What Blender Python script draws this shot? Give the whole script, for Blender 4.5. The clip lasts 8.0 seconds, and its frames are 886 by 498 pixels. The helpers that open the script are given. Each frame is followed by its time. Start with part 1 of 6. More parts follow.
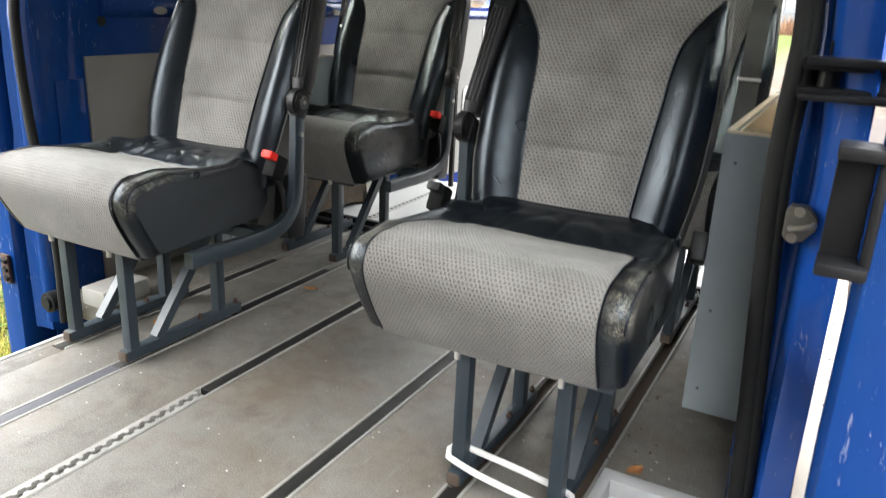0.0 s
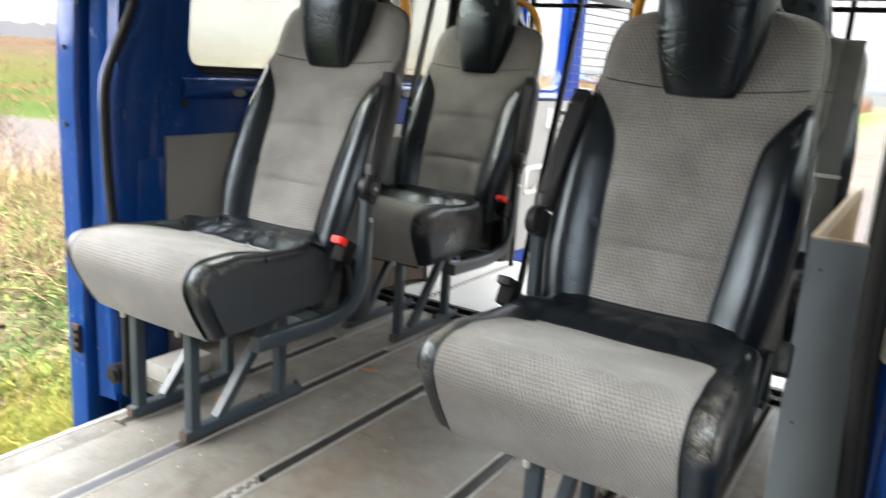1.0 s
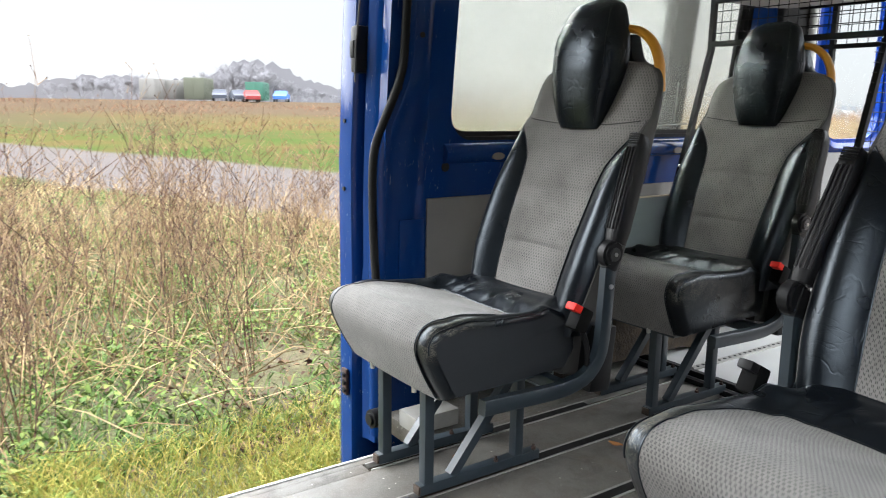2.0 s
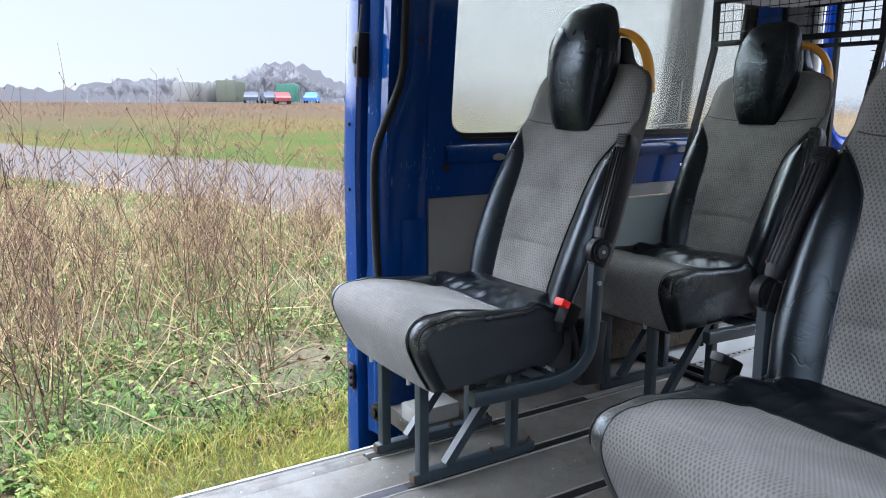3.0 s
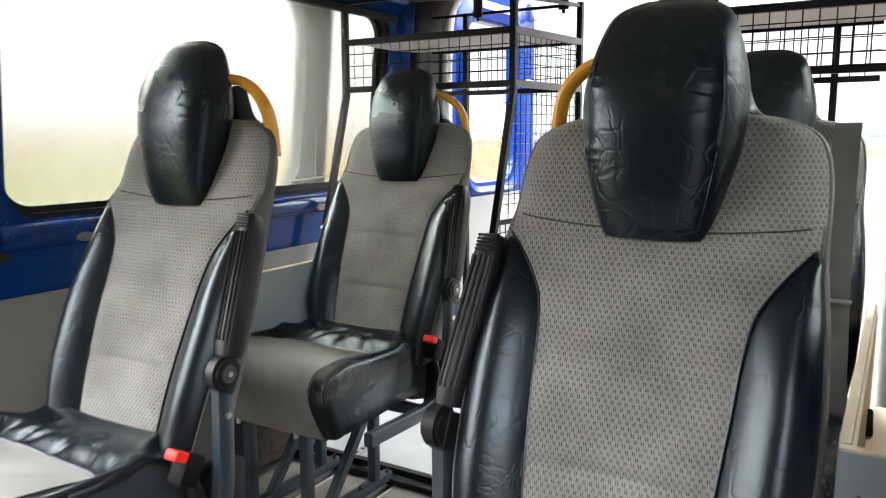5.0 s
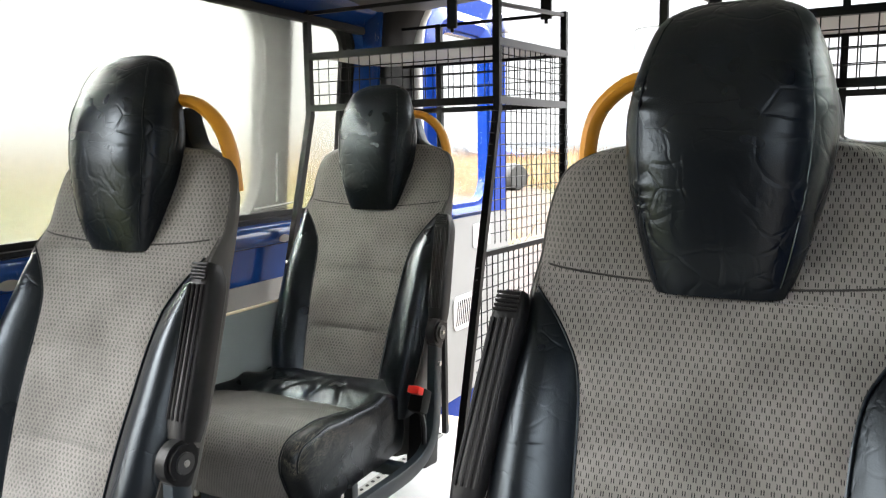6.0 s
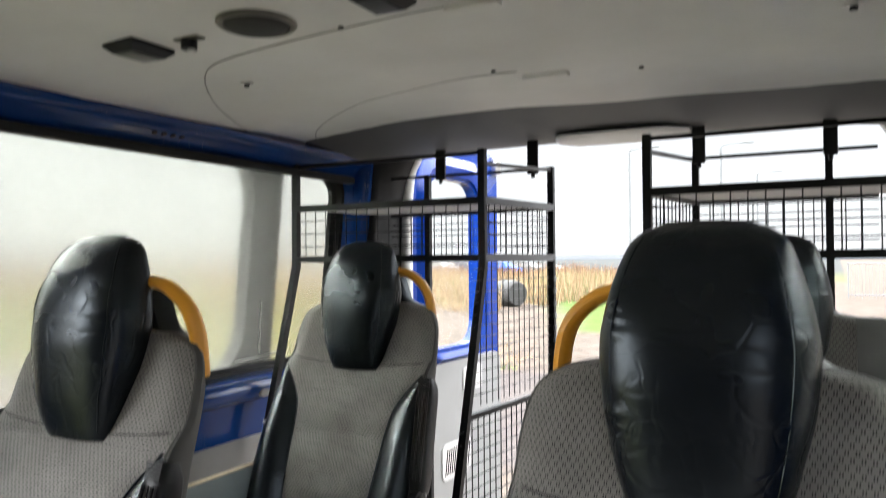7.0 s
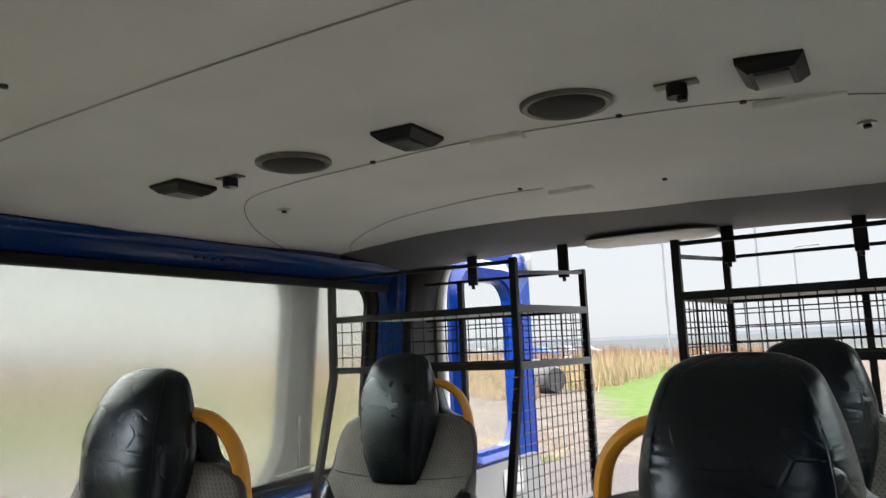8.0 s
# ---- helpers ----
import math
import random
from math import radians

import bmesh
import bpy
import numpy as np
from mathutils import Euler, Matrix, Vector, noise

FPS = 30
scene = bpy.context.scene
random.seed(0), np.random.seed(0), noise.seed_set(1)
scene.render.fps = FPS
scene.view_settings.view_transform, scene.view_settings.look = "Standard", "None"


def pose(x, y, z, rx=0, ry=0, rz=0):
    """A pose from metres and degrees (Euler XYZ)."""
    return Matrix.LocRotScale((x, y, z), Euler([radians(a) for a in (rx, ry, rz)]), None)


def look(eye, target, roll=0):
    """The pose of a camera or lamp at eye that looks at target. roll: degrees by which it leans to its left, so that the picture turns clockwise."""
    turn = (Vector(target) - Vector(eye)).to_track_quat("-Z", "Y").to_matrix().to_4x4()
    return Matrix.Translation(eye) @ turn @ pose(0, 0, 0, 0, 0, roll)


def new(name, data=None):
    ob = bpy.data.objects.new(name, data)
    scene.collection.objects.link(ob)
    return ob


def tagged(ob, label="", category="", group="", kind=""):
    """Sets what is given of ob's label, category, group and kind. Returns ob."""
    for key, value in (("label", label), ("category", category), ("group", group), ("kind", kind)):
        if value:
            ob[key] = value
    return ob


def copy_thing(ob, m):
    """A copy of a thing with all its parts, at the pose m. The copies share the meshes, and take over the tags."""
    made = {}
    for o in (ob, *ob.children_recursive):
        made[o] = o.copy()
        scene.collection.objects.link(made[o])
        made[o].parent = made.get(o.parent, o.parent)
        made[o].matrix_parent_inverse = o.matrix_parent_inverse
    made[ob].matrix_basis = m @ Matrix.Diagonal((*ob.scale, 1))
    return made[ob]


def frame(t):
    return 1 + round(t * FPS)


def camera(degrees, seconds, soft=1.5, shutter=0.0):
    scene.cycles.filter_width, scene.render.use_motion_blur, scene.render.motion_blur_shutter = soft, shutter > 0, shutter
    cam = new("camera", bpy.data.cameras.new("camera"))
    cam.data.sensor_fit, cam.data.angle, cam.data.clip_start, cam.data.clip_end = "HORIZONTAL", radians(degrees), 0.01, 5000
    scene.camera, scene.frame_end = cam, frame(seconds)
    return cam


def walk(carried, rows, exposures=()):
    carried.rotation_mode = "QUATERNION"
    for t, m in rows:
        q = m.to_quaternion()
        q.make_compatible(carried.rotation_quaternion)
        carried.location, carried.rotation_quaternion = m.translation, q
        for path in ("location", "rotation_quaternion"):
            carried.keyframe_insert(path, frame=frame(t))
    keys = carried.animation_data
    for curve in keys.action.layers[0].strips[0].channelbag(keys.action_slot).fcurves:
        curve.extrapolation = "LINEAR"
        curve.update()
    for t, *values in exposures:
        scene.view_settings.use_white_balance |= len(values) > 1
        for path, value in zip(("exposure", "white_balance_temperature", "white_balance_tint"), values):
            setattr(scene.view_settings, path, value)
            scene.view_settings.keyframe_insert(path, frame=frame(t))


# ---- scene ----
cam = camera(60.7, 8.0, soft=1.0, shutter=0.5)
PATH = [
    (0, (0.261, 0.267, 0.829), (-0.621, 1.948, 0.199), 2.7),
    (0.5, (0.228, 0.259, 0.849), (-0.688, 1.954, 0.314), 4.2),
    (1, (0.208, 0.277, 0.875), (-0.82, 1.926, 0.405), 3.7),
    (1.5, (0.228, 0.36, 0.91), (-1.195, 1.711, 0.522), 1.0),
    (1.7, (0.246, 0.388, 0.908), (-1.306, 1.595, 0.541), 0.8),
    (2.8, (0.383, 0.433, 0.91), (-1.269, 1.496, 0.534), 0.7),
    (3, (0.39, 0.447, 0.918), (-1.267, 1.502, 0.544), 0.2),
    (3.5, (0.374, 0.577, 0.931), (-1.291, 1.627, 0.575), -1.4),
    (4, (0.315, 0.668, 0.942), (-1.193, 1.933, 0.589), -1.2),
    (4.5, (0.182, 0.726, 0.972), (-1.028, 2.285, 0.646), -0.1),
    (5, (0.096, 0.808, 0.99), (-0.928, 2.501, 0.694), -0.2),
    (5.2, (0.052, 0.874, 1.001), (-0.962, 2.572, 0.703), -0.4),
    (6.3, (-0.092, 1.003, 1.026), (-0.994, 2.772, 0.796), -0.8),
    (6.5, (-0.088, 1.031, 1.041), (-1.014, 2.796, 0.866), -0.5),
    (7, (-0.066, 1.035, 1.134), (-0.993, 2.806, 1.166), -0.5),
    (7.5, (-0.044, 1.013, 1.18), (-0.98, 2.772, 1.349), -1.6),
    (8, (-0.047, 1.005, 1.195), (-1.038, 2.722, 1.456), -2.5),
]
EXPOSURES = [
    (0, 2.72, 6500, 8), (1.0, 2.8, 6500, 8), (1.6, 2.55, 6450, 8), (2.9, 2.15, 5550, 11), (3.6, 2.2, 5500, 11),
    (4.0, 2.5, 5600, 7), (4.4, 2.75, 6050, 7), (5.0, 3.05, 6400, 8), (6.5, 2.9, 6500, 9), (7.2, 2.5, 6300, 9), (8, 2.25, 6300, 9),
]
walk(cam, [(t, look(eye, target, roll)) for t, eye, target, roll in PATH], EXPOSURES)

# ---- daylight: an overcast sky and a weak, wide sun ----
SUN_EL, SUN_AZ = radians(32), radians(240)
world = bpy.data.worlds.new("overcast")
scene.world = world
world.use_nodes = True
wn, wl = world.node_tree.nodes, world.node_tree.links
sky = wn.new("ShaderNodeTexSky")
sky.sky_type, sky.sun_disc, sky.sun_elevation, sky.sun_rotation = "NISHITA", False, SUN_EL, SUN_AZ
sky.air_density, sky.dust_density = 1.0, 1.0
cloud = wn.new("ShaderNodeBackground")
cloud.inputs["Color"].default_value = (0.975, 0.985, 1.0, 1)
# an overcast sky, much brighter overhead than in the mist near the horizon
up = wn.new("ShaderNodeSeparateXYZ")
lift = wn.new("ShaderNodeMapRange")
lift.interpolation_type = "SMOOTHSTEP"
for k, v in ((1, 0.17), (2, 0.45), (3, 0.155), (4, 2.1)):
    lift.inputs[k].default_value = v
wl.new(wn.new("ShaderNodeTexCoord").outputs["Generated"], up.inputs[0])
wl.new(up.outputs[2], lift.inputs[0])
wl.new(lift.outputs[0], cloud.inputs["Strength"])
wn["Background"].inputs["Strength"].default_value = 0.05
both = wn.new("ShaderNodeAddShader")
# what little of the clear sky's colour comes through the cloud
veil = wn.new("ShaderNodeHueSaturation")
veil.inputs["Saturation"].default_value, veil.inputs["Value"].default_value = 0.25, 0.15
wl.new(sky.outputs[0], veil.inputs["Color"])
wl.new(veil.outputs[0], wn["Background"].inputs["Color"])
wl.new(wn["Background"].outputs[0], both.inputs[0])
wl.new(cloud.outputs[0], both.inputs[1])
wl.new(both.outputs[0], wn["World Output"].inputs["Surface"])
sun = new("sun", bpy.data.lights.new("sun", "SUN"))
sun.data.energy, sun.data.angle, sun.data.color = 1.2, radians(70), (1, 0.98, 0.95)
sun.matrix_world = look((0, 0, 30), (0 - math.cos(SUN_EL) * math.sin(SUN_AZ), 0 - math.cos(SUN_EL) * math.cos(SUN_AZ), 30 - math.sin(SUN_EL)))


# ---- materials ----
class Nodes:
    """A short hand for writing node materials."""

    def __init__(self, name):
        self.mat = bpy.data.materials.new(name)
        self.mat.use_nodes = True
        self.n, self.l = self.mat.node_tree.nodes, self.mat.node_tree.links
        self.b = self.n["Principled BSDF"]

    def put(self, kind, ins=(), **attrs):
        node = self.n.new("ShaderNode" + kind)
        for k, v in attrs.items():
            setattr(node, k, v)
        for k, v in dict(ins).items():
            self.set(node.inputs[k], v)
        return node

    def set(self, sock, v):
        if isinstance(v, bpy.types.NodeSocket):
            self.l.new(v, sock)
        else:
            sock.default_value = v

    def math(self, op, a, b=0.0, c=0.0):
        return self.put("Math", {0: a, 1: b, 2: c}, operation=op).outputs[0]

    def mix(self, f, a, b):
        node = self.put("Mix", data_type="RGBA")
        for i, v in ((0, f), (6, a), (7, b)):
            if i and not isinstance(v, bpy.types.NodeSocket):
                v = (*v, 1)
            self.set(node.inputs[i], v)
        return node.outputs[2]

    def noise(self, vec, scale, detail=3, rough=0.55, dist=0.0):
        return self.put("TexNoise", {"Vector": vec, "Scale": scale, "Detail": detail, "Roughness": rough, "Distortion": dist}).outputs[0]

    def ramp(self, v, lo, hi):
        return self.put("MapRange", {0: v, 1: lo, 2: hi}).outputs[0]

    def bump(self, h, strength, dist):
        self.set(self.b.inputs["Normal"], self.put("Bump", {"Height": h, "Strength": strength, "Distance": dist}).outputs[0])

    def coord(self, which="Object"):
        return self.put("TexCoord").outputs[which]

    def attr(self, name):
        return self.put("Attribute", attribute_name=name).outputs["Fac"]

    def setb(self, **kw):
        for k, v in kw.items():
            key = {"Base": "Base Color", "Rough": "Roughness", "Metal": "Metallic", "Coat": "Coat Weight", "CoatR": "Coat Roughness",
                   "Trans": "Transmission Weight", "Spec": "Specular IOR Level", "Sheen": "Sheen Weight"}.get(k, k)
            if isinstance(v, tuple) and len(v) == 3:
                v = (*v, 1)
            self.set(self.b.inputs[key], v)
        return self


def surface(name, a, b, scale=6.0, rough=(0.5, 0.7), metal=0.0, grain=180.0, bump=0.15, dist=0.0006, coat=0.0, spec=0.5, coarse=0.0, coord="Object"):
    """Two tones in clouds, fine grain on top, with a little relief."""
    m = Nodes(name)
    v = m.coord(coord)
    big = m.noise(v, scale, 4, 0.6)
    fine = m.noise(v, grain, 2, 0.6)
    f = m.math("ADD", m.math("MULTIPLY", m.ramp(big, 0.3, 0.7), 0.75), m.math("MULTIPLY", fine, 0.25))
    m.setb(Base=m.mix(f, a, b), Rough=m.put("MapRange", {0: big, 1: 0.3, 2: 0.7, 3: rough[0], 4: rough[1]}).outputs[0], Metal=metal, Coat=coat, Spec=spec)
    h = m.math("ADD", fine, m.math("MULTIPLY", big, coarse))
    m.bump(h, bump, dist)
    return m.mat


def fabric_material():
    m = Nodes("seat fabric, grey with dark dashes")
    sep = m.put("SeparateXYZ", {0: m.coord("UV")})
    u, v = sep.outputs[0], sep.outputs[1]
    row = m.math("DIVIDE", v, 0.0076)
    shift = m.math("MULTIPLY", m.math("MODULO", m.math("FLOOR", row), 2.0), 0.5)
    a = m.math("ABSOLUTE", m.math("SUBTRACT", m.math("FRACT", m.math("ADD", m.math("DIVIDE", u, 0.0094), shift)), 0.5))
    b = m.math("ABSOLUTE", m.math("SUBTRACT", m.math("FRACT", row), 0.5))
    pair = m.math("MULTIPLY", m.math("GREATER_THAN", a, 0.075), m.math("LESS_THAN", a, 0.20))
    dash = m.math("MULTIPLY", pair, m.math("LESS_THAN", b, 0.35))
    o = m.coord()
    worn = m.ramp(m.noise(o, 7, 4, 0.6), 0.35, 0.7)
    fuzz = m.noise(o, 900, 2)
    base = m.mix(worn, (0.150, 0.144, 0.133), (0.245, 0.236, 0.221))
    stain = m.ramp(m.noise(o, 4.2, 5, 0.65, 0.4), 0.50, 0.70)
    base = m.mix(m.math("MULTIPLY", stain, 0.45), base, (0.125, 0.113, 0.100))
    base = m.mix(m.math("MULTIPLY", fuzz, 0.35), base, (0.10, 0.095, 0.09))
    m.setb(Base=m.mix(m.math("MULTIPLY", dash, m.math("SUBTRACT", 1.0, m.math("MULTIPLY", worn, 0.15))), base, (0.014, 0.014, 0.015)), Rough=0.88, Sheen=0.15, Spec=0.25)
    rib = m.noise(m.put("Mapping", {"Vector": o, "Scale": (0.4, 1.0, 1.0)}).outputs[0], 55, 3, 0.6)
    weave = m.math("ADD", m.math("ADD", m.math("MULTIPLY", dash, -0.6), fuzz), m.math("MULTIPLY", rib, 1.6))
    m.bump(weave, 0.5, 0.0014)
    return m.mat


def leather_material(name, cells, deep, spread):
    """Black leather; cells, deep and spread: how many creases to the metre, how deep they are and how much of it they cover."""
    m = Nodes(name)
    o = m.coord()
    push = m.put("TexNoise", {"Vector": o, "Scale": 9.0, "Detail": 2.0}).outputs[1]
    bent = m.put("VectorMath", {0: o, 1: m.put("VectorMath", {0: push, 3: 0.09}, operation="SCALE").outputs[0]}, operation="ADD").outputs[0]
    # long soft creases here and there, fine grain everywhere
    lines = m.put("Mapping", {"Vector": bent, "Rotation": (0.3, 0.5, 0.4), "Scale": (1.0, 1.0, 0.5)}).outputs[0]

    def ridge(vec, scale, width):
        return m.ramp(m.math("ABSOLUTE", m.math("SUBTRACT", m.noise(vec, scale, 3, 0.5), 0.5)), width, 0.0)

    crease = m.math("MULTIPLY", ridge(lines, 17, 0.035), m.ramp(m.noise(o, 8, 3, 0.6, 0.4), 0.42, 0.62))
    net = m.ramp(m.put("TexVoronoi", {"Vector": bent, "Scale": cells}, feature="DISTANCE_TO_EDGE").outputs[0], 0.09, 0.0)
    fine = m.math("MULTIPLY", net, m.ramp(m.noise(o, 7, 3, 0.6, 0.6), 0.64 - spread, 0.84 - spread))
    across = m.put("Mapping", {"Vector": bent, "Scale": (0.25, 0.5, 1.0)}).outputs[0]
    tuck = m.math("MULTIPLY", ridge(across, 24, 0.03), m.ramp(m.noise(o, 9, 2), 0.48, 0.6))
    pebble = m.put("TexVoronoi", {"Vector": o, "Scale": 620.0}).outputs[0]
    soft = m.noise(o, 8, 2, 0.4, 0.2)
    fibres = 0.0
    for turn, seed in ((0.5, 0.4), (-0.6, 1.3), (1.5, 2.1)):
        along = m.put("Mapping", {"Vector": bent, "Rotation": (turn, 0.4 * turn, turn), "Scale": (1.0, 0.14, 1.0)}).outputs[0]
        line = m.ramp(m.math("ABSOLUTE", m.math("SUBTRACT", m.noise(along, 120, 2, 0.5, seed), 0.5)), 0.032, 0.010)
        fibres = m.math("MAXIMUM", line, fibres)
    patch_ = m.ramp(m.noise(o, 30, 5, 0.7, 0.5), 0.40, 0.66)
    rub = m.math("ADD", m.math("MULTIPLY", patch_, 0.06), m.math("MULTIPLY", fibres, m.math("ADD", 0.10, m.math("MULTIPLY", patch_, 0.9))))
    wear = m.math("MINIMUM", m.math("MULTIPLY", m.attr("wear"), rub), 1.0)
    m.setb(Base=m.mix(wear, m.mix(m.noise(o, 12), (0.0022, 0.0031, 0.0046), (0.0042, 0.0054, 0.0074)), (0.30, 0.275, 0.22)),
           Rough=m.math("ADD", m.put("MapRange", {0: m.noise(o, 7, 3), 1: 0.3, 2: 0.7, 3: 0.26, 4: 0.36}).outputs[0], m.math("MULTIPLY", wear, 0.5)), Spec=0.42)
    m.b.inputs["Specular Tint"].default_value = (0.78, 0.90, 1.0, 1)
    h = m.math("SUBTRACT", m.math("ADD", m.math("MULTIPLY", soft, 0.55), m.math("MULTIPLY", pebble, 0.03)), m.math("ADD", m.math("MULTIPLY", crease, 0.22), m.math("ADD", m.math("MULTIPLY", fine, deep), m.math("MULTIPLY", tuck, 0.13))))
    m.bump(h, 0.7, 0.003)
    return m.mat


def floor_material():
    m = Nodes("worn grey vinyl floor")
    o = m.coord("Object")
    big, mid, speck = m.noise(o, 3.2, 5, 0.65), m.noise(o, 17, 5, 0.7, 0.5), m.noise(o, 320, 2, 0.7)
    c = m.mix(m.ramp(big, 0.3, 0.7), (0.076, 0.071, 0.062), (0.128, 0.121, 0.107))
    c = m.mix(m.math("MULTIPLY", m.ramp(mid, 0.50, 0.70), 0.7), c, (0.088, 0.076, 0.062))
    c = m.mix(m.math("MULTIPLY", m.ramp(m.noise(o, 6.5, 4, 0.6, 1.0), 0.56, 0.68), 0.7), c, (0.045, 0.039, 0.033))
    c = m.mix(m.math("MULTIPLY", m.ramp(speck, 0.45, 0.75), 0.4), c, (0.34, 0.325, 0.29))
    c = m.mix(m.math("MULTIPLY", m.ramp(m.noise(o, 2.3, 5, 0.7, 0.6), 0.48, 0.68), 0.55), c, (0.105, 0.072, 0.046))
    scuff = m.ramp(m.noise(m.put("Mapping", {"Vector": o, "Rotation": (0, 0, 0.5), "Scale": (6.0, 0.7, 1.0)}).outputs[0], 16, 4, 0.7, 0.8), 0.62, 0.70)
    c = m.mix(m.math("MULTIPLY", scuff, 0.35), c, (0.24, 0.23, 0.205))
    crumbs = m.ramp(m.put("TexVoronoi", {"Vector": o, "Scale": 34.0}).outputs[0], 0.10, 0.05)
    c = m.mix(m.math("MULTIPLY", crumbs, m.ramp(m.noise(o, 9, 2), 0.5, 0.56)), c, (0.5, 0.48, 0.42))
    m.setb(Base=c, Rough=m.put("MapRange", {0: mid, 1: 0.3, 2: 0.7, 3: 0.42, 4: 0.68}).outputs[0], Spec=0.4)
    m.bump(m.math("ADD", speck, m.math("MULTIPLY", mid, 1.5)), 0.25, 0.0008)
    return m.mat


def frosted_material():
    m = Nodes("misted window glass")
    o = m.coord()
    haze = m.ramp(m.noise(o, 3.0, 4, 0.6), 0.3, 0.7)
    glass = m.put("BsdfGlass", {"Color": (0.82, 0.82, 0.78, 1), "Roughness": m.put("MapRange", {0: haze, 1: 0.0, 2: 1.0, 3: 0.20, 4: 0.27}).outputs[0], "IOR": 1.25})
    dew = m.put("BsdfTranslucent", {"Color": (0.50, 0.50, 0.47, 1)})
    mixer = m.put("MixShader", {0: 0.035})
    m.l.new(glass.outputs[0], mixer.inputs[1])
    m.l.new(dew.outputs[0], mixer.inputs[2])
    m.l.new(mixer.outputs[0], m.n["Material Output"].inputs["Surface"])
    return m.mat


def clear_material():
    m = Nodes("clear glass with a little dirt")
    m.setb(Base=(0.95, 0.97, 0.96), Rough=m.put("MapRange", {0: m.noise(m.coord(), 14, 4), 1: 0.45, 2: 0.75, 3: 0.02, 4: 0.16}).outputs[0], Trans=1.0, IOR=1.3)
    return m.mat


def paint_material(name, a, b):
    m = Nodes(name)
    o = m.coord()
    scr = m.ramp(m.noise(m.put("Mapping", {"Vector": o, "Scale": (1, 1, 0.18)}).outputs[0], 80, 4, 0.7, 2.0), 0.635, 0.69)
    spots = m.math("MULTIPLY", scr, m.ramp(m.noise(o, 5, 3), 0.42, 0.58))
    dust = m.ramp(m.noise(o, 8, 4, 0.65), 0.45, 0.8)
    c = m.mix(m.math("MULTIPLY", dust, 0.35), a, b)
    m.setb(Base=m.mix(m.math("MULTIPLY", spots, 0.7), c, (0.25, 0.28, 0.36)), Rough=m.math("ADD", 0.10, m.math("MULTIPLY", dust, 0.15)), Spec=0.26)
    m.bump(m.math("ADD", m.noise(o, 30, 3), m.math("MULTIPLY", m.noise(o, 7, 2), 4.0)), 0.10, 0.001)
    return m.mat


FABRIC, VINYL = fabric_material(), floor_material()
LEATHER = leather_material("black leather with creases", 36.0, 0.09, 0.20)
HEADLEATHER = leather_material("much creased black leather", 25.0, 0.30, 0.24)
MIST, CLEAR = frosted_material(), clear_material()
BLUE = paint_material("blue van paint", (0.004, 0.030, 0.138), (0.014, 0.048, 0.160))
DOORBLUE = paint_material("bright blue door paint", (0.002, 0.020, 0.15), (0.006, 0.03, 0.14))
# brighter copy of the body blue, with the jamb's daylight in its colour
LITBLUE = paint_material("body blue brightened for the daylit jamb", (0.010, 0.062, 0.30), (0.04, 0.12, 0.33))
FRAME = surface("blue-grey painted seat steel", (0.012, 0.019, 0.026), (0.021, 0.031, 0.039), 9, (0.35, 0.55), 0.0, 160, 0.12)
RUSTY = surface("rusty steel bolt", (0.055, 0.028, 0.02), (0.035, 0.022, 0.018), 60, (0.7, 0.9), 0.3, 300, 0.5)
ALU = surface("dull aluminium", (0.22, 0.212, 0.198), (0.33, 0.322, 0.302), 14, (0.42, 0.65), 0.3, 260, 0.2)
DIRTY = surface("dirt in the track", (0.035, 0.024, 0.017), (0.06, 0.04, 0.027), 40, (0.85, 0.95), 0, 400, 0.6)
BUCKLEBLACK = surface("dull black buckle plastic", (0.003, 0.003, 0.003), (0.007, 0.007, 0.007), 30, (0.6, 0.75), 0, 250, 0.2, spec=0.07)
INSERT = surface("black plastic track cover", (0.004, 0.004, 0.0045), (0.016, 0.015, 0.014), 22, (0.45, 0.7), 0, 250, 0.2, spec=0.2)
GREYINSERT = surface("grey plastic track cover", (0.055, 0.055, 0.064), (0.085, 0.085, 0.095), 22, (0.4, 0.6), 0, 250, 0.2, spec=0.3)
RUBBER = surface("black rubber seal", (0.006, 0.006, 0.006), (0.014, 0.014, 0.0135), 12, (0.55, 0.8), 0, 200, 0.25, spec=0.2)
PLASTIC = surface("black plastic", (0.006, 0.006, 0.007), (0.012, 0.012, 0.013), 12, (0.36, 0.52), 0, 330, 0.15, spec=0.22)
BLACKSTEEL = surface("black powder-coated steel", (0.004, 0.004, 0.0045), (0.009, 0.009, 0.0095), 15, (0.45, 0.62), 0, 300, 0.15, spec=0.2)
GREYSTEEL = surface("grey steel bars", (0.07, 0.07, 0.074), (0.11, 0.11, 0.115), 15, (0.4, 0.6), 0.2, 300, 0.15)
HEADLINER = surface("grey felt headliner", (0.56, 0.545, 0.515), (0.69, 0.675, 0.645), 2.5, (0.85, 0.95), 0, 330, 0.7, 0.0016, spec=0.2, coarse=5.0)
DARKTRIM = surface("dark grey moulded trim", (0.026, 0.026, 0.025), (0.042, 0.041, 0.039), 4, (0.6, 0.8), 0, 500, 0.3, spec=0.3)
PANEL = surface("grey hardboard lining", (0.15, 0.142, 0.13), (0.20, 0.19, 0.175), 4, (0.6, 0.8), 0, 380, 0.3)
BOXPAINT = surface("grey painted plywood", (0.25, 0.29, 0.305), (0.30, 0.34, 0.355), 5, (0.45, 0.65), 0, 150, 0.25)
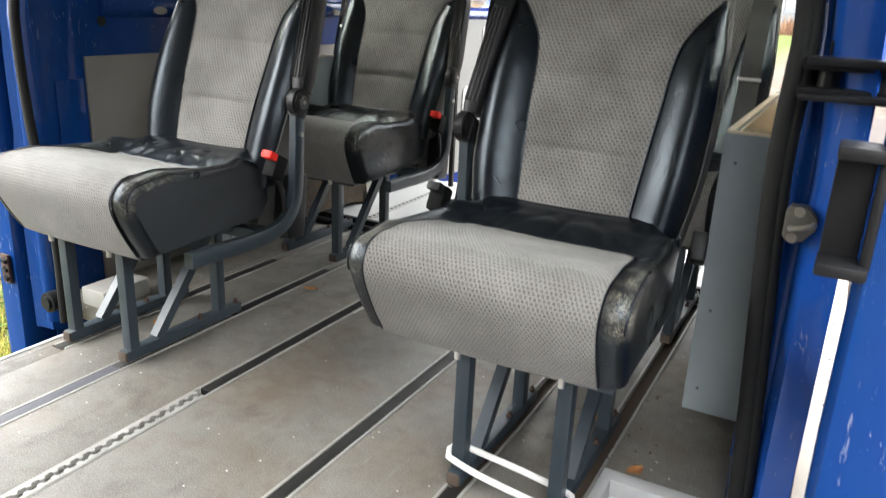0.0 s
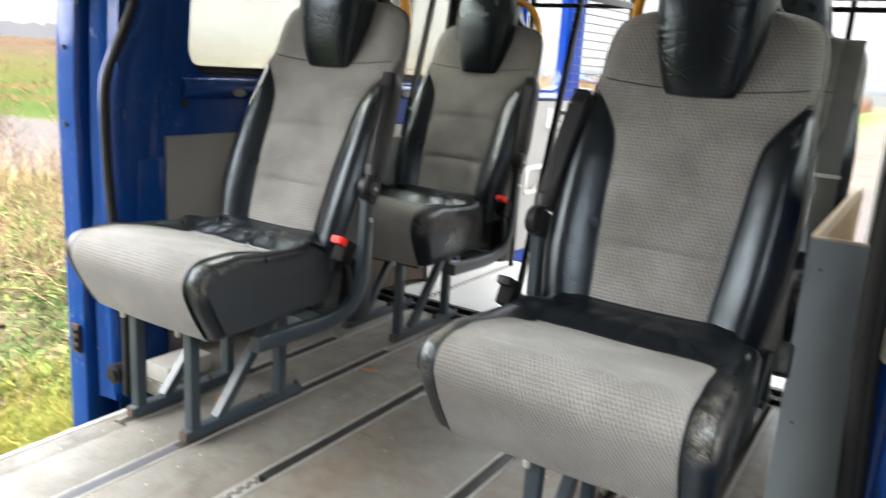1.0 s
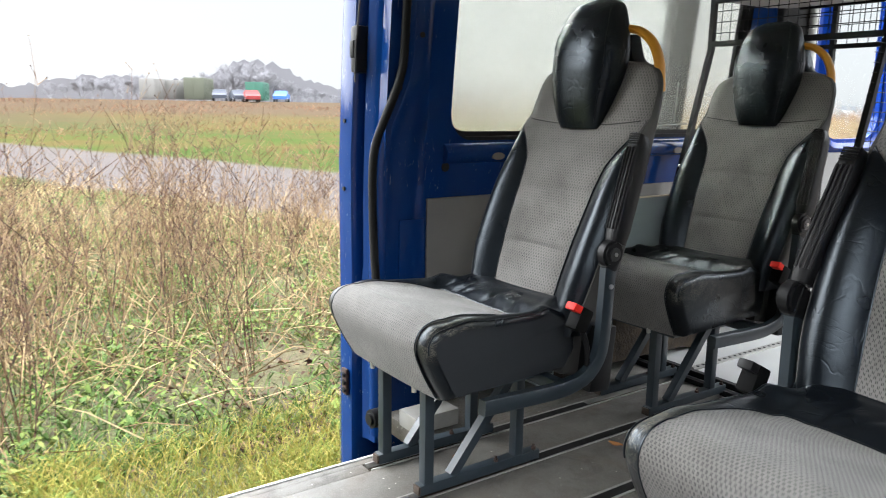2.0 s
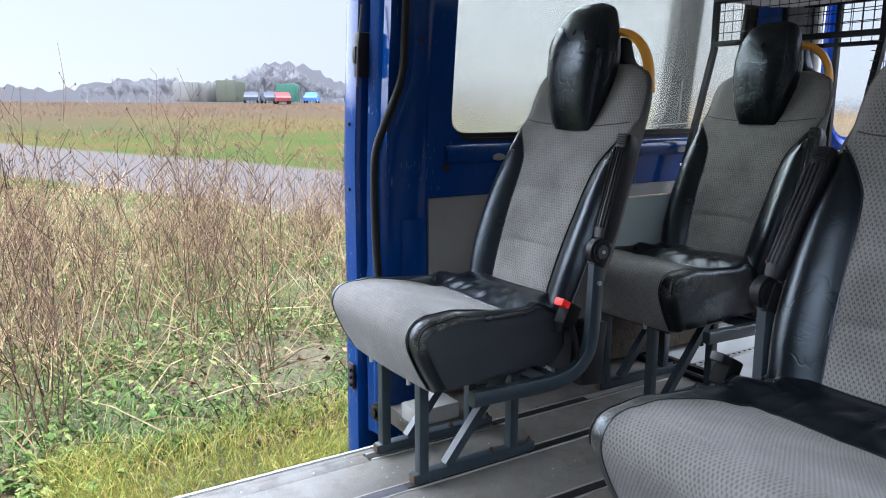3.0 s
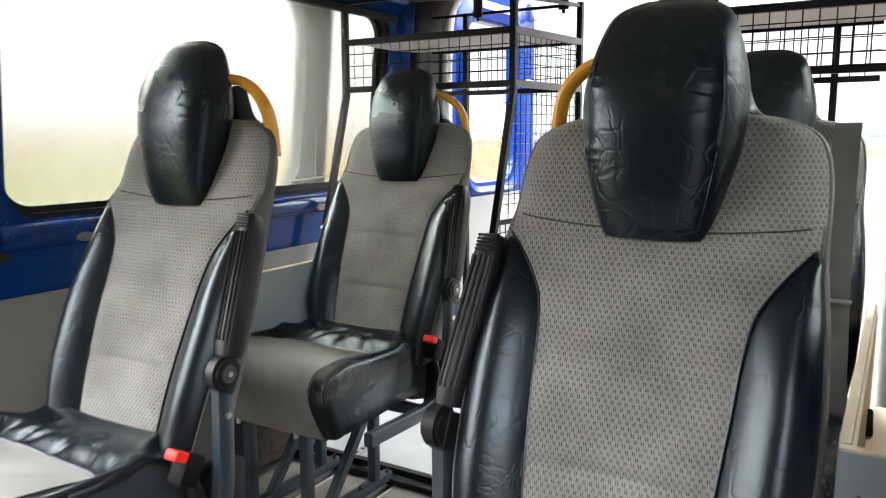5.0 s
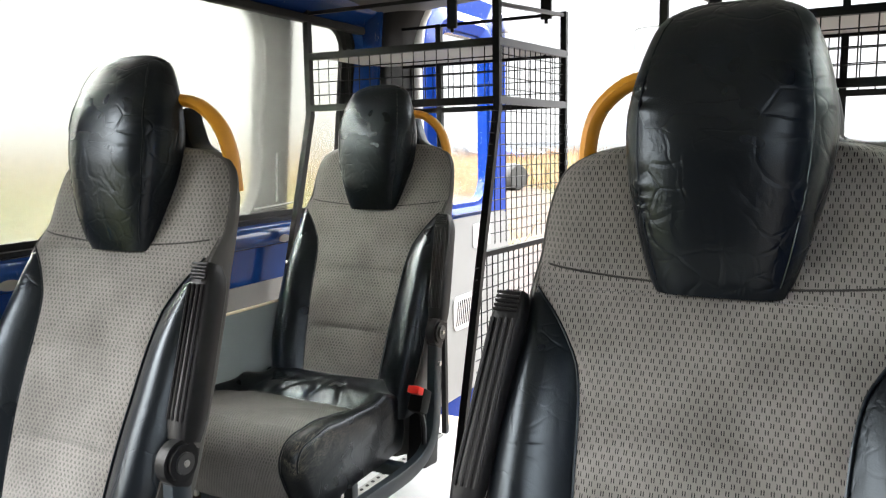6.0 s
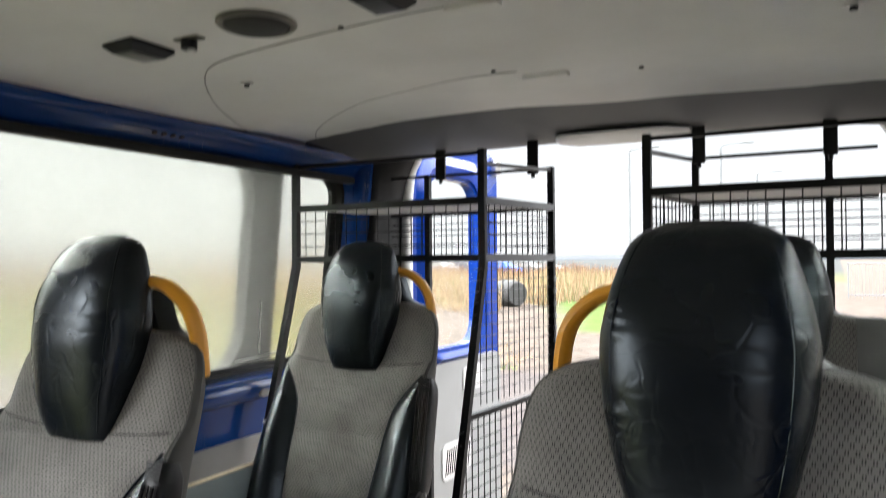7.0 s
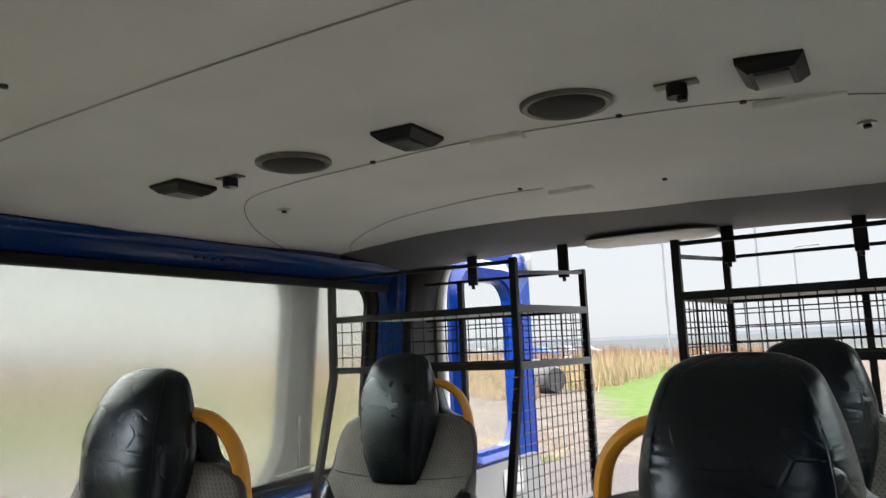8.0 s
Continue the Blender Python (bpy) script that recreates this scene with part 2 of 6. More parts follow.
PLY = surface("raw plywood", (0.58, 0.47, 0.33), (0.70, 0.60, 0.45), 9, (0.6, 0.8), 0, 140, 0.3)
WHITE = surface("off-white plastic", (0.50, 0.495, 0.475), (0.60, 0.595, 0.575), 5, (0.4, 0.6), 0, 240, 0.12)
LAMPGREY = surface("dark smoked plastic", (0.03, 0.03, 0.031), (0.05, 0.05, 0.05), 9, (0.25, 0.4), 0, 200, 0.1)
MESHGREY = surface("speaker cloth", (0.02, 0.0195, 0.0185), (0.04, 0.039, 0.036), 30, (0.8, 0.95), 0, 900, 0.6)
YELLOW = surface("yellow-orange moulded plastic", (0.62, 0.27, 0.012), (0.70, 0.32, 0.02), 8, (0.35, 0.5), 0, 300, 0.12)
RED = surface("red plastic", (0.62, 0.015, 0.012), (0.7, 0.03, 0.02), 20, (0.35, 0.45), 0, 200, 0.05, spec=0.15)
STRIKERSTEEL = surface("rubbed steel", (0.22, 0.20, 0.17), (0.32, 0.30, 0.26), 60, (0.3, 0.5), 0.8, 200, 0.2)
TARNISH = surface("tarnished steel", (0.10, 0.093, 0.078), (0.19, 0.18, 0.155), 40, (0.4, 0.6), 0.8, 200, 0.3)
STEEL = surface("bright steel", (0.5, 0.49, 0.47), (0.62, 0.61, 0.59), 20, (0.25, 0.45), 1.0, 200, 0.1)
WEBBING = surface("dark grey belt webbing", (0.03, 0.03, 0.029), (0.05, 0.049, 0.047), 20, (0.75, 0.9), 0, 700, 0.4)
SHELF = surface("light grey shelf board", (0.32, 0.31, 0.30), (0.4, 0.39, 0.38), 5, (0.5, 0.7), 0, 200, 0.2)
TREAD = surface("pale chequer floor plate", (0.36, 0.36, 0.355), (0.46, 0.46, 0.455), 6, (0.35, 0.55), 0.1, 200, 0.25)
CREAM = surface("worn cream paint", (0.50, 0.42, 0.30), (0.58, 0.51, 0.40), 6, (0.5, 0.7), 0, 160, 0.2)
HEADTRIM = surface("header lining grey with cove shade", (0.085, 0.084, 0.082), (0.115, 0.113, 0.110), 3, (0.6, 0.8), 0, 500, 0.3, spec=0.3)
CHARCOAL = surface("matt charcoal vinyl", (0.019, 0.0215, 0.0245), (0.026, 0.0285, 0.032), 5, (0.5, 0.62), 0, 420, 0.2, spec=0.25)
BACKVINYL = surface("smooth dark grey vinyl", (0.050, 0.049, 0.046), (0.068, 0.066, 0.062), 7, (0.45, 0.6), 0, 420, 0.15, spec=0.35)
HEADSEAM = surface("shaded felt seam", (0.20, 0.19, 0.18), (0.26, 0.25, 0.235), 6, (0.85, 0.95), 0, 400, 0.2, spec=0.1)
CORNER = surface("black moulded trim", (0.009, 0.009, 0.009), (0.015, 0.0148, 0.0145), 4, (0.6, 0.8), 0, 500, 0.3, spec=0.25)
MUD = surface("dried mud on black plastic", (0.010, 0.009, 0.008), (0.085, 0.062, 0.040), 13, (0.7, 0.95), 0, 90, 0.9, 0.004, spec=0.2)
LEAF = surface("dry orange-brown leaf", (0.36, 0.15, 0.04), (0.24, 0.10, 0.035), 60, (0.6, 0.8), 0, 300, 0.4)


# ---- shaping helpers ----
def box(bm, c, s, bevel=0.0, turn=None):
    """A box at c with the sizes s, its edges rounded."""
    made = bmesh.ops.create_cube(bm, size=1.0)["verts"]
    bmesh.ops.scale(bm, vec=s, verts=made)
    if bevel:
        edges = list({e for v in made for e in v.link_edges})
        made = list({v for f in bmesh.ops.bevel(bm, geom=edges, offset=bevel, segments=2, profile=0.6, affect="EDGES")["faces"] for v in f.verts} | {v for v in made if v.is_valid})
    if turn:
        bmesh.ops.rotate(bm, verts=made, cent=(0, 0, 0), matrix=Euler([radians(a) for a in turn]).to_matrix())
    bmesh.ops.translate(bm, vec=c, verts=made)
    return bm


def disc(bm, c, r, depth, axis="z", segs=24, r2=None):
    turn = {"z": Matrix(), "x": Matrix.Rotation(radians(90), 4, "Y"), "y": Matrix.Rotation(radians(90), 4, "X")}[axis]
    bmesh.ops.create_cone(bm, cap_ends=True, segments=segs, radius1=r, radius2=r if r2 is None else r2, depth=depth, matrix=Matrix.Translation(c) @ turn)
    return bm


def smooth_line(pts, n):
    """n points on a smooth curve through pts."""
    p = [Vector(q) for q in pts]
    p = [p[0] * 2 - p[1]] + p + [p[-1] * 2 - p[-2]]
    out = []
    for i in range(n):
        t = i / (n - 1) * (len(p) - 3)
        k = min(int(t), len(p) - 4)
        t -= k
        a, b, c, d = p[k:k + 4]
        out.append(0.5 * (2 * b + (c - a) * t + (2 * a - 5 * b + 4 * c - d) * t * t + (3 * b - a - 3 * c + d) * t ** 3))
    return out


def curve_at(pairs, x):
    """Linear table look-up."""
    return float(np.interp(x, [p[0] for p in pairs], [p[1] for p in pairs]))


def curve_smooth(pairs, x):
    """Smooth table look-up with no overshoot."""
    xs, ys = [p[0] for p in pairs], [p[1] for p in pairs]
    if x <= xs[0]:
        return ys[0]
    if x >= xs[-1]:
        return ys[-1]
    k = max(i for i in range(len(xs) - 1) if xs[i] <= x)
    g = [(ys[i + 1] - ys[i]) / (xs[i + 1] - xs[i]) for i in range(len(xs) - 1)]

    def slope(i):
        if i == 0 or i == len(xs) - 1:
            return g[min(i, len(g) - 1)]
        a, b = g[i - 1], g[i]
        return 0.0 if a * b <= 0 else 2 * a * b / (a + b)

    h = xs[k + 1] - xs[k]
    t = (x - xs[k]) / h
    return ys[k] * (1 + 2 * t) * (1 - t) ** 2 + ys[k + 1] * t * t * (3 - 2 * t) + h * (slope(k) * t * (1 - t) ** 2 + slope(k + 1) * t * t * (t - 1))


def tube(bm, pts, r, segs=10, square=False, loop=False):
    """A rod along pts. square: a square section of half width r."""
    pts = [Vector(p) for p in pts]
    if square:
        segs = 4
    rings, side = [], None
    for i, p in enumerate(pts):
        a, b = (pts[i - 1], pts[(i + 1) % len(pts)]) if loop else (pts[max(i - 1, 0)], pts[min(i + 1, len(pts) - 1)])
        d = (b - a).normalized()
        if side is None:
            side = d.cross(Vector((0, 0, 1)) if abs(d.z) < 0.9 else Vector((1, 0, 0))).normalized()
        side = (side - d * side.dot(d)).normalized()
        up = d.cross(side)
        k = r * (2 ** 0.5 if square else 1)
        rings.append([bm.verts.new(p + k * (math.cos(w) * side + math.sin(w) * up)) for w in [(j + (0.5 if square else 0)) * 2 * math.pi / segs for j in range(segs)]])
    for i in range(len(rings) - (0 if loop else 1)):
        a, b = rings[i], rings[(i + 1) % len(rings)]
        for j in range(segs):
            bm.faces.new((a[j], a[(j + 1) % segs], b[(j + 1) % segs], b[j]))
    if not loop:
        bm.faces.new(rings[0][::-1])
        bm.faces.new(rings[-1])
    return bm


def sheet(bm, nu, nv, f, uv=None, wear=None, skirt=None):
    """A grid of points f(u, v). uv: metres along the cloth; skirt: a vector by which the rim is folded back."""
    lay = bm.loops.layers.uv.verify()
    wl_ = bm.verts.layers.float.get("wear") or bm.verts.layers.float.new("wear")
    g, m = [], {}
    for i in range(nu + 1):
        row = []
        for j in range(nv + 1):
            v = bm.verts.new(f(i / nu, j / nv))
            if wear:
                v[wl_] = wear(v.co)
            m[v] = uv(i / nu, j / nv) if uv else (v.co.x, v.co.z)
            row.append(v)
        g.append(row)
    for i in range(nu):
        for j in range(nv):
            fa = bm.faces.new((g[i][j], g[i + 1][j], g[i + 1][j + 1], g[i][j + 1]))
            for lo in fa.loops:
                lo[lay].uv = m[lo.vert]
    if skirt:
        rim = [g[i][0] for i in range(nu + 1)] + [g[nu][j] for j in range(1, nv + 1)] + [g[i][nv] for i in range(nu - 1, -1, -1)] + [g[0][j] for j in range(nv - 1, 0, -1)]
        low = [bm.verts.new(v.co + Vector(skirt(v.co))) for v in rim]
        for k in range(len(rim)):
            q = (k + 1) % len(rim)
            fa = bm.faces.new((rim[q], rim[k], low[k], low[q]))
            for lo in fa.loops:
                lo[lay].uv = m.get(lo.vert, (0, 0))
    return g


def loft(bm, rings, caps=True, uv=None, wear=None):
    """Skin closed rings of equal counts."""
    lay = bm.loops.layers.uv.verify()
    wl_ = bm.verts.layers.float.get("wear") or bm.verts.layers.float.new("wear")
    vs = [[bm.verts.new(p) for p in r] for r in rings]
    n = len(vs[0])
    if wear:
        for r in vs:
            for v in r:
                v[wl_] = wear(v.co)
    for a, b in zip(vs, vs[1:]):
        for j in range(n):
            fa = bm.faces.new((a[j], a[(j + 1) % n], b[(j + 1) % n], b[j]))
            for lo in fa.loops:
                c = lo.vert.co
                lo[lay].uv = (c.x + c.y * 0.7, c.z) if uv is None else uv(c)
    if caps:
        bm.faces.new(vs[0][::-1])
        bm.faces.new(vs[-1])
    bmesh.ops.recalc_face_normals(bm, faces=bm.faces[:])
    return vs


def data_of(name, bm, mat, angle=40):
    me = bpy.data.meshes.new(name)
    bm.normal_update()
    bm.to_mesh(me)
    bm.free()
    me.materials.append(mat)
    me.shade_smooth()
    me.set_sharp_from_angle(angle=radians(angle))
    return me


def part(name, bm, mat, parent, label=""):
    ob = new(name, data_of(name, bm, mat))
    ob.parent = parent
    return tagged(ob, label)


def thing(name, at, label, category, group="", turn=0):
    ob = new(name)
    ob.empty_display_size = 0.05
    ob.matrix_world = pose(*at, 0, 0, turn)
    return tagged(ob, label, category, group)


def solid(name, bm, mat, label, category="", kind=""):
    return tagged(new(name, data_of(name, bm, mat)), label, category, "", kind)


def rounded_rect(y0, y1, z0, z1, r, n=8):
    """Points round a rounded rectangle, counted from its lower left corner."""
    out = []
    for cy, cz, a0 in ((y1 - r, z0 + r, -90), (y1 - r, z1 - r, 0), (y0 + r, z1 - r, 90), (y0 + r, z0 + r, 180)):
        for k in range(n + 1):
            w = radians(a0 + 90 * k / n)
            out.append((cy + r * math.cos(w), cz + r * math.sin(w)))
    return out


def panel_with_hole(bm, outer, inner, put, depth):
    """A plate between an outer rectangle (y0, y1, z0, z1) and a rounded opening; put(y, z, d) gives the point at depth d."""
    y0, y1, z0, z1 = outer
    n = len(inner)
    cy, cz = sum(p[0] for p in inner) / n, sum(p[1] for p in inner) / n
    rim = []
    q = n // 4
    corners = [(y1, z0), (y1, z1), (y0, z1), (y0, z0)]
    for i, (y, z) in enumerate(inner):
        k, j = divmod(i, q)
        mid = (q - 1) / 2
        if abs(j - mid) < 0.6:
            rim.append(corners[k])
        elif (k in (0, 2)) == (j < mid):
            rim.append((y, z0 if k in (0, 3) else z1))
        else:
            rim.append((y1 if k < 2 else y0, z))
    layers = []
    for d in (0.0, depth):
        layers.append(([bm.verts.new(put(y, z, d)) for y, z in rim], [bm.verts.new(put(y, z, d)) for y, z in inner]))
    for i in range(n):
        j = (i + 1) % n
        (ro, ri), (so, si) = layers
        for quad in ((ro[i], ro[j], ri[j], ri[i]), (si[i], si[j], so[j], so[i]), (ri[i], ri[j], si[j], si[i]), (so[i], so[j], ro[j], ro[i])):
            if len({v.co.to_tuple(6) for v in quad}) >= 3:
                bm.faces.new(quad)
    bmesh.ops.remove_doubles(bm, verts=bm.verts[:], dist=1e-6)
    bmesh.ops.recalc_face_normals(bm, faces=bm.faces[:])
    return bm


MID = -0.69          # the van's middle line
def mirror_x(x):
    return 2 * MID - x


def smoothstep(t):
    t = min(1.0, max(0.0, t))
    return t * t * (3 - 2 * t)


def wall_x(z):
    """Inner face of the left side, which leans in above the waist."""
    return -1.575 + 0.10 * max(0.0, z - 0.80)


# ---- the van: floor ----
FLOOR_Y0, CAGE_Y, REAR_Y = -0.75, 2.50, 3.36
RAILS = [-1.29, -1.097, -0.855, -0.485, -0.235, -0.045]
floor_root = tagged(new("floor"), "worn grey vinyl van floor laid in strips between seat tracks", "floor", "", "structure")
EDGES_X = [-1.335] + RAILS + [0.19]
bm = bmesh.new()
box(bm, (MID, (FLOOR_Y0 + REAR_Y) / 2, -0.045), (1.86, REAR_Y - FLOOR_Y0, 0.05), 0.004)
bm.verts.ensure_lookup_table()
for v in bm.verts:
    v.co.x = min(-0.03, max(-1.322, v.co.x))
part("floor_base", bm, ALU, floor_root, "floor pan under the vinyl")
bm = box(bmesh.new(), (0.08, 2.43, -0.047), (0.22, 1.84, 0.05), 0.004)
part("floor_base", bm, ALU, floor_root)
bm = box(bmesh.new(), (-1.458, 2.43, -0.03), (0.245, 1.86, 0.056), 0.003)
part("floor_panel", bm, VINYL, floor_root)
for a, b in zip(EDGES_X, EDGES_X[1:]):
    lo, hi = a + (0.0 if a == -1.335 else 0.021), b - (0.0 if b == 0.19 else 0.021)
    y_from = 1.505 if b == 0.19 else FLOOR_Y0
    bm = box(bmesh.new(), ((lo + hi) / 2, (y_from + CAGE_Y) / 2, -0.010), (hi - lo, CAGE_Y - y_from, 0.020), 0.002)
    part("floor_panel", bm, VINYL, floor_root)
# edging strip along the step
bm = box(bmesh.new(), (-1.339, 0.37, -0.008), (0.010, 2.22, 0.022), 0.002)
part("edging_strip", bm, TREAD, floor_root, "pale ribbed metal edging")
bm = box(bmesh.new(), (0.084, 1.487, -0.012), (0.215, 0.034, 0.034), 0.003)
part("edging_strip", bm, TREAD, floor_root, "pale ribbed metal edging")
bm = box(bmesh.new(), (-0.012, 0.36, -0.012), (0.022, 2.22, 0.034), 0.003)
part("edging_strip", bm, TREAD, floor_root, "pale ribbed metal edging")
# pale plate behind the seats
bm = box(bmesh.new(), (MID, (CAGE_Y + REAR_Y) / 2 + 0.01, -0.004), (1.76, REAR_Y - CAGE_Y - 0.03, 0.022), 0.003)
part("rear_floor_plate", bm, TREAD, floor_root, "pale grey metal plate behind the seats")
for x in (-1.30, -0.90, -0.48, -0.10):
    bm = bmesh.new()
    box(bm, (x, 2.93, 0.009), (0.03, 0.80, 0.006), 0.002)
    strip = part("track_strip", bm, ALU, floor_root, "perforated aluminium strip")
    bm = bmesh.new()
    for k in range(24):
        disc(bm, (x, 2.56 + 0.031 * k, 0.0125), 0.006, 0.002, segs=8)
    part("track_holes", bm, INSERT, strip, "row of dark holes")
bm = box(bmesh.new(), (MID, 2.495, 0.006), (1.74, 0.022, 0.02), 0.003)
part("threshold_bar", bm, BLACKSTEEL, floor_root, "black bar across the floor")


def seat_track(x, covers, start=FLOOR_Y0):
    """An aluminium track in the floor; covers: stretches (y0, y1, material) that close its slot."""
    tr = tagged(new("seat_track"), "aluminium floor track with a slot for seat legs", "seat track", "floor tracks")
    tr.matrix_world = pose(x, 0, 0)
    for s in (-1, 1):
        bm = box(bmesh.new(), (s * 0.0178, (start + CAGE_Y) / 2, -0.008), (0.0056, CAGE_Y - start - 0.01, 0.020), 0.0015)
        part("track_lip", bm, ALU, tr)
    bm = box(bmesh.new(), (0, (start + CAGE_Y) / 2, -0.016), (0.030, CAGE_Y - start - 0.01, 0.006))
    part("track_bed", bm, DIRTY, tr, "dirt in the slot")
    for y0, y1, mat in covers:
        bm = box(bmesh.new(), (0, (y0 + y1) / 2, -0.006), (0.0285, y1 - y0, 0.014), 0.002)
        part("track_cover", bm, mat, tr, "plastic cover strip")
    return tr


seat_track(RAILS[0], [(1.70, 2.06, INSERT)], 1.28)
bm = box(bmesh.new(), (RAILS[0], (FLOOR_Y0 + 1.28) / 2, -0.010), (0.042, 1.276 - FLOOR_Y0, 0.0198), 0.001)
part("floor_panel", bm, VINYL, floor_root)
seat_track(RAILS[1], [(FLOOR_Y0 + 0.02, 1.29, GREYINSERT), (1.67, 2.08, INSERT)])
mid_track = seat_track(RAILS[2], [(1.32, 2.48, INSERT)])
seat_track(RAILS[3], [(FLOOR_Y0 + 0.02, 2.48, INSERT)])
seat_track(RAILS[4], [(FLOOR_Y0 + 0.02, 1.30, INSERT)])
seat_track(RAILS[5], [(FLOOR_Y0 + 0.02, 1.30, GREYINSERT)])
# scalloped teeth along the open stretch of the middle track
bm = bmesh.new()
for s in (-1, 1):
    box(bm, (s * 0.0145, 0.29, -0.004), (0.011, 2.02, 0.012), 0.001)
for k in range(80):
    for s in (-1, 1):
        disc(bm, (s * 0.0088, 1.29 - 0.0254 * (k + 0.25 * s), -0.004), 0.006, 0.0115, segs=10)
part("track_teeth", bm, ALU, mid_track, "scalloped aluminium lips")

# step well at the left door, sill on the right
bm = box(bmesh.new(), (-1.50, 0.63, -0.30), (0.34, 1.46, 0.03), 0.004)
box(bm, (-1.345, 0.63, -0.16), (0.02, 1.46, 0.26), 0.003)
solid("door_step", bm, RUBBER, "black step inside the open side door", "step", "structure")
bm = box(bmesh.new(), (0.11, 0.72, -0.26), (0.24, 1.52, 0.03), 0.004)
box(bm, (-0.006, 0.72, -0.15), (0.02, 1.52, 0.24), 0.003)
box(bm, (0.10, 1.478, -0.15), (0.22, 0.02, 0.24), 0.003)
solid("door_step", bm, TREAD, "pale metal step inside the open door", "step", "structure")
bm = box(bmesh.new(), (0.235, 0.72, -0.27), (0.05, 1.52, 0.10), 0.012)
solid("door_sill", bm, BLUE, "blue sill of the side door", "sill", "structure")


# ---- the van: sides ----
def side_wall(name, side, label):
    px = (lambda x: x) if side < 0 else mirror_x
    bm = bmesh.new()
    inner = rounded_rect(1.722, 3.16, 0.805, 1.432, 0.085)
    panel_with_hole(bm, (1.50, 3.34, -0.06, 1.475), inner, lambda y, z, d: (px(wall_x(z) - d), y, z), 0.04)
    wall = solid(name, bm, BLUE, label, "wall", "structure")
    # recessed step round the window
    ring_o, ring_i = rounded_rect(1.735, 3.148, 0.815, 1.424, 0.08), rounded_rect(1.752, 3.13, 0.83, 1.412, 0.07)
    bm = bmesh.new()
    rings = []
    ring_w = rounded_rect(1.712, 3.170, 0.795, 1.442, 0.09)
    for pts, d in ((ring_w, 0.028), (ring_w, 0.034), (ring_o, 0.038), (ring_o, 0.060), (ring_i, 0.064), (ring_i, 0.080)):
        rings.append([(px(wall_x(z) - d), y, z) for y, z in pts])
    loft(bm, rings, caps=False)
    part("window_gasket", bm, RUBBER, wall, "black rubber window gasket")
    # waist ledge under the window
    bm = bmesh.new()
    prof = [(0.000, 0.800), (0.016, 0.792), (0.026, 0.775), (0.026, 0.758), (0.014, 0.742), (0.0, 0.736)]
    loft(bm, [[(px(-1.577 + d), y, z) for d, z in prof] for y in (1.70, 2.2, 2.7, 3.2)])
    part("waist_rail", bm, BLUE, wall)
    for y in (1.892, 2.20, 2.747, 3.0):
        bm = disc(bmesh.new(), (px(-1.551), y, 0.757), 0.014, 0.006, "x", 16)
        bmesh.ops.scale(bm, vec=(1, 1.7, 0.8), space=Matrix.Translation((-px(-1.551), -y, -0.757)), verts=bm.verts[:])
        part("press_hole", bm, PANEL, wall, "oval pressed hole")
    bm = disc(bmesh.new(), (px(-1.573), 1.707, 0.728), 0.014, 0.006, "x", 14)
    part("hole_plug", bm, RUBBER, wall)
    # cant rail above the window
    bm = bmesh.new()
    prof = [(-0.02, 1.418), (0.02, 1.418), (0.042, 1.426), (0.054, 1.444), (0.068, 1.452), (0.080, 1.464), (0.082, 1.480), (0.05, 1.51), (-0.02, 1.515)]
    loft(bm, [[(px(-1.552 + d - 0.0 * y), y, z) for d, z in prof] for y in (-0.70, 0.6, 1.6, 2.6, 3.18)])
    part("cant_rail", bm, BLUE, wall)
    for k in range(4):
        bm = box(bmesh.new(), (px(-1.497), 2.30 + 0.028 * k, 1.452), (0.012, 0.012, 0.022), 0.002)
        part("clip", bm, RUBBER, wall)
    bm = box(bmesh.new(), (px(-1.518), 2.45, 1.407), (0.030, 1.40, 0.024), 0.006)
    part("top_gasket", bm, RUBBER, wall, "black rubber along the window top")
    # rear corner pillar of the body
    bm = bmesh.new()
    loft(bm, [[(px(x), y, z) for x, y, z in smooth_line([(wall_x(z) - 0.03, 3.155, z), (wall_x(z) + 0.035, 3.17, z), (wall_x(z) + 0.045, 3.20, z), (wall_x(z) + 0.0, 3.23, z), (wall_x(z) - 0.04, 3.23, z)], 9)] for z in (-0.05, 0.4, 0.8, 1.1, 1.3, 1.42, 1.50)])
    part("corner_pillar", bm, BLUE, wall)
    # lining below the waist
    bm = box(bmesh.new(), (px(-1.571), 2.40, 0.317), (0.010, 1.52, 0.64), 0.002)
    part("lining_panel", bm, PANEL, wall, "dull grey lining below the waist")
    # thick pillar at the door opening
    bm = bmesh.new()
    rings = []
    for z in (-0.08, 0.30, 0.62, 0.74, 0.80, 0.86, 0.92, 0.98, 1.04, 1.2, 1.46):
        x0 = wall_x(z)
        yb = 1.466 + 0.085 * smoothstep((z - 0.74) / 0.30)
        prof = [(x0 - 0.045, yb + 0.006), (x0 - 0.032, yb), (x0 - 0.020, yb + 0.002), (x0 - 0.010, yb + 0.010), (x0 - 0.003, yb + 0.021), (x0 + 0.002, yb + 0.034), (x0 + 0.005, yb + 0.048), (x0 + 0.006, yb + 0.060), (x0 + 0.004, 1.63), (x0 - 0.002, 1.645), (x0 - 0.045, 1.65)]
        rings.append([(px(x), y, z) for x, y in prof])
    loft(bm, rings)
    part("door_pillar", bm, BLUE, wall)
    bm = box(bmesh.new(), (px(-1.567), 1.586, 0.33), (0.006, 0.085, 0.50), 0.003)
    part("pillar_pressing", bm, BLUE, wall)
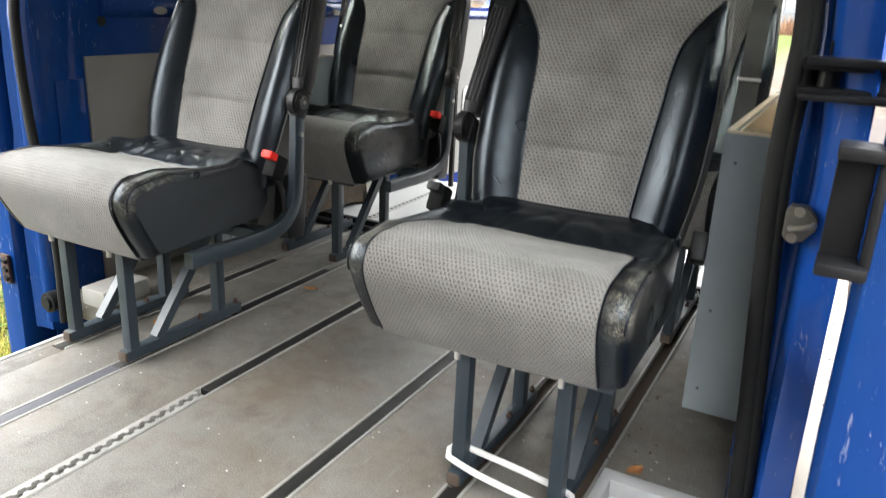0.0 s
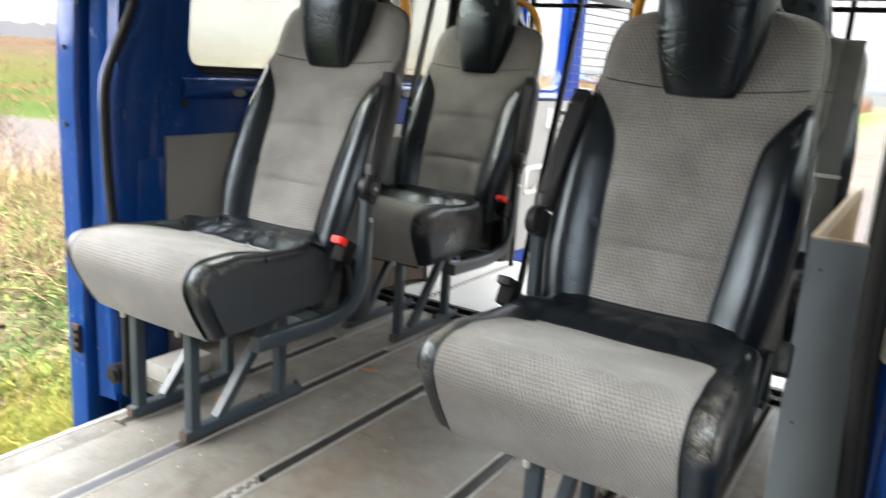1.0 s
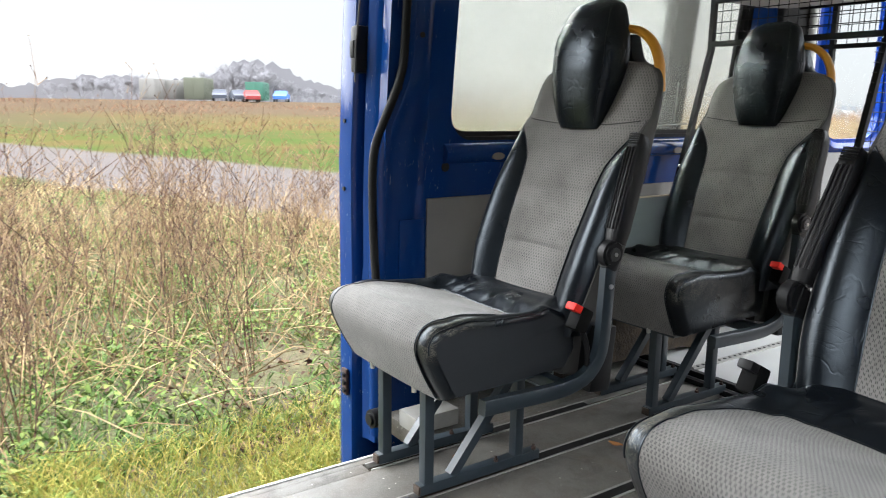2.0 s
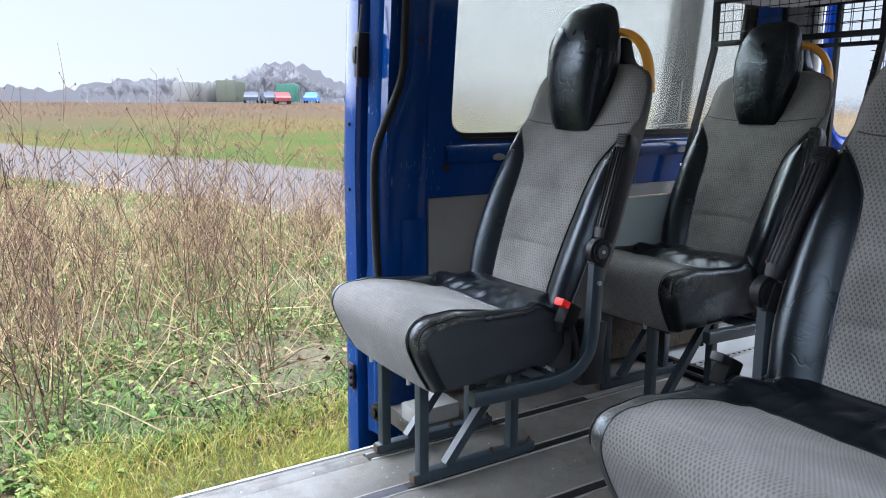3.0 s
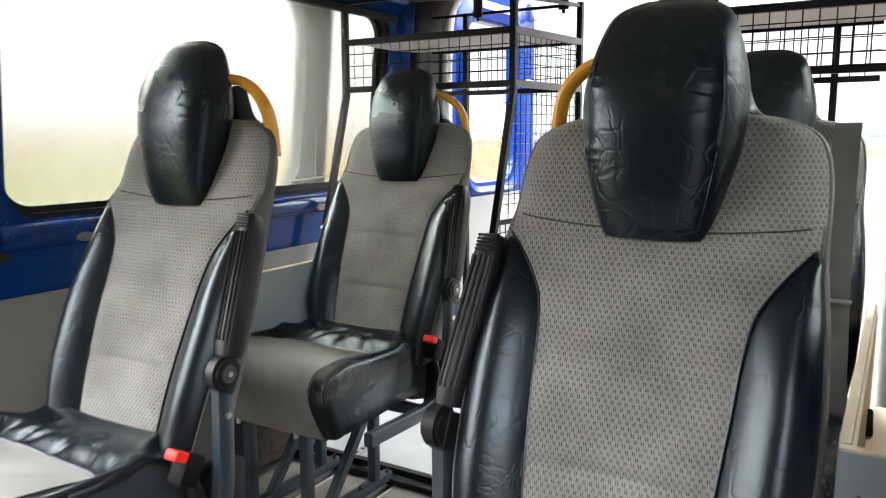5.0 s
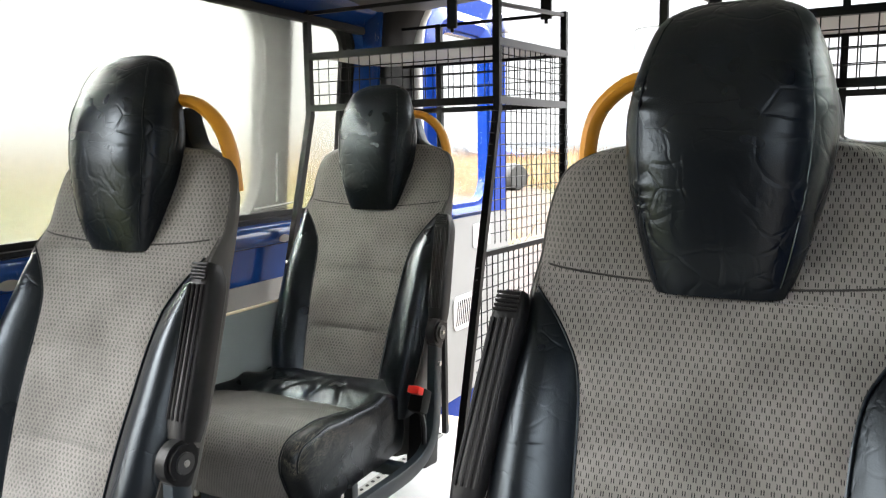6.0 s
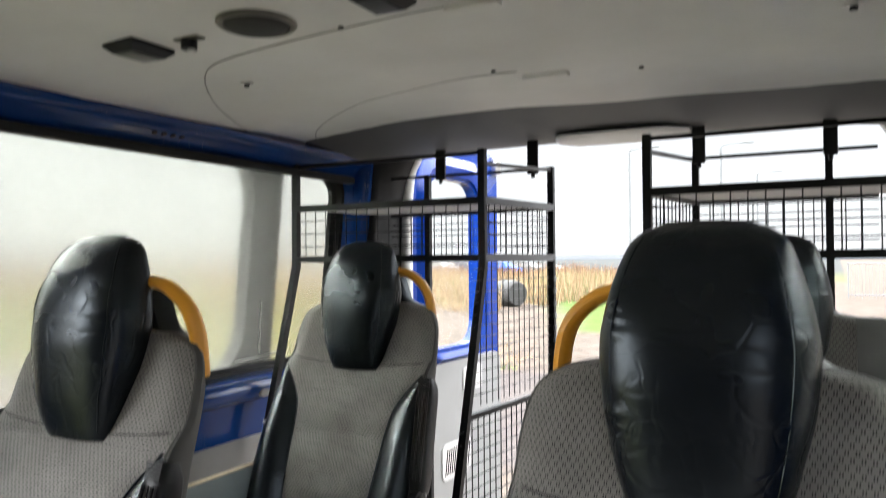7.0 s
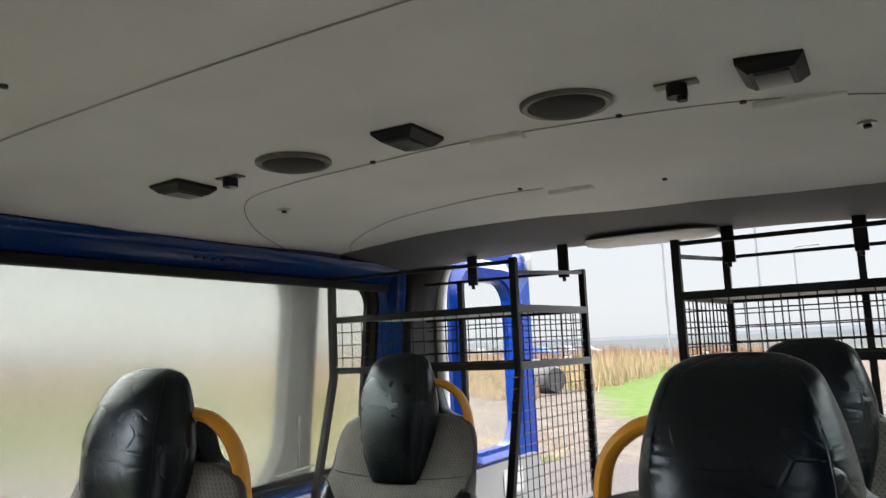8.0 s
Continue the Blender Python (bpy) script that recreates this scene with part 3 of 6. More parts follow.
    for y, z in ((1.60, 1.10), (1.535, 0.955)):
        bm = disc(bmesh.new(), (px(wall_x(z) + 0.008), y, z), 0.008, 0.004, "x", 12)
        part("plug", bm, RUBBER, wall)
    # outer jamb with its lip
    bm = bmesh.new()
    rings = []
    back = 0.065 if side < 0 else 0.0
    for z in (-0.12, 0.1, 0.38, 0.44, 0.62, 0.9, 1.2, 1.46):
        o = 0.09 * max(0.0, z - 0.72)
        w = -0.012 if z < 0.41 else 0.0
        prof = [(-1.605 + o, 1.478), (-1.612 + o, 1.455), (-1.625 + o, 1.44 + w), (-1.655 + o + w, 1.425), (-1.672 + o + w, 1.418), (-1.680 + o + w, 1.43), (-1.682 + o + w, 1.52), (-1.605 + o, 1.52)]
        rings.append([(px(x if side < 0 else max(x, -1.668)), y + back, z) for x, y in prof])
    loft(bm, rings)
    # right jamb: daylight is put into a brighter blue
    part("door_jamb", bm, BLUE if side < 0 else LITBLUE, wall)
    # striker plate
    if side > 0:
        cx, cz = px(-1.606), 0.543
        edge = [(-0.022, 0.018), (-0.016, 0.027), (0.006, 0.027), (0.021, 0.011), (0.021, -0.005), (0.006, -0.025), (-0.016, -0.027), (-0.022, -0.019)]
        bm = bmesh.new()
        loft(bm, [[(cx + u * k, y, cz + v * k) for u, v in edge] for y, k in ((1.446, 1.0), (1.432, 1.0), (1.4295, 0.93))])
        st = part("striker_plate", bm, TARNISH, wall, "worn steel door striker")
        bm = tube(bmesh.new(), smooth_line([(cx - 0.012, 1.431, cz - 0.006), (cx - 0.010, 1.421, cz - 0.006), (cx + 0.014, 1.419, cz + 0.002), (cx + 0.018, 1.431, cz + 0.003)], 10), 0.0042, 8)
        part("striker_loop", bm, STRIKERSTEEL, st)
        for dx, z in ((-0.004, cz + 0.019), (-0.008, cz - 0.020)):
            bm = disc(bmesh.new(), (cx + dx, 1.428, z), 0.0075, 0.004, "y", 12)
            disc(bm, (cx + dx, 1.4255, z), 0.004, 0.003, "y", 6)
            part("screw", bm, STRIKERSTEEL, st)
    # rubber seal round the door opening
    run = [(-0.08, -1.508), (0.17, -1.500), (0.35, -1.53), (0.53, -1.56), (0.80, -1.557)] if side < 0 else [(0.0, -1.600), (0.27, -1.582), (0.45, -1.570), (0.58, -1.560), (0.80, -1.564)]
    line = [(px(curve_at(run, z) + 0.10 * max(0.0, z - 0.80)), 1.452 + 0.085 * smoothstep((z - 0.74) / 0.30), z) for z in (-0.05, 0.2, 0.45, 0.62, 0.74, 0.80, 0.86, 0.92, 0.98, 1.04, 1.15, 1.30, 1.44)]
    bm = tube(bmesh.new(), smooth_line(line, 40), 0.012 if side < 0 else 0.017, 10)
    if side > 0:
        tube(bm, smooth_line([(x + 0.011, y - 0.004, z) for x, y, z in line], 40), 0.011, 10)
    part("door_seal", bm, RUBBER, wall, "black rubber door seal")
    # body forward of the door opening
    bm = box(bmesh.new(), (px(-1.62), -0.35, 0.66), (0.08, 0.72, 1.60), 0.02)
    part("front_pillar", bm, BLUE, wall)
    bm = box(bmesh.new(), (px(-1.60), 0.70, 1.50), (0.10, 1.62, 0.10), 0.02)
    part("door_header", bm, BLUE, wall)
    bm = bmesh.new()
    panel_with_hole(bm, (1.53, 3.34, -0.45, 1.50), rounded_rect(1.66, 3.19, 0.78, 1.45, 0.08), lambda y, z, d: (px(wall_x(z) - 0.088 - d), y, z), 0.004)
    part("outer_skin", bm, BLUE, wall)
    # misted glass
    bm = bmesh.new()
    pts = rounded_rect(1.70, 3.17, 0.80, 1.438, 0.07)
    loft(bm, [[(px(wall_x(z) - d), y, z) for y, z in pts] for d in (0.080, 0.085)])
    pane = solid("window_1" if side < 0 else "window_2", bm, MIST, "misted side window glass", "window", "structure")
    return wall


wall_left = side_wall("wall_left", -1, "blue painted van side with a long misted window")
bm = disc(bmesh.new(), (-1.549, 1.452, 0.0), 0.028, 0.03, "y", 20)
disc(bm, (-1.549, 1.434, 0.0), 0.018, 0.01, "y", 16)
part("roller", bm, PLASTIC, wall_left, "black roller at the foot of the pillar")
side_wall("wall_right", 1, "blue painted van side by the open door")
# sharp scratch strip on the left pane
bm = tube(bmesh.new(), [(-1.636, 2.82, 0.86), (-1.632, 2.825, 1.01)], 0.0025, 6)
tube(bm, [(-1.637, 2.72, 0.845), (-1.637, 2.90, 0.852)], 0.0025, 6)
solid("window_trim", bm, ALU, "thin metal strip at the misted window", "trim", "structure")

# unseen wall added behind the camera to block light and darken reflections; the roof
bm = box(bmesh.new(), (MID, -0.74, 0.75), (1.86, 0.04, 1.70), 0.004)
solid("bulkhead", bm, DARKTRIM, "unseen dark wall added to block light from the front", "wall", "structure")


def ceiling_z(x, y):
    s = abs(x - MID) / 0.85
    z = 1.532 - (0.062 - 0.022 * smoothstep((y - 2.4) / 0.45)) * s ** 4
    z += 0.005 * noise.noise((x * 2.2, y * 1.6, 4.0)) - 0.005 * math.exp(-((y - 1.60) / 0.05) ** 2) - 0.003 * math.exp(-((y - 2.09) / 0.04) ** 2)
    if y > 2.70:
        z -= 0.012 * ((y - 2.70) / 0.3) ** 2
    return z


bm = bmesh.new()
X0, X1, Y0, Y1 = -1.50, 0.12, -0.70, 2.99
sheet(bm, 50, 130, lambda u, v: (X0 + (X1 - X0) * u, Y0 + (Y1 - Y0) * v, ceiling_z(X0 + (X1 - X0) * u, Y0 + (Y1 - Y0) * v)))
for q in list(bm.faces):
    q.normal_flip()
top = bmesh.ops.extrude_face_region(bm, geom=bm.faces[:])
bmesh.ops.translate(bm, vec=(0, 0, 0.03), verts=[v for v in top["geom"] if isinstance(v, bmesh.types.BMVert)])
bmesh.ops.recalc_face_normals(bm, faces=bm.faces[:])
ceiling = solid("ceiling", bm, HEADLINER, "grey felt headliner with sewn seams", "ceiling", "structure")


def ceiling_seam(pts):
    # seam line in darker felt, the fold's shade put into its colour
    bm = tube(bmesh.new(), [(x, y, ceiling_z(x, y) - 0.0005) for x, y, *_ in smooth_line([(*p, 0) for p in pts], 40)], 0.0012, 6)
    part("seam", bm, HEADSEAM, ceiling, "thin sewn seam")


ceiling_seam([(-1.48, 1.64), (-1.136, 1.614), (-0.704, 1.595), (-0.2, 1.58), (0.1, 1.57)])
ceiling_seam([(-1.49, 2.62), (-1.36, 2.36), (-1.20, 2.17), (-1.04, 2.11), (-0.83, 2.085), (-0.613, 2.075), (-0.35, 2.10), (-0.216, 2.115), (-0.02, 2.155), (0.1, 2.2)])
ceiling_seam([(-1.50, 2.98), (-1.40, 2.80), (-1.16, 2.63), (-0.97, 2.56), (-0.784, 2.51), (-0.66, 2.51)])
for x, y, w in ((-0.615, 2.565, 0.10), (-0.56, 2.085, 0.09), (-0.12, 2.14, 0.12)):
    bm = box(bmesh.new(), (x, y, ceiling_z(x, y) - 0.004), (w, 0.026, 0.010), 0.003, None)
    part("seam_tab", bm, HEADLINER, ceiling)
bm = box(bmesh.new(), (MID, 1.3, 1.615), (1.90, 4.1, 0.03), 0.01)
solid("roof", bm, BLUE, "blue van roof skin", "roof", "structure")

# rear header, corner trims and the frame of the rear opening
# the cove's shade is put into the header's darker grey
bm = bmesh.new()
prof = [(2.86, 1.5305), (2.90, 1.526), (2.95, 1.520), (3.00, 1.513), (3.05, 1.506), (3.10, 1.501), (3.18, 1.498), (3.27, 1.499), (3.33, 1.504), (3.36, 1.515), (3.36, 1.60), (2.86, 1.60)]
loft(bm, [[(x, y, z - 0.040 * (abs(x - MID) / 0.85) ** 4) for y, z in prof] for x in np.linspace(-1.50, 0.12, 21)])
solid("rear_header", bm, HEADTRIM, "moulded lining over the open rear doors, darkened as shade", "trim", "structure")
bm = bmesh.new()
loft(bm, [[(x, 3.19 + 0.11 * math.cos(w) * k, 1.492 - 0.006 * k + 0.012 * math.sin(w)) for w in np.linspace(0, 2 * math.pi, 13)[:-1]] for x, k in ((-0.80, 0.3), (-0.77, 0.9), (-0.61, 1.0), (-0.47, 0.9), (-0.42, 0.3))])
solid("interior_lamp", bm, WHITE, "flat grey lamp housing under the rear header", "lamp")
for side in (-1, 1):
    px = (lambda x: x) if side < 0 else mirror_x
    bm = bmesh.new()
    rings = []
    for z in (0.0, 0.4, 0.8, 1.1, 1.3, 1.40, 1.46, 1.50):
        inx = 0.07 * max(0.0, (z - 1.28) / 0.22) ** 2
        prof = smooth_line([(-1.52, 3.20, z), (-1.47, 3.205, z), (-1.462 + inx * 0.6, 3.23, z), (-1.445 + inx, 3.275, z), (-1.438 + inx, 3.315, z)], 10) + [Vector((-1.438 + inx, 3.345, z)), Vector((-1.56, 3.345, z))]
        rings.append([(px(x) + (0.05 if side > 0 else 0.0), y, zz) for x, y, zz in prof])
    loft(bm, rings)
    solid("corner_trim", bm, CORNER, "dark grey moulded trim on the rear corner", "trim", "structure")
    bm = bmesh.new()
    pts = [(px(-1.424), 3.352, z) for z in (0.0, 0.5, 1.0, 1.25)] + [(px(-1.416), 3.352, 1.40), (px(-1.388), 3.352, 1.485), (px(-1.30), 3.352, 1.533), (MID, 3.352, 1.548)]
    tube(bm, smooth_line([(x + (0.05 if side > 0 and x > -0.5 else 0.0), y, z) for x, y, z in pts], 30), 0.021, 12)
    solid("opening_edge", bm, WHITE, "pale edge of the rear opening", "trim", "structure")
bm = box(bmesh.new(), (MID, 3.46, -0.09), (1.66, 0.20, 0.10), 0.015)
solid("rear_step", bm, CREAM, "cream sill below the rear doors", "step", "structure")


# ---- seats ----
CUSH = [(0.060, 0.282), (0.030, 0.332), (0.003, 0.392), (0.004, 0.426), (0.028, 0.449), (0.085, 0.455), (0.16, 0.448), (0.24, 0.432), (0.295, 0.421), (0.335, 0.427), (0.375, 0.443), (0.41, 0.457), (0.44, 0.445), (0.455, 0.33)]
CUSH_LINE = smooth_line([(0, y, z) for y, z in CUSH], 60)
CUSH_LEN = [0.0]
for a, b in zip(CUSH_LINE, CUSH_LINE[1:]):
    CUSH_LEN.append(CUSH_LEN[-1] + (b - a).length)


def cush_half(y, z):
    """Half width of the cushion: widest at the front edge, narrower below and behind."""
    return 0.242 - 0.055 * max(0.0, y - 0.05) - 0.04 * max(0.0, 0.43 - z)


# tucks in the leather behind the cloth: place across, slant, width, depth
FOLDS = [(-0.74, 4.5, 0.05, 0.0076), (-0.50, 2.0, 0.035, 0.0102), (-0.36, 5.5, 0.04, 0.0085), (0.02, 1.5, 0.04, 0.0102), (0.13, -5.0, 0.035, 0.0085), (0.42, -2.0, 0.04, 0.0110), (0.58, -6.0, 0.04, 0.0085), (0.84, -3.0, 0.05, 0.0068)]


def cush_pt(x, s, lift=0.0):
    """A point on the cushion's skin: x from -1 to 1 across, s along its profile."""
    t = s * (len(CUSH_LINE) - 1)
    k = min(int(t), len(CUSH_LINE) - 2)
    p = CUSH_LINE[k].lerp(CUSH_LINE[k + 1], t - k)
    d = (CUSH_LINE[min(k + 2, 59)] - CUSH_LINE[max(k - 1, 0)]).normalized()
    nrm = Vector((0, -d.z, d.y))
    ax = abs(x)
    # the sides run straight to the back under their seam
    if p.y > 0.10 and p.z > 0.40:
        p = Vector((p.x, p.y, p.z + (0.450 - 0.062 * (p.y - 0.10) - p.z) * smoothstep((ax - 0.74) / 0.2) * smoothstep((p.y - 0.10) / 0.08) * smoothstep((0.45 - p.y) / 0.03)))
    dish = -0.010 * (1 - ax ** 2) * min(1, max(0.0, (p.y - 0.06) / 0.1)) + 0.006 * (1 - ax ** 2) * (p.y < 0.06)
    edge = max(0.0, (ax - 0.90) / 0.10)
    round_off = -0.022 * (1 - math.sqrt(max(0.0, 1 - edge * edge)))
    dish += 0.009 * smoothstep((ax - 0.70) / 0.2) * smoothstep((p.y - 0.05) / 0.08) * smoothstep((0.42 - p.y) / 0.08)
    fold = 0.0
    if p.y > 0.20:
        for x0, lean, width, deep in FOLDS:
            d = (x - x0 - lean * (p.y - 0.34)) / width
            fold -= 0.55 * deep * math.exp(-abs(d / 1.25) ** 1.6) * math.exp(-((p.y - 0.342) / (0.026 if p.y < 0.342 else 0.042)) ** 2)
        fold += 0.013 * math.exp(-((p.y - 0.352) / 0.03) ** 2)
    p = p + nrm * (dish + round_off + fold + lift)
    return Vector((x * cush_half(p.y, p.z), p.y, p.z))


def back_front(z):
    """Front face of the backrest: y at the height z."""
    return curve_smooth([(0.36, 0.410), (0.42, 0.425), (0.46, 0.438), (0.50, 0.450), (0.55, 0.467), (0.60, 0.486), (0.65, 0.507), (0.70, 0.529), (0.80, 0.577), (0.86, 0.604), (0.93, 0.630), (1.03, 0.664)], z)


def back_half(z):
    return curve_smooth([(0.36, 0.200), (0.45, 0.217), (0.55, 0.230), (0.65, 0.232), (0.75, 0.226), (0.84, 0.216), (0.92, 0.214), (0.96, 0.209), (0.985, 0.200), (1.0, 0.187), (1.012, 0.165), (1.02, 0.137), (1.026, 0.09)], z)


def back_depth(z):
    """Thickness of the backrest."""
    return curve_at([(0.37, 0.100), (0.60, 0.086), (0.85, 0.064), (1.0, 0.050)], z)


def cloth_half(z):
    return curve_smooth([(0.36, 0.112), (0.46, 0.117), (0.57, 0.126), (0.65, 0.133), (0.72, 0.138), (0.765, 0.146), (0.80, 0.165), (0.83, 0.188), (0.85, 0.208)], z)


def shoulder_fall(x, z):
    """How far the front falls back towards the shoulder's edge."""
    return 0.020 * smoothstep((z - 0.845) / 0.05) * max(0.0, (abs(x) / back_half(z) - 0.76) / 0.24) ** 2.2


def back_pt(x, z, lift=0.0):
    """Front skin of the backrest with its raised, rolled side bolsters."""
    c, w = cloth_half(z), back_half(z)
    k = (abs(x) - c) / max(0.012, w - c)
    y = back_front(z) + 0.006 * (1 - (x / w) ** 2)
    if k > 0:
        rise = curve_smooth([(0.37, 0.020), (0.45, 0.034), (0.55, 0.040), (0.70, 0.038), (0.80, 0.022), (0.85, 0.0)], z)
        q = min(1.0, k)
        y -= rise * ((1 - (1 - q) ** 2.6) - 0.95 * max(0.0, (q - 0.45) / 0.55) ** 2.4)
    inner = min(1.0, max(0.0, -4.0 * k))
    for s, deep in ((0.545, 0.007), (0.69, 0.006)):
        y += deep * math.exp(-((z - s - 0.012 * math.cos(7 * x)) / 0.009) ** 2) * inner
    for lo, hi in ((0.40, 0.545), (0.545, 0.69), (0.69, 0.85)):
        if lo < z < hi:
            y -= 0.006 * math.sin(math.pi * (z - lo) / (hi - lo)) * inner
    return Vector((x, y - lift, z))


def head_ring(z, n=56):
    hw = curve_smooth([(0.855, 0.071), (0.875, 0.078), (0.92, 0.089), (0.98, 0.099), (1.05, 0.104), (1.08, 0.101), (1.11, 0.095), (1.145, 0.084), (1.160, 0.077), (1.172, 0.064), (1.180, 0.044)], z)
    yf = curve_smooth([(0.855, 0.592), (0.875, 0.585), (0.93, 0.576), (1.0, 0.574), (1.06, 0.582), (1.11, 0.598), (1.145, 0.617), (1.168, 0.640), (1.180, 0.662)], z)
    yb = curve_smooth([(0.855, 0.658), (0.95, 0.680), (1.05, 0.694), (1.12, 0.697), (1.15, 0.695), (1.168, 0.690), (1.180, 0.680)], z)
    hb = hw + curve_smooth([(0.855, 0.0), (0.93, 0.007), (0.98, 0.014), (1.03, 0.016), (1.08, 0.012), (1.13, 0.009), (1.16, 0.008), (1.18, 0.004)], z)
    out = []
    for i in range(n):
        w = 2 * math.pi * i / n
        c, s = math.cos(w), math.sin(w)
        cx, sy = math.copysign(abs(c) ** 0.66, c), math.copysign(abs(s) ** 0.72, s)
        k = (sy + 1) / 2
        pinch = 0.0015 * math.sin(z * 285 + 9 * math.sin(z * 40)) * math.exp(-((abs(cx) - 0.86) / 0.13) ** 2) * (s < 0) * smoothstep((z - 0.90) / 0.05) * smoothstep((1.15 - z) / 0.05)
        out.append(Vector((cx * (hw * (1 - k) + hb * k), yf + (yb - yf) * k + pinch, z)))
    return out


def seat(side, worn, legs, shift=0.0, wide=1.0):
    """A passenger seat whose armrest and grab handle are on the aisle side (side = 1: towards +x). Its base lies at the front middle on the floor; shift: how far the cushion sits to one side."""

    def cush_at(x, s, lift=0.0):
        p = cush_pt(x, s, lift)
        return Vector((p.x * wide + shift, p.y, p.z))

    root = thing("passenger_seat", (0, 0, 0), "grey patterned cloth seat with black leather bolsters and headrest", "seat", "passenger seats")

    def wear_c(co):
        near = max(0.0, 1 - abs(abs(co.x - shift) - 0.228 * wide) / 0.030) * max(0.0, 1 - abs(co.z - 0.435) / 0.06) * max(0.0, 1 - (co.y + 0.02) / 0.22)
        return worn * min(1.0, 2.6 * near)

    # cushion body
    bm = bmesh.new()
    rings = []
    xs = [-1, -0.985, -0.96, -0.93, -0.89, -0.85] + [-0.8 + 0.025 * i for i in range(65)] + [0.85, 0.89, 0.93, 0.96, 0.985, 1]
    for x in xs:
        ring = [cush_at(x, i / 70) for i in range(71)]
        low = ring[0]
        ring += [Vector((low.x * 0.98, 0.40, 0.298)), Vector((low.x * 0.98, 0.2, 0.292)), Vector((low.x * 0.98, 0.09, 0.287))]
        rings.append(ring)
    loft(bm, rings, wear=wear_c)
    part("cushion", bm, LEATHER, root, "black leather cushion cover, worn at the corners")

    # cloth panel of the cushion, its rear corners rounded
    s_end = 0.645
    bm = bmesh.new()

    def cloth_s(u, v):
        x = 2 * u - 1
        return 0.005 + (s_end - 0.018 * abs(x) ** 5 - 0.006 * x - 0.005) * v

    def cloth_pt(u, v):
        s = cloth_s(u, v)
        x = (2 * u - 1) * (0.825 - 0.11 * max(0.0, (v - 0.6) / 0.4) ** 3)
        return cush_at(x, s, 0.0035)

    sheet(bm, 80, 60, cloth_pt, uv=lambda u, v: ((2 * u - 1) * 0.19 * 1.35, 1.25 * curve_at(list(zip([i / 59 for i in range(60)], CUSH_LEN)), cloth_s(u, v))), skirt=lambda co: (0, 0.004, -0.006))
    part("cushion_cloth", bm, FABRIC, root, "grey cloth with small dark dashes")
    rim = [cloth_pt(0, j / 40) for j in range(41)] + [cloth_pt(i / 80, 1) for i in range(1, 81)] + [cloth_pt(1, 1 - j / 40) for j in range(1, 41)]
    bm = tube(bmesh.new(), rim, 0.0019, 6)
    part("piping", bm, LEATHER, root)

    # stitched seam along the top outer edge of the cushion
    for s in (-1, 1):
        bm = tube(bmesh.new(), [cush_at(s * 0.975, 0.16 + 0.011 * i, 0.001) for i in range(60)], 0.0022, 8)
        part("seam", bm, LEATHER, root)

    # backrest: leather body below, cloth above
    def back_ring(z):
        w = back_half(z)
        c = cloth_half(z) if z < 0.845 else 0.6 * w
        span = [-w + (w - c) * i / 18 for i in range(19)] + [-c + 2 * c * i / 20 for i in range(1, 20)] + [c + (w - c) * i / 18 for i in range(19)]
        ring = [back_pt(x, z) for x in span]
        yb = back_front(z) + back_depth(z)
        for p in ring:
            p.y += shoulder_fall(p.x, z)
        e = ring[-1]
        ring += [Vector((w + 0.002, e.y + 0.012, z)), Vector((w + 0.001, yb - 0.022, z)), Vector((w - 0.010, yb - 0.005, z)), Vector((w * 0.5, yb + 0.004, z)), Vector((-w * 0.5, yb + 0.004, z)), Vector((-w + 0.010, yb - 0.005, z)), Vector((-w - 0.001, yb - 0.022, z)), Vector((-w - 0.002, e.y + 0.012, z))]
        return ring

    bm = bmesh.new()
    loft(bm, [back_ring(z) for z in np.linspace(0.37, 0.845, 72)], wear=lambda co: 0.0)
    part("backrest", bm, LEATHER, root, "black leather backrest with side bolsters")
    bm = bmesh.new()
    shoulder_z = list(np.linspace(0.8455, 0.95, 14)) + [0.96, 0.97, 0.978, 0.985, 0.991, 0.996, 1.0, 1.004, 1.008, 1.012, 1.016, 1.02, 1.023, 1.026]
    loft(bm, [back_ring(z) for z in shoulder_z], uv=lambda c: (c.x + (c.y - back_front(c.z)) * (1 if c.x > 0 else -1), c.z / math.cos(0.45)))
    part("shoulder_cloth", bm, FABRIC, root, "grey cloth shoulder section")
    # smooth vinyl cover round the sides and back
    rings = []
    for z in list(np.linspace(0.40, 0.845, 24)) + shoulder_z:
        ring = [p for p in back_ring(z)[56:]]
        e = back_ring(z)[56]
        outer = [Vector((e.x + 0.003, e.y + 0.002, z))] + [p + Vector((0.003 if p.x > 0 else -0.003, 0.003 if p.y > e.y + 0.03 else 0.0, 0)) for p in ring[1:]] + [Vector((-e.x - 0.003, e.y + 0.002, z))]
        rings.append(outer + [Vector((p.x * 0.97, p.y - 0.004, z)) for p in reversed(outer)])
    bm = bmesh.new()
    loft(bm, rings)
    part("back_cover", bm, BACKVINYL, root, "smooth dark grey vinyl round the sides and back")
    for s in (-1, 1):
        bm = tube(bmesh.new(), [Vector((s * (back_half(z) + 0.002), back_ring(z)[56].y + 0.002, z)) for z in np.linspace(0.46, 1.0, 50)], 0.0016, 6)
        part("edge_piping", bm, BACKVINYL, root)
    bm = bmesh.new()
    sheet(bm, 24, 60, lambda u, v: back_pt((2 * u - 1) * cloth_half(0.40 + 0.452 * v), 0.40 + 0.452 * v, 0.004), uv=lambda u, v: ((2 * u - 1) * cloth_half(0.40 + 0.452 * v), (0.40 + 0.452 * v) / math.cos(0.45)), skirt=lambda co: (0, 0.008, 0))
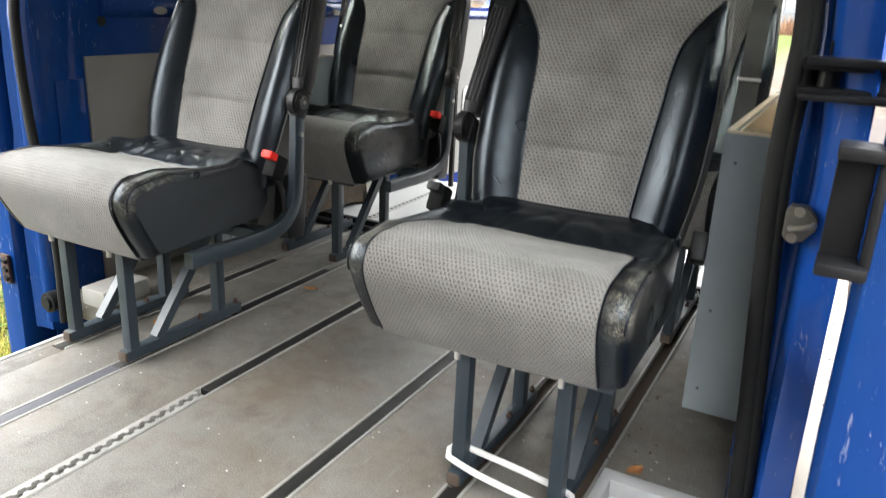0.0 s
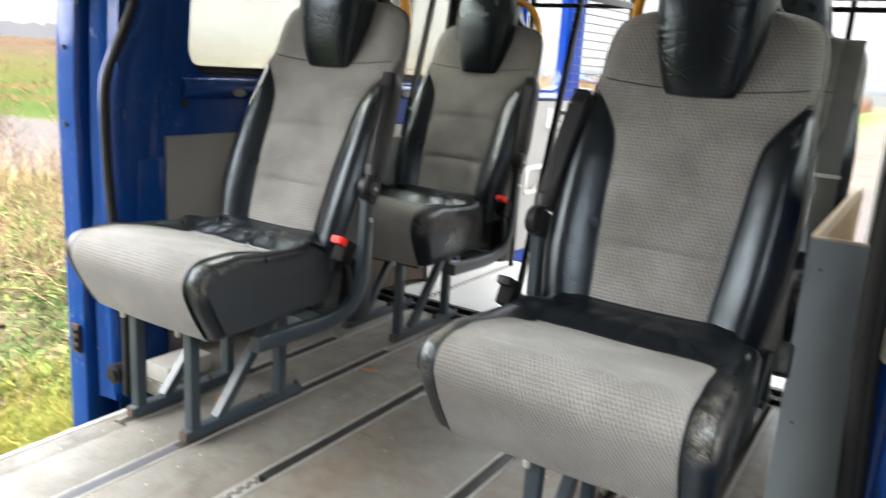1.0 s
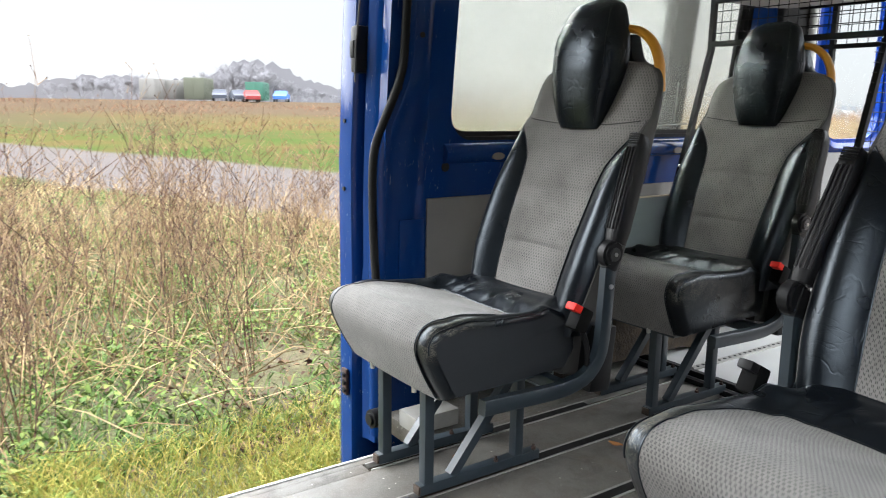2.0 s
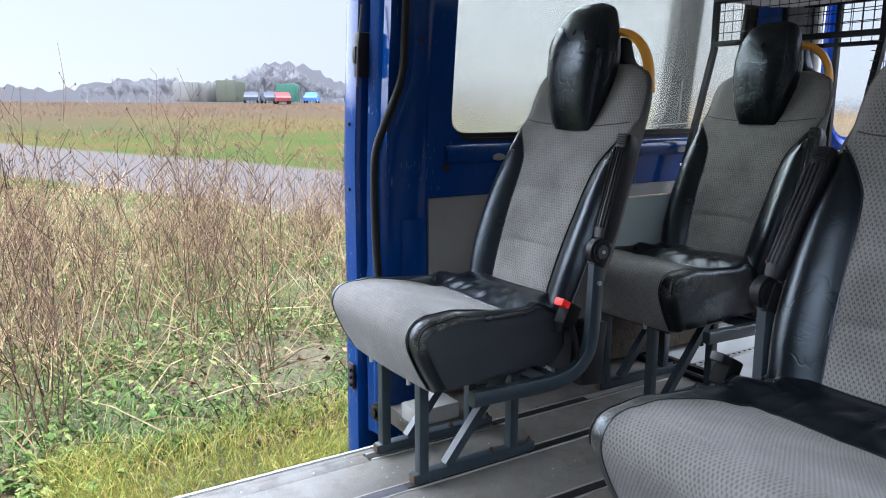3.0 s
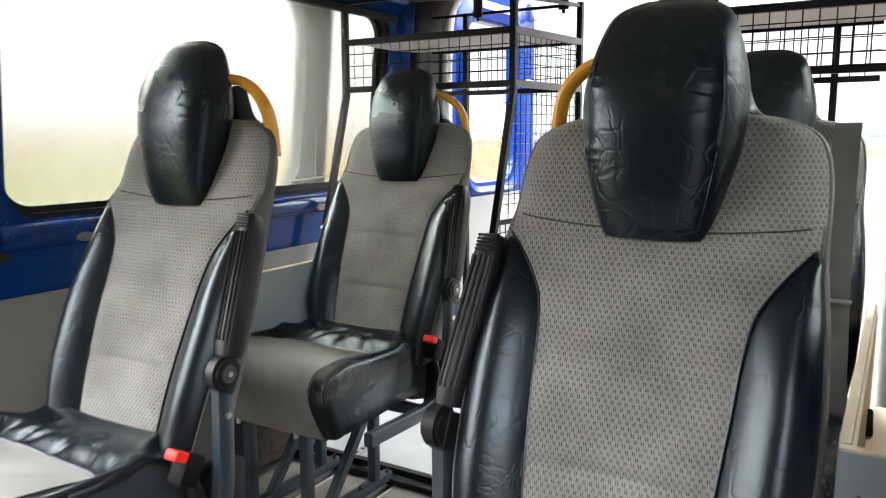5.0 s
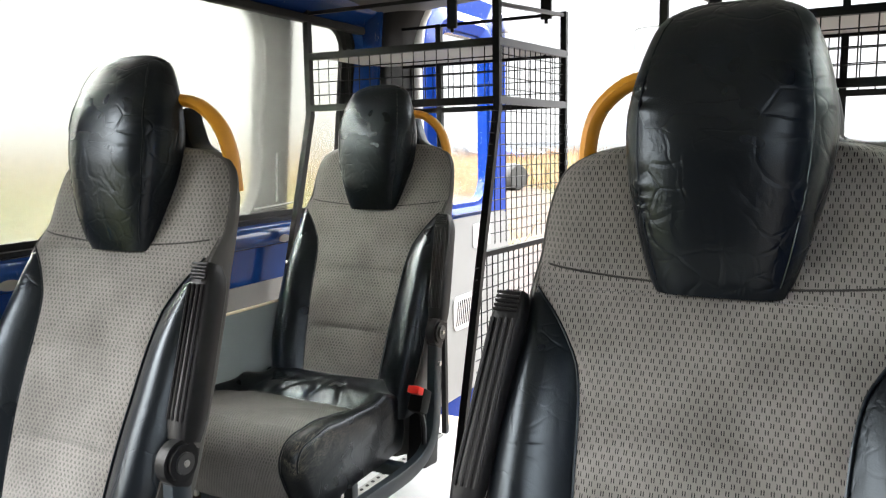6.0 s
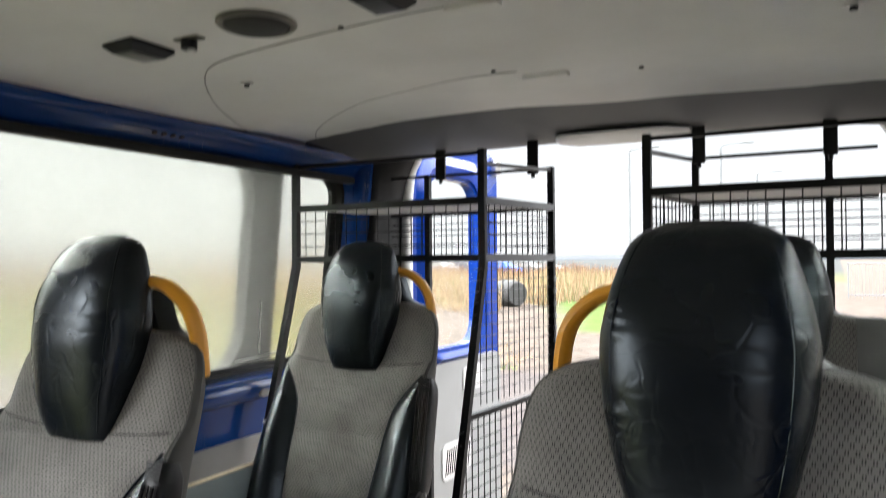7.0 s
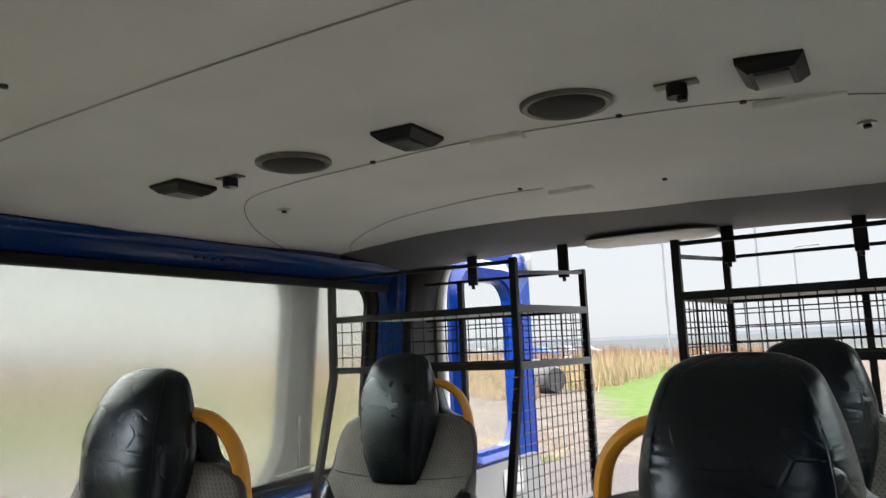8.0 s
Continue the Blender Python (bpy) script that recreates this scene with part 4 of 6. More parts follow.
    part("backrest_cloth", bm, FABRIC, root, "grey cloth with small dark dashes")
    for s in (-1, 1):
        bm = tube(bmesh.new(), [back_pt(s * cloth_half(z), z, 0.004) for z in np.linspace(0.40, 0.852, 40)], 0.0019, 6)
        part("piping", bm, LEATHER, root)
    yoke = []
    for x in np.linspace(-0.200, 0.200, 40):
        p = back_pt(x, 0.864 + 0.014 * (x / 0.2) ** 2, 0.001)
        p.y += shoulder_fall(x, p.z)
        yoke.append(p)
    bm = tube(bmesh.new(), yoke, 0.0014, 6)
    part("seam", bm, DARKTRIM, root)

    # headrest with a gusset seam
    bm = bmesh.new()
    top = head_ring(1.180)
    mid = sum(top, Vector()) / len(top)
    loft(bm, [head_ring(z) for z in [0.855, 0.858] + list(np.linspace(0.864, 1.13, 64)) + [1.138, 1.146, 1.153, 1.160, 1.166, 1.171, 1.175, 1.178, 1.180]] + [[mid + (p - mid) * k + Vector((0, 0, d)) for p in top] for k, d in ((0.8, 0.0015), (0.5, 0.0025), (0.2, 0.003))])
    part("headrest", bm, HEADLEATHER, root, "creased black leather headrest")
    for s in (-1, 1):
        idx = 34 if s < 0 else 50
        bm = tube(bmesh.new(), [head_ring(z)[idx] * 1.0 for z in np.linspace(0.87, 1.165, 24)], 0.0014, 6)
        part("seam", bm, LEATHER, root)

    # leather trim sweeping from the headrest down to the shoulders
    for s in (-1, 1):
        bm = bmesh.new()
        rim = smooth_line([(s * 0.090, 0, 1.092), (s * 0.101, 0, 1.057), (s * 0.111, 0, 1.032), (s * 0.128, 0, 1.020), (s * 0.155, 0, 1.013), (s * 0.180, 0, 1.0)], 22)
        rings = []
        for i, p in enumerate(rim):
            q = Vector((p.x - s * 0.05, 0, p.z - 0.06))
            rings.append([Vector((a.x, y, a.z)) for a, y in ((p, 0.690), (p + (q - p) * 0.06, 0.682), (q, 0.682), (q, 0.722), (p, 0.722))])
        loft(bm, rings)
        part("neck_trim", bm, LEATHER, root)

    # yellow grab handle at the shoulder
    pts = smooth_line([(side * 0.088, 0.680, 1.105), (side * 0.126, 0.684, 1.096), (side * 0.161, 0.690, 1.066), (side * 0.177, 0.698, 1.02), (side * 0.180, 0.704, 0.950)], 18)
    bm = bmesh.new()
    rings = []
    for i, p in enumerate(pts):
        d = (pts[min(i + 1, 17)] - pts[max(i - 1, 0)]).normalized()
        sd = d.cross(Vector((0, 1, 0))).normalized()
        up = d.cross(sd)
        rings.append([p + sd * 0.0105 * math.cos(w) + up * 0.0165 * math.sin(w) for w in [2 * math.pi * j / 12 for j in range(12)]])
    loft(bm, rings)
    part("grab_handle", bm, YELLOW, root, "yellow-orange curved grab handle")

    # folded armrest with ribs, its pivot and the tube that carries it
    low, high = Vector((side * 0.256, 0.490, 0.60)), Vector((side * 0.232, 0.588, 0.845))
    bm = bmesh.new()
    ax = (high - low).normalized()
    sx = Vector((1, 0, 0))
    ny = ax.cross(sx).normalized()
    rings = []
    for k in range(15):
        t = k / 14
        w = curve_at([(0, 0.018), (0.1, 0.021), (0.85, 0.022), (0.95, 0.019), (1, 0.012)], t)
        h = curve_at([(0, 0.022), (0.1, 0.027), (0.85, 0.025), (0.95, 0.022), (1, 0.015)], t)
        c = low.lerp(high, t)
        rings.append([c + sx * w * math.copysign(abs(math.cos(q)) ** 0.5, math.cos(q)) + ny * h * math.copysign(abs(math.sin(q)) ** 0.5, math.sin(q)) for q in [2 * math.pi * j / 16 for j in range(16)]])
    loft(bm, rings)
    arm = part("armrest", bm, PLASTIC, root, "black plastic armrest folded up")
    for j in range(4):
        off = sx * (-0.0135 + 0.009 * j)
        front = ny * (-0.026 if ny.y > 0 else 0.026)
        bm = tube(bmesh.new(), [low.lerp(high, 0.1 + 0.76 * i / 8) + off + front for i in range(9)], 0.0026, 6)
        part("rib", bm, PLASTIC, arm)
    for j in range(5):
        c = low.lerp(high, 0.90 + 0.02 * j)
        bm = tube(bmesh.new(), [c + front * 0.95 - sx * 0.015, c + front * 1.02, c + front * 0.95 + sx * 0.015], 0.0022, 6)
        part("grip_rib", bm, PLASTIC, arm)
    bm = disc(bmesh.new(), (side * 0.262, 0.468, 0.578), 0.032, 0.030, "x", 28)
    bmesh.ops.bevel(bm, geom=[e for e in bm.edges if len(e.link_faces) == 2 and e.calc_face_angle() > 1], offset=0.006, segments=2, affect="EDGES")
    box(bm, (side * 0.256, 0.480, 0.566), (0.028, 0.040, 0.060), 0.008, (-24, 0, 0))
    knob = part("pivot_cap", bm, PLASTIC, root, "round black armrest pivot")
    bm = disc(bmesh.new(), (side * 0.2785, 0.468, 0.578), 0.016, 0.005, "x", 20)
    part("cap_centre", bm, LAMPGREY, knob)
    bm = disc(bmesh.new(), (side * 0.2815, 0.468, 0.578), 0.005, 0.004, "x", 6)
    part("screw", bm, STEEL, knob)
    path = smooth_line([(side * 0.236, 0.125, 0.268), (side * 0.238, 0.22, 0.266), (side * 0.240, 0.32, 0.264), (side * 0.242, 0.375, 0.268), (side * 0.246, 0.425, 0.285), (side * 0.250, 0.458, 0.325), (side * 0.252, 0.468, 0.38), (side * 0.254, 0.470, 0.46), (side * 0.256, 0.472, 0.56)], 34)
    bm = bmesh.new()
    rings = []
    for i, p in enumerate(path):
        d = (path[min(i + 1, 33)] - path[max(i - 1, 0)]).normalized()
        up = d.cross(Vector((1, 0, 0))).normalized()
        rings.append([p + Vector((1, 0, 0)) * 0.0125 * cx + up * 0.0175 * cy for cx, cy in ((-1, -0.75), (-0.75, -1), (0.75, -1), (1, -0.75), (1, 0.75), (0.75, 1), (-0.75, 1), (-1, 0.75))])
    loft(bm, rings)
    part("side_tube", bm, FRAME, root, "bent blue-grey steel side tube")
    for z in (0.50,):
        bm = disc(bmesh.new(), (side * 0.2695, 0.470, z), 0.006, 0.006, "x", 6)
        part("bolt", bm, STEEL, root)

    # buckle and belt
    bm = box(bmesh.new(), (side * 0.266, 0.376, 0.436), (0.036, 0.040, 0.056), 0.007, (-28, 0, 0))
    buckle = part("buckle", bm, BUCKLEBLACK, root, "black belt buckle")
    bm = box(bmesh.new(), (side * 0.266, 0.362, 0.464), (0.030, 0.036, 0.018), 0.004, (-28, 0, 0))
    part("button", bm, RED if side > 0 else PLASTIC, buckle, "red release button" if side > 0 else "black plastic cap")
    bm = tube(bmesh.new(), smooth_line([(side * 0.258, 0.392, 0.41), (side * 0.25, 0.42, 0.36), (side * 0.245, 0.43, 0.31)], 8), 0.007, 8)
    part("stalk", bm, PLASTIC, buckle)
    o = -side
    bm = box(bmesh.new(), (o * 0.258, 0.40, 0.425), (0.028, 0.05, 0.055), 0.006, (-28, 0, 8))
    if side < 0:
        part("belt_anchor", bm, PLASTIC, root)

    # lower shell behind the cushion and the reel housing
    bm = box(bmesh.new(), (0, 0.475, 0.335), (0.36, 0.10, 0.16), 0.012, (-14, 0, 0))
    part("back_shell", bm, DARKTRIM, root)
    bm = box(bmesh.new(), (side * 0.20, 0.505, 0.305), (0.055, 0.07, 0.165), 0.008, (-6, 0, 0))
    part("rear_cover", bm, PLASTIC, root, "dark plastic cover behind the seat")

    # welded leg frames
    for x in legs:
        bm = bmesh.new()
        box(bm, (x, 0.094, 0.16), (0.026, 0.026, 0.28), 0.003)
        part("front_leg", bm, FRAME, root)
        bm = box(bmesh.new(), (x, 0.37, 0.14), (0.026, 0.026, 0.25), 0.003)
        part("rear_leg", bm, FRAME, root)
        bm = tube(bmesh.new(), [(x, 0.165, 0.030), (x, 0.350, 0.255)], 0.0115, square=True)
        part("brace", bm, FRAME, root)
        bm = box(bmesh.new(), (x, 0.255, 0.018), (0.028, 0.37, 0.026), 0.003)
        part("foot_rail", bm, FRAME, root)
        bm = bmesh.new()
        box(bm, (x, 0.068, 0.018), (0.024, 0.006, 0.022), 0.002)
        part("rail_end", bm, DIRTY, root, "rusty end of the foot rail")
        for y in (0.30, 0.425):
            bm = disc(bmesh.new(), (x + 0.006, y, 0.034), 0.0065, 0.007, "z", 6)
            disc(bm, (x + 0.006, y, 0.038), 0.0035, 0.012, "z", 8)
            part("bolt", bm, RUSTY, root, "rusty bolt")
        bm = box(bmesh.new(), (x, 0.078, 0.292), (0.034, 0.045, 0.020), 0.004)
        part("cushion_bracket", bm, PLASTIC, root)
        bm = disc(bmesh.new(), (x, 0.058, 0.276), 0.006, 0.026, "z", 8)
        part("bracket_bolt", bm, STEEL, root)
    bm = box(bmesh.new(), (sum(legs) / 2, 0.25, 0.272), (0.34, 0.34, 0.024), 0.004)
    box(bm, (side * 0.18, 0.37, 0.262), (0.13, 0.028, 0.028), 0.003)
    part("seat_pan", bm, FRAME, root)
    return root


SEAT_Y, PITCH = 1.24, 0.818
seat_a = seat(1, 0.5, (0.069, -0.124), -0.025, 0.97)
seat_a.matrix_world = pose(-1.166, SEAT_Y, 0)
tagged(seat_a, "grey cloth and black leather seat beside the open side door")
seat_b = copy_thing(seat_a, pose(-1.182, SEAT_Y + PITCH, 0.004))
tagged(seat_b, "grey cloth and black leather seat in front of the rear cage")
# matt vinyl sides on the front seat's cushion
for ob in seat_a.children:
    if ob.name.split(".")[0] == "cushion":
        ob.data = ob.data.copy()
        ob.data.materials.append(CHARCOAL)
        for poly in ob.data.polygons:
            if len(poly.vertices) > 20:
                poly.material_index = 1
# shoulder belt hanging down the wall side of the seat behind
run = smooth_line([(-0.155, 0.710, 1.006), (-0.188, 0.690, 0.984), (-0.206, 0.664, 0.94), (-0.213, 0.622, 0.86), (-0.226, 0.562, 0.74), (-0.233, 0.502, 0.62), (-0.236, 0.448, 0.50), (-0.238, 0.415, 0.40)], 30)
bm = bmesh.new()
loft(bm, [[p + Vector((0.0012 * a, 0.012 * b, 0.004 * b)) for a, b in ((-1, -1), (1, -1), (1, 1), (-1, 1))] for p in run])
belt = part("seat_belt", bm, WEBBING, seat_b, "dark grey belt hanging down the side")
part("tongue", box(bmesh.new(), (-0.229, 0.545, 0.705), (0.008, 0.046, 0.010), 0.003, (-20, 0, 0)), STEEL, belt, "bright steel belt tongue")
seat_c = seat(-1, 1.0, (-0.048, 0.136))
seat_c.matrix_world = pose(-0.195, SEAT_Y, -0.006)
tagged(seat_c, "grey cloth and black leather seat with badly worn cushion corners")
seat_d = copy_thing(seat_c, pose(-0.190, SEAT_Y + PITCH, 0))
xb = 0.178
run = smooth_line([(xb - 0.01, 0.700, 1.016), (xb, 0.655, 1.012), (xb, 0.615, 0.975), (xb + 0.002, 0.560, 0.88), (xb + 0.006, 0.500, 0.76), (xb + 0.012, 0.440, 0.62), (xb + 0.02, 0.385, 0.49), (xb + 0.03, 0.372, 0.44)], 30)
bm = bmesh.new()
loft(bm, [[p + Vector((0.027 * b, 0.0012 * a, 0)) for a, b in ((-1, -1), (1, -1), (1, 1), (-1, 1))] for p in run])
drape = part("seat_belt", bm, WEBBING, seat_d, "dark grey belt draped down the front of the backrest")
part("tongue", box(bmesh.new(), (xb + 0.010, 0.450, 0.655), (0.062, 0.008, 0.010), 0.003), STEEL, drape, "bright steel belt tongue")
tagged(seat_d, "grey cloth and black leather seat behind another, beside the wooden box")

# white cord round the feet of the worn seat
loop = smooth_line([(-0.258, 1.315, 0.050), (-0.20, 1.306, 0.042), (-0.12, 1.302, 0.034), (-0.055, 1.304, 0.028), (-0.038, 1.325, 0.028), (-0.040, 1.350, 0.032), (-0.12, 1.352, 0.044), (-0.20, 1.350, 0.054), (-0.25, 1.345, 0.060), (-0.264, 1.330, 0.056)], 40)
solid("cord", tube(bmesh.new(), loop, 0.006, 8, loop=True), WHITE, "white cord tied round the seat legs", "cord")


# ---- wheel-arch boxes ----
def arch_box(side, y0, lined):
    px = (lambda x: x) if side < 0 else mirror_x
    xi = -1.42 if side < 0 else -1.44
    root = thing("wheel_arch_box", (0, 0, 0), "open-topped plywood box painted grey over the wheel arch", "box", "wheel arch boxes")
    top = 0.613 if side < 0 else 0.607
    bm = box(bmesh.new(), (px(xi), (y0 + 2.80) / 2, (top + 0.33) / 2), (0.014, 2.80 - y0, top - 0.33), 0.0015)
    part("side_panel", bm, BOXPAINT, root)
    bm = box(bmesh.new(), (px((xi - 1.562) / 2 - 0.004), y0 + 0.007, top / 2 + 0.002), (1.562 + xi + 0.02, 0.014, top - 0.006), 0.0015)
    fr = part("front_panel", bm, BOXPAINT, root)
    bm = box(bmesh.new(), (px(xi), (y0 + 2.80) / 2 + 0.01, top + 0.001), (0.0142, 2.80 - y0 - 0.02, 0.004))
    box(bm, (px((xi - 1.562) / 2 - 0.004), y0 + 0.007, top + 0.001), (1.562 + xi + 0.019, 0.0142, 0.004))
    part("top_edge", bm, PLY, root, "raw plywood edge")
    bm = box(bmesh.new(), (px(xi - 0.010), (y0 + 2.80) / 2 + 0.01, top / 2 + 0.17), (0.005, 2.78 - y0 - 0.03, top - 0.352))
    box(bm, (px((xi - 1.562) / 2 - 0.004), y0 + 0.0175, top / 2 + 0.17), (1.545 + xi, 0.005, top - 0.352))
    part("inner_face", bm, PLY, root, "raw plywood inside")
    if lined:
        bm = box(bmesh.new(), (px(-1.558), (y0 + 2.8) / 2 + 0.01, top / 2 + 0.03), (0.010, 2.8 - y0 - 0.03, top + 0.05), 0.001)
        part("back_panel", bm, PLY, root, "raw plywood back of the box")
    # muddy arch of the wheel below the box
    bm = bmesh.new()
    rr_ = random.Random(7)
    rings = []
    for k in range(15):
        a = math.pi * k / 14
        yy, zz = (y0 + 2.80) / 2 - (2.78 - y0) / 2 * math.cos(a), 0.008 + 0.335 * math.sin(a) ** 0.6
        rings.append([(px(x), yy + rr_.uniform(-0.006, 0.006), zz * s_ + rr_.uniform(0.0, 0.006)) for x, s_ in ((-1.56, 0.97), (xi - 0.05, 0.97), (xi - 0.02, 0.95), (xi - 0.006, 0.88), (xi - 0.012, 0.45), (xi - 0.02, 0.1))])
    loft(bm, rings)
    part("wheel_arch", bm, MUD, root, "muddy black wheel arch under the box")
    bm = box(bmesh.new(), (px(-1.49), (y0 + 2.8) / 2 + 0.01, 0.35), (0.12, 2.8 - y0 - 0.03, 0.012))
    part("box_floor", bm, PLY, root)
    for z in (0.06, 0.24, 0.55):
        for x in (xi - 0.02,):
            bm = disc(bmesh.new(), (px(x), y0 - 0.001, z), 0.0032, 0.003, "y", 10)
            part("screw", bm, TARNISH, fr)
    return root


arch_box(-1, 2.02, False)
arch_box(1, 1.815, True)

# white bracket on the floor by the left pillar
bm = box(bmesh.new(), (-1.425, 1.56, 0.025), (0.09, 0.15, 0.05), 0.006)
bk = solid("heater_duct", bm, ALU, "small grey metal box on the floor", "duct")
bm = box(bmesh.new(), (-1.379, 1.51, 0.032), (0.003, 0.02, 0.025), 0.001)
part("sticker", bm, BLUE, bk, "small blue sticker")

# dried mud fallen beside the worn seat
rr = random.Random(4)
verts, faces = [], []
for k in range(34):
    bm = bmesh.new()
    bmesh.ops.create_icosphere(bm, subdivisions=1, radius=0.0012 + 0.004 * rr.random() ** 2)
    c = Vector((rr.uniform(-0.09, 0.06), rr.uniform(1.50, 1.84), 0.002))
    b = len(verts)
    verts += [c + Vector((v.co.x * rr.uniform(0.7, 1.3), v.co.y * rr.uniform(0.7, 1.3), abs(v.co.z) * rr.uniform(0.5, 1.0))) for v in bm.verts]
    faces += [[v.index + b for v in f.verts] for f in bm.faces]
    bm.free()
me = bpy.data.meshes.new("dried_mud")
me.from_pydata([tuple(v) for v in verts], [], faces)
me.materials.append(DIRTY)
tagged(new("dried_mud", me), "crumbs of dried mud on the floor beside the seat", "mud", "", "stuff")

# leaves and a thread on the floor
for x, y, w in ((-1.028, 1.908, 20), (-0.10, 1.66, 80), (-1.20, 1.50, 140), (0.03, 1.52, 60)):
    bm = bmesh.new()
    sheet(bm, 6, 4, lambda u, v: ((u - 0.5) * 0.042, (v - 0.5) * 0.026 * math.sin(math.pi * min(0.97, max(0.06, u))), 0.004 + 0.010 * (abs(u - 0.5) ** 1.5) + 0.006 * abs(v - 0.5)))
    lf = solid("dead_leaf", bm, LEAF, "small dry brown leaf on the floor", "leaf")
    tagged(lf, group="dead leaves")
    lf.matrix_world = pose(x, y, 0.001, 0, 0, w)
bm = tube(bmesh.new(), smooth_line([(-0.83, 1.84, 0.002), (-0.825, 1.88, 0.004), (-0.80, 1.91, 0.004), (-0.795, 1.95, 0.003), (-0.77, 1.97, 0.002)], 20), 0.0014, 5)
solid("thread", bm, WHITE, "loose white thread on the floor", "thread")


# ---- rear cages ----
def cage(name, x_out, x_in, r_in, r_out, label):
    """A steel cage unit from the wall side x_out to the gangway side x_in, its rear posts at r_in and r_out; its front leans forward below the shelf."""
    root = thing(name, (0, 0, 0), label, "cage", "rear cages")
    yf, yb, ys = 2.85, 3.24, 2.53
    zt, z1, z2 = 1.420, 1.294, 1.142
    s = 1 if x_in > x_out else -1

    def bar(name, a, b, r=0.009, mat=BLACKSTEEL):
        part(name, tube(bmesh.new(), [a, b], r, square=True), mat, root)

    xo_back = x_out + s * 0.10
    for x in (x_out, x_in):
        part("front_post", tube(bmesh.new(), [(x, ys, 0.02), (x, yf, z2 - 0.02), (x, yf, zt + 0.01)], 0.0095, square=True), BLACKSTEEL, root)
    for x in (r_out, r_in):
        bar("rear_post", (x, yb, 0.02), (x, yb, zt))
    bar("top_rail", (x_out, yf, zt), (x_in, yf, zt), 0.005)
    bar("top_rail", (xo_back, yb, zt - 0.005), (r_in, yb, zt - 0.005), 0.0045)
    for z in (z1, z2):
        bar("front_rail", (x_out, yf, z), (x_in, yf, z), 0.0095)
        bar("rear_rail", (xo_back, yb, z), (r_in, yb, z), 0.008)
        bar("side_rail", (x_in, yf, z), (r_in, yb, z), 0.010, GREYSTEEL)
    bar("side_rail", (x_in, yf, zt - 0.03), (r_in, yb, zt - 0.01), 0.005, GREYSTEEL)
    bar("foot_rail", (x_out, ys, 0.022), (x_in, ys, 0.022), 0.010)
    bar("side_foot", (x_in, ys, 0.022), (r_in, yb, 0.022), 0.009)
    bar("side_mid", (x_in, 2.735, 0.74), (r_in, yb, 0.74), 0.007)
    bm = box(bmesh.new(), ((x_out + x_in) / 2, (yf + yb) / 2, z1 + 0.004), (abs(x_in - x_out) - 0.02, yb - yf - 0.02, 0.008))
    part("shelf", bm, SHELF, root, "light grey shelf board")

    def wires(name, p, q, r_, step, wire=0.0016, mat=BLACKSTEEL):
        """Welded mesh between the corners p, p + q and p + r_."""
        p, q, r_ = Vector(p), Vector(q), Vector(r_)
        bm = bmesh.new()
        for a, b in ((q, r_), (r_, q)):
            n = max(1, round(a.length / step))
            for i in range(1, n):
                tube(bm, [p + a * (i / n), p + a * (i / n) + b], wire, 4)
        part(name, bm, mat, root)

    dx = x_in - x_out
    wires("front_mesh", (x_out, yf, z2), (dx, 0, 0), (0, 0, z1 - z2), 0.037)
    wires("rear_mesh", (xo_back, yb, z2), (r_in - xo_back, 0, 0), (0, 0, z1 - z2), 0.037)
    wires("side_mesh", (x_in, yf, z2), (r_in - x_in, yb - yf, 0), (0, 0, z1 - z2), 0.030)
    wires("side_mesh", (x_in, yf - 0.06, 0.76), (r_in - x_in, yb - yf + 0.06, 0), (0, 0, z2 - 0.76), 0.030, 0.0014)
    wires("side_mesh", (x_in, 2.70, 0.04), (r_in - x_in, yb - 2.70, 0), (0, 0, 0.70), 0.030, 0.0018)
    for y in (2.93, 3.17):
        bm = box(bmesh.new(), (x_in + s * 0.014, y, z2 + 0.004), (0.006, 0.05, 0.020), 0.002)
        part("hinge", bm, STEEL, root)
    # ladder of slots on the gangway post
    post = root.children[3]
    for k in range(22):
        bm = box(bmesh.new(), (r_in + s * 0.010, yb - 0.004, 0.30 + 0.037 * k), (0.006, 0.02, 0.014), 0.001)
        part("slot", bm, GREYSTEEL, post)
    return root


cage("kennel_cage", -1.515, -0.897, -0.845, -1.275, "black steel mesh cage with a shelf, beside the misted window")
cage("kennel_cage", 0.125, -0.467, -0.419, -0.086, "black steel mesh cage with a shelf, beside the wooden box")
for x in (-1.205, -0.888, -0.403, -0.081):
    root = thing("bracket", (x, 3.20, 1.40), "black strap bracket hanging from the rear header", "bracket", "header brackets")
    bm = box(bmesh.new(), (0, 0.0, 0.052), (0.034, 0.012, 0.112), 0.004)
    part("strap", bm, PLASTIC, root)
    bm = disc(bmesh.new(), (0, 0, -0.008), 0.006, 0.016, "z", 8)
    part("bolt", bm, PLASTIC, root)

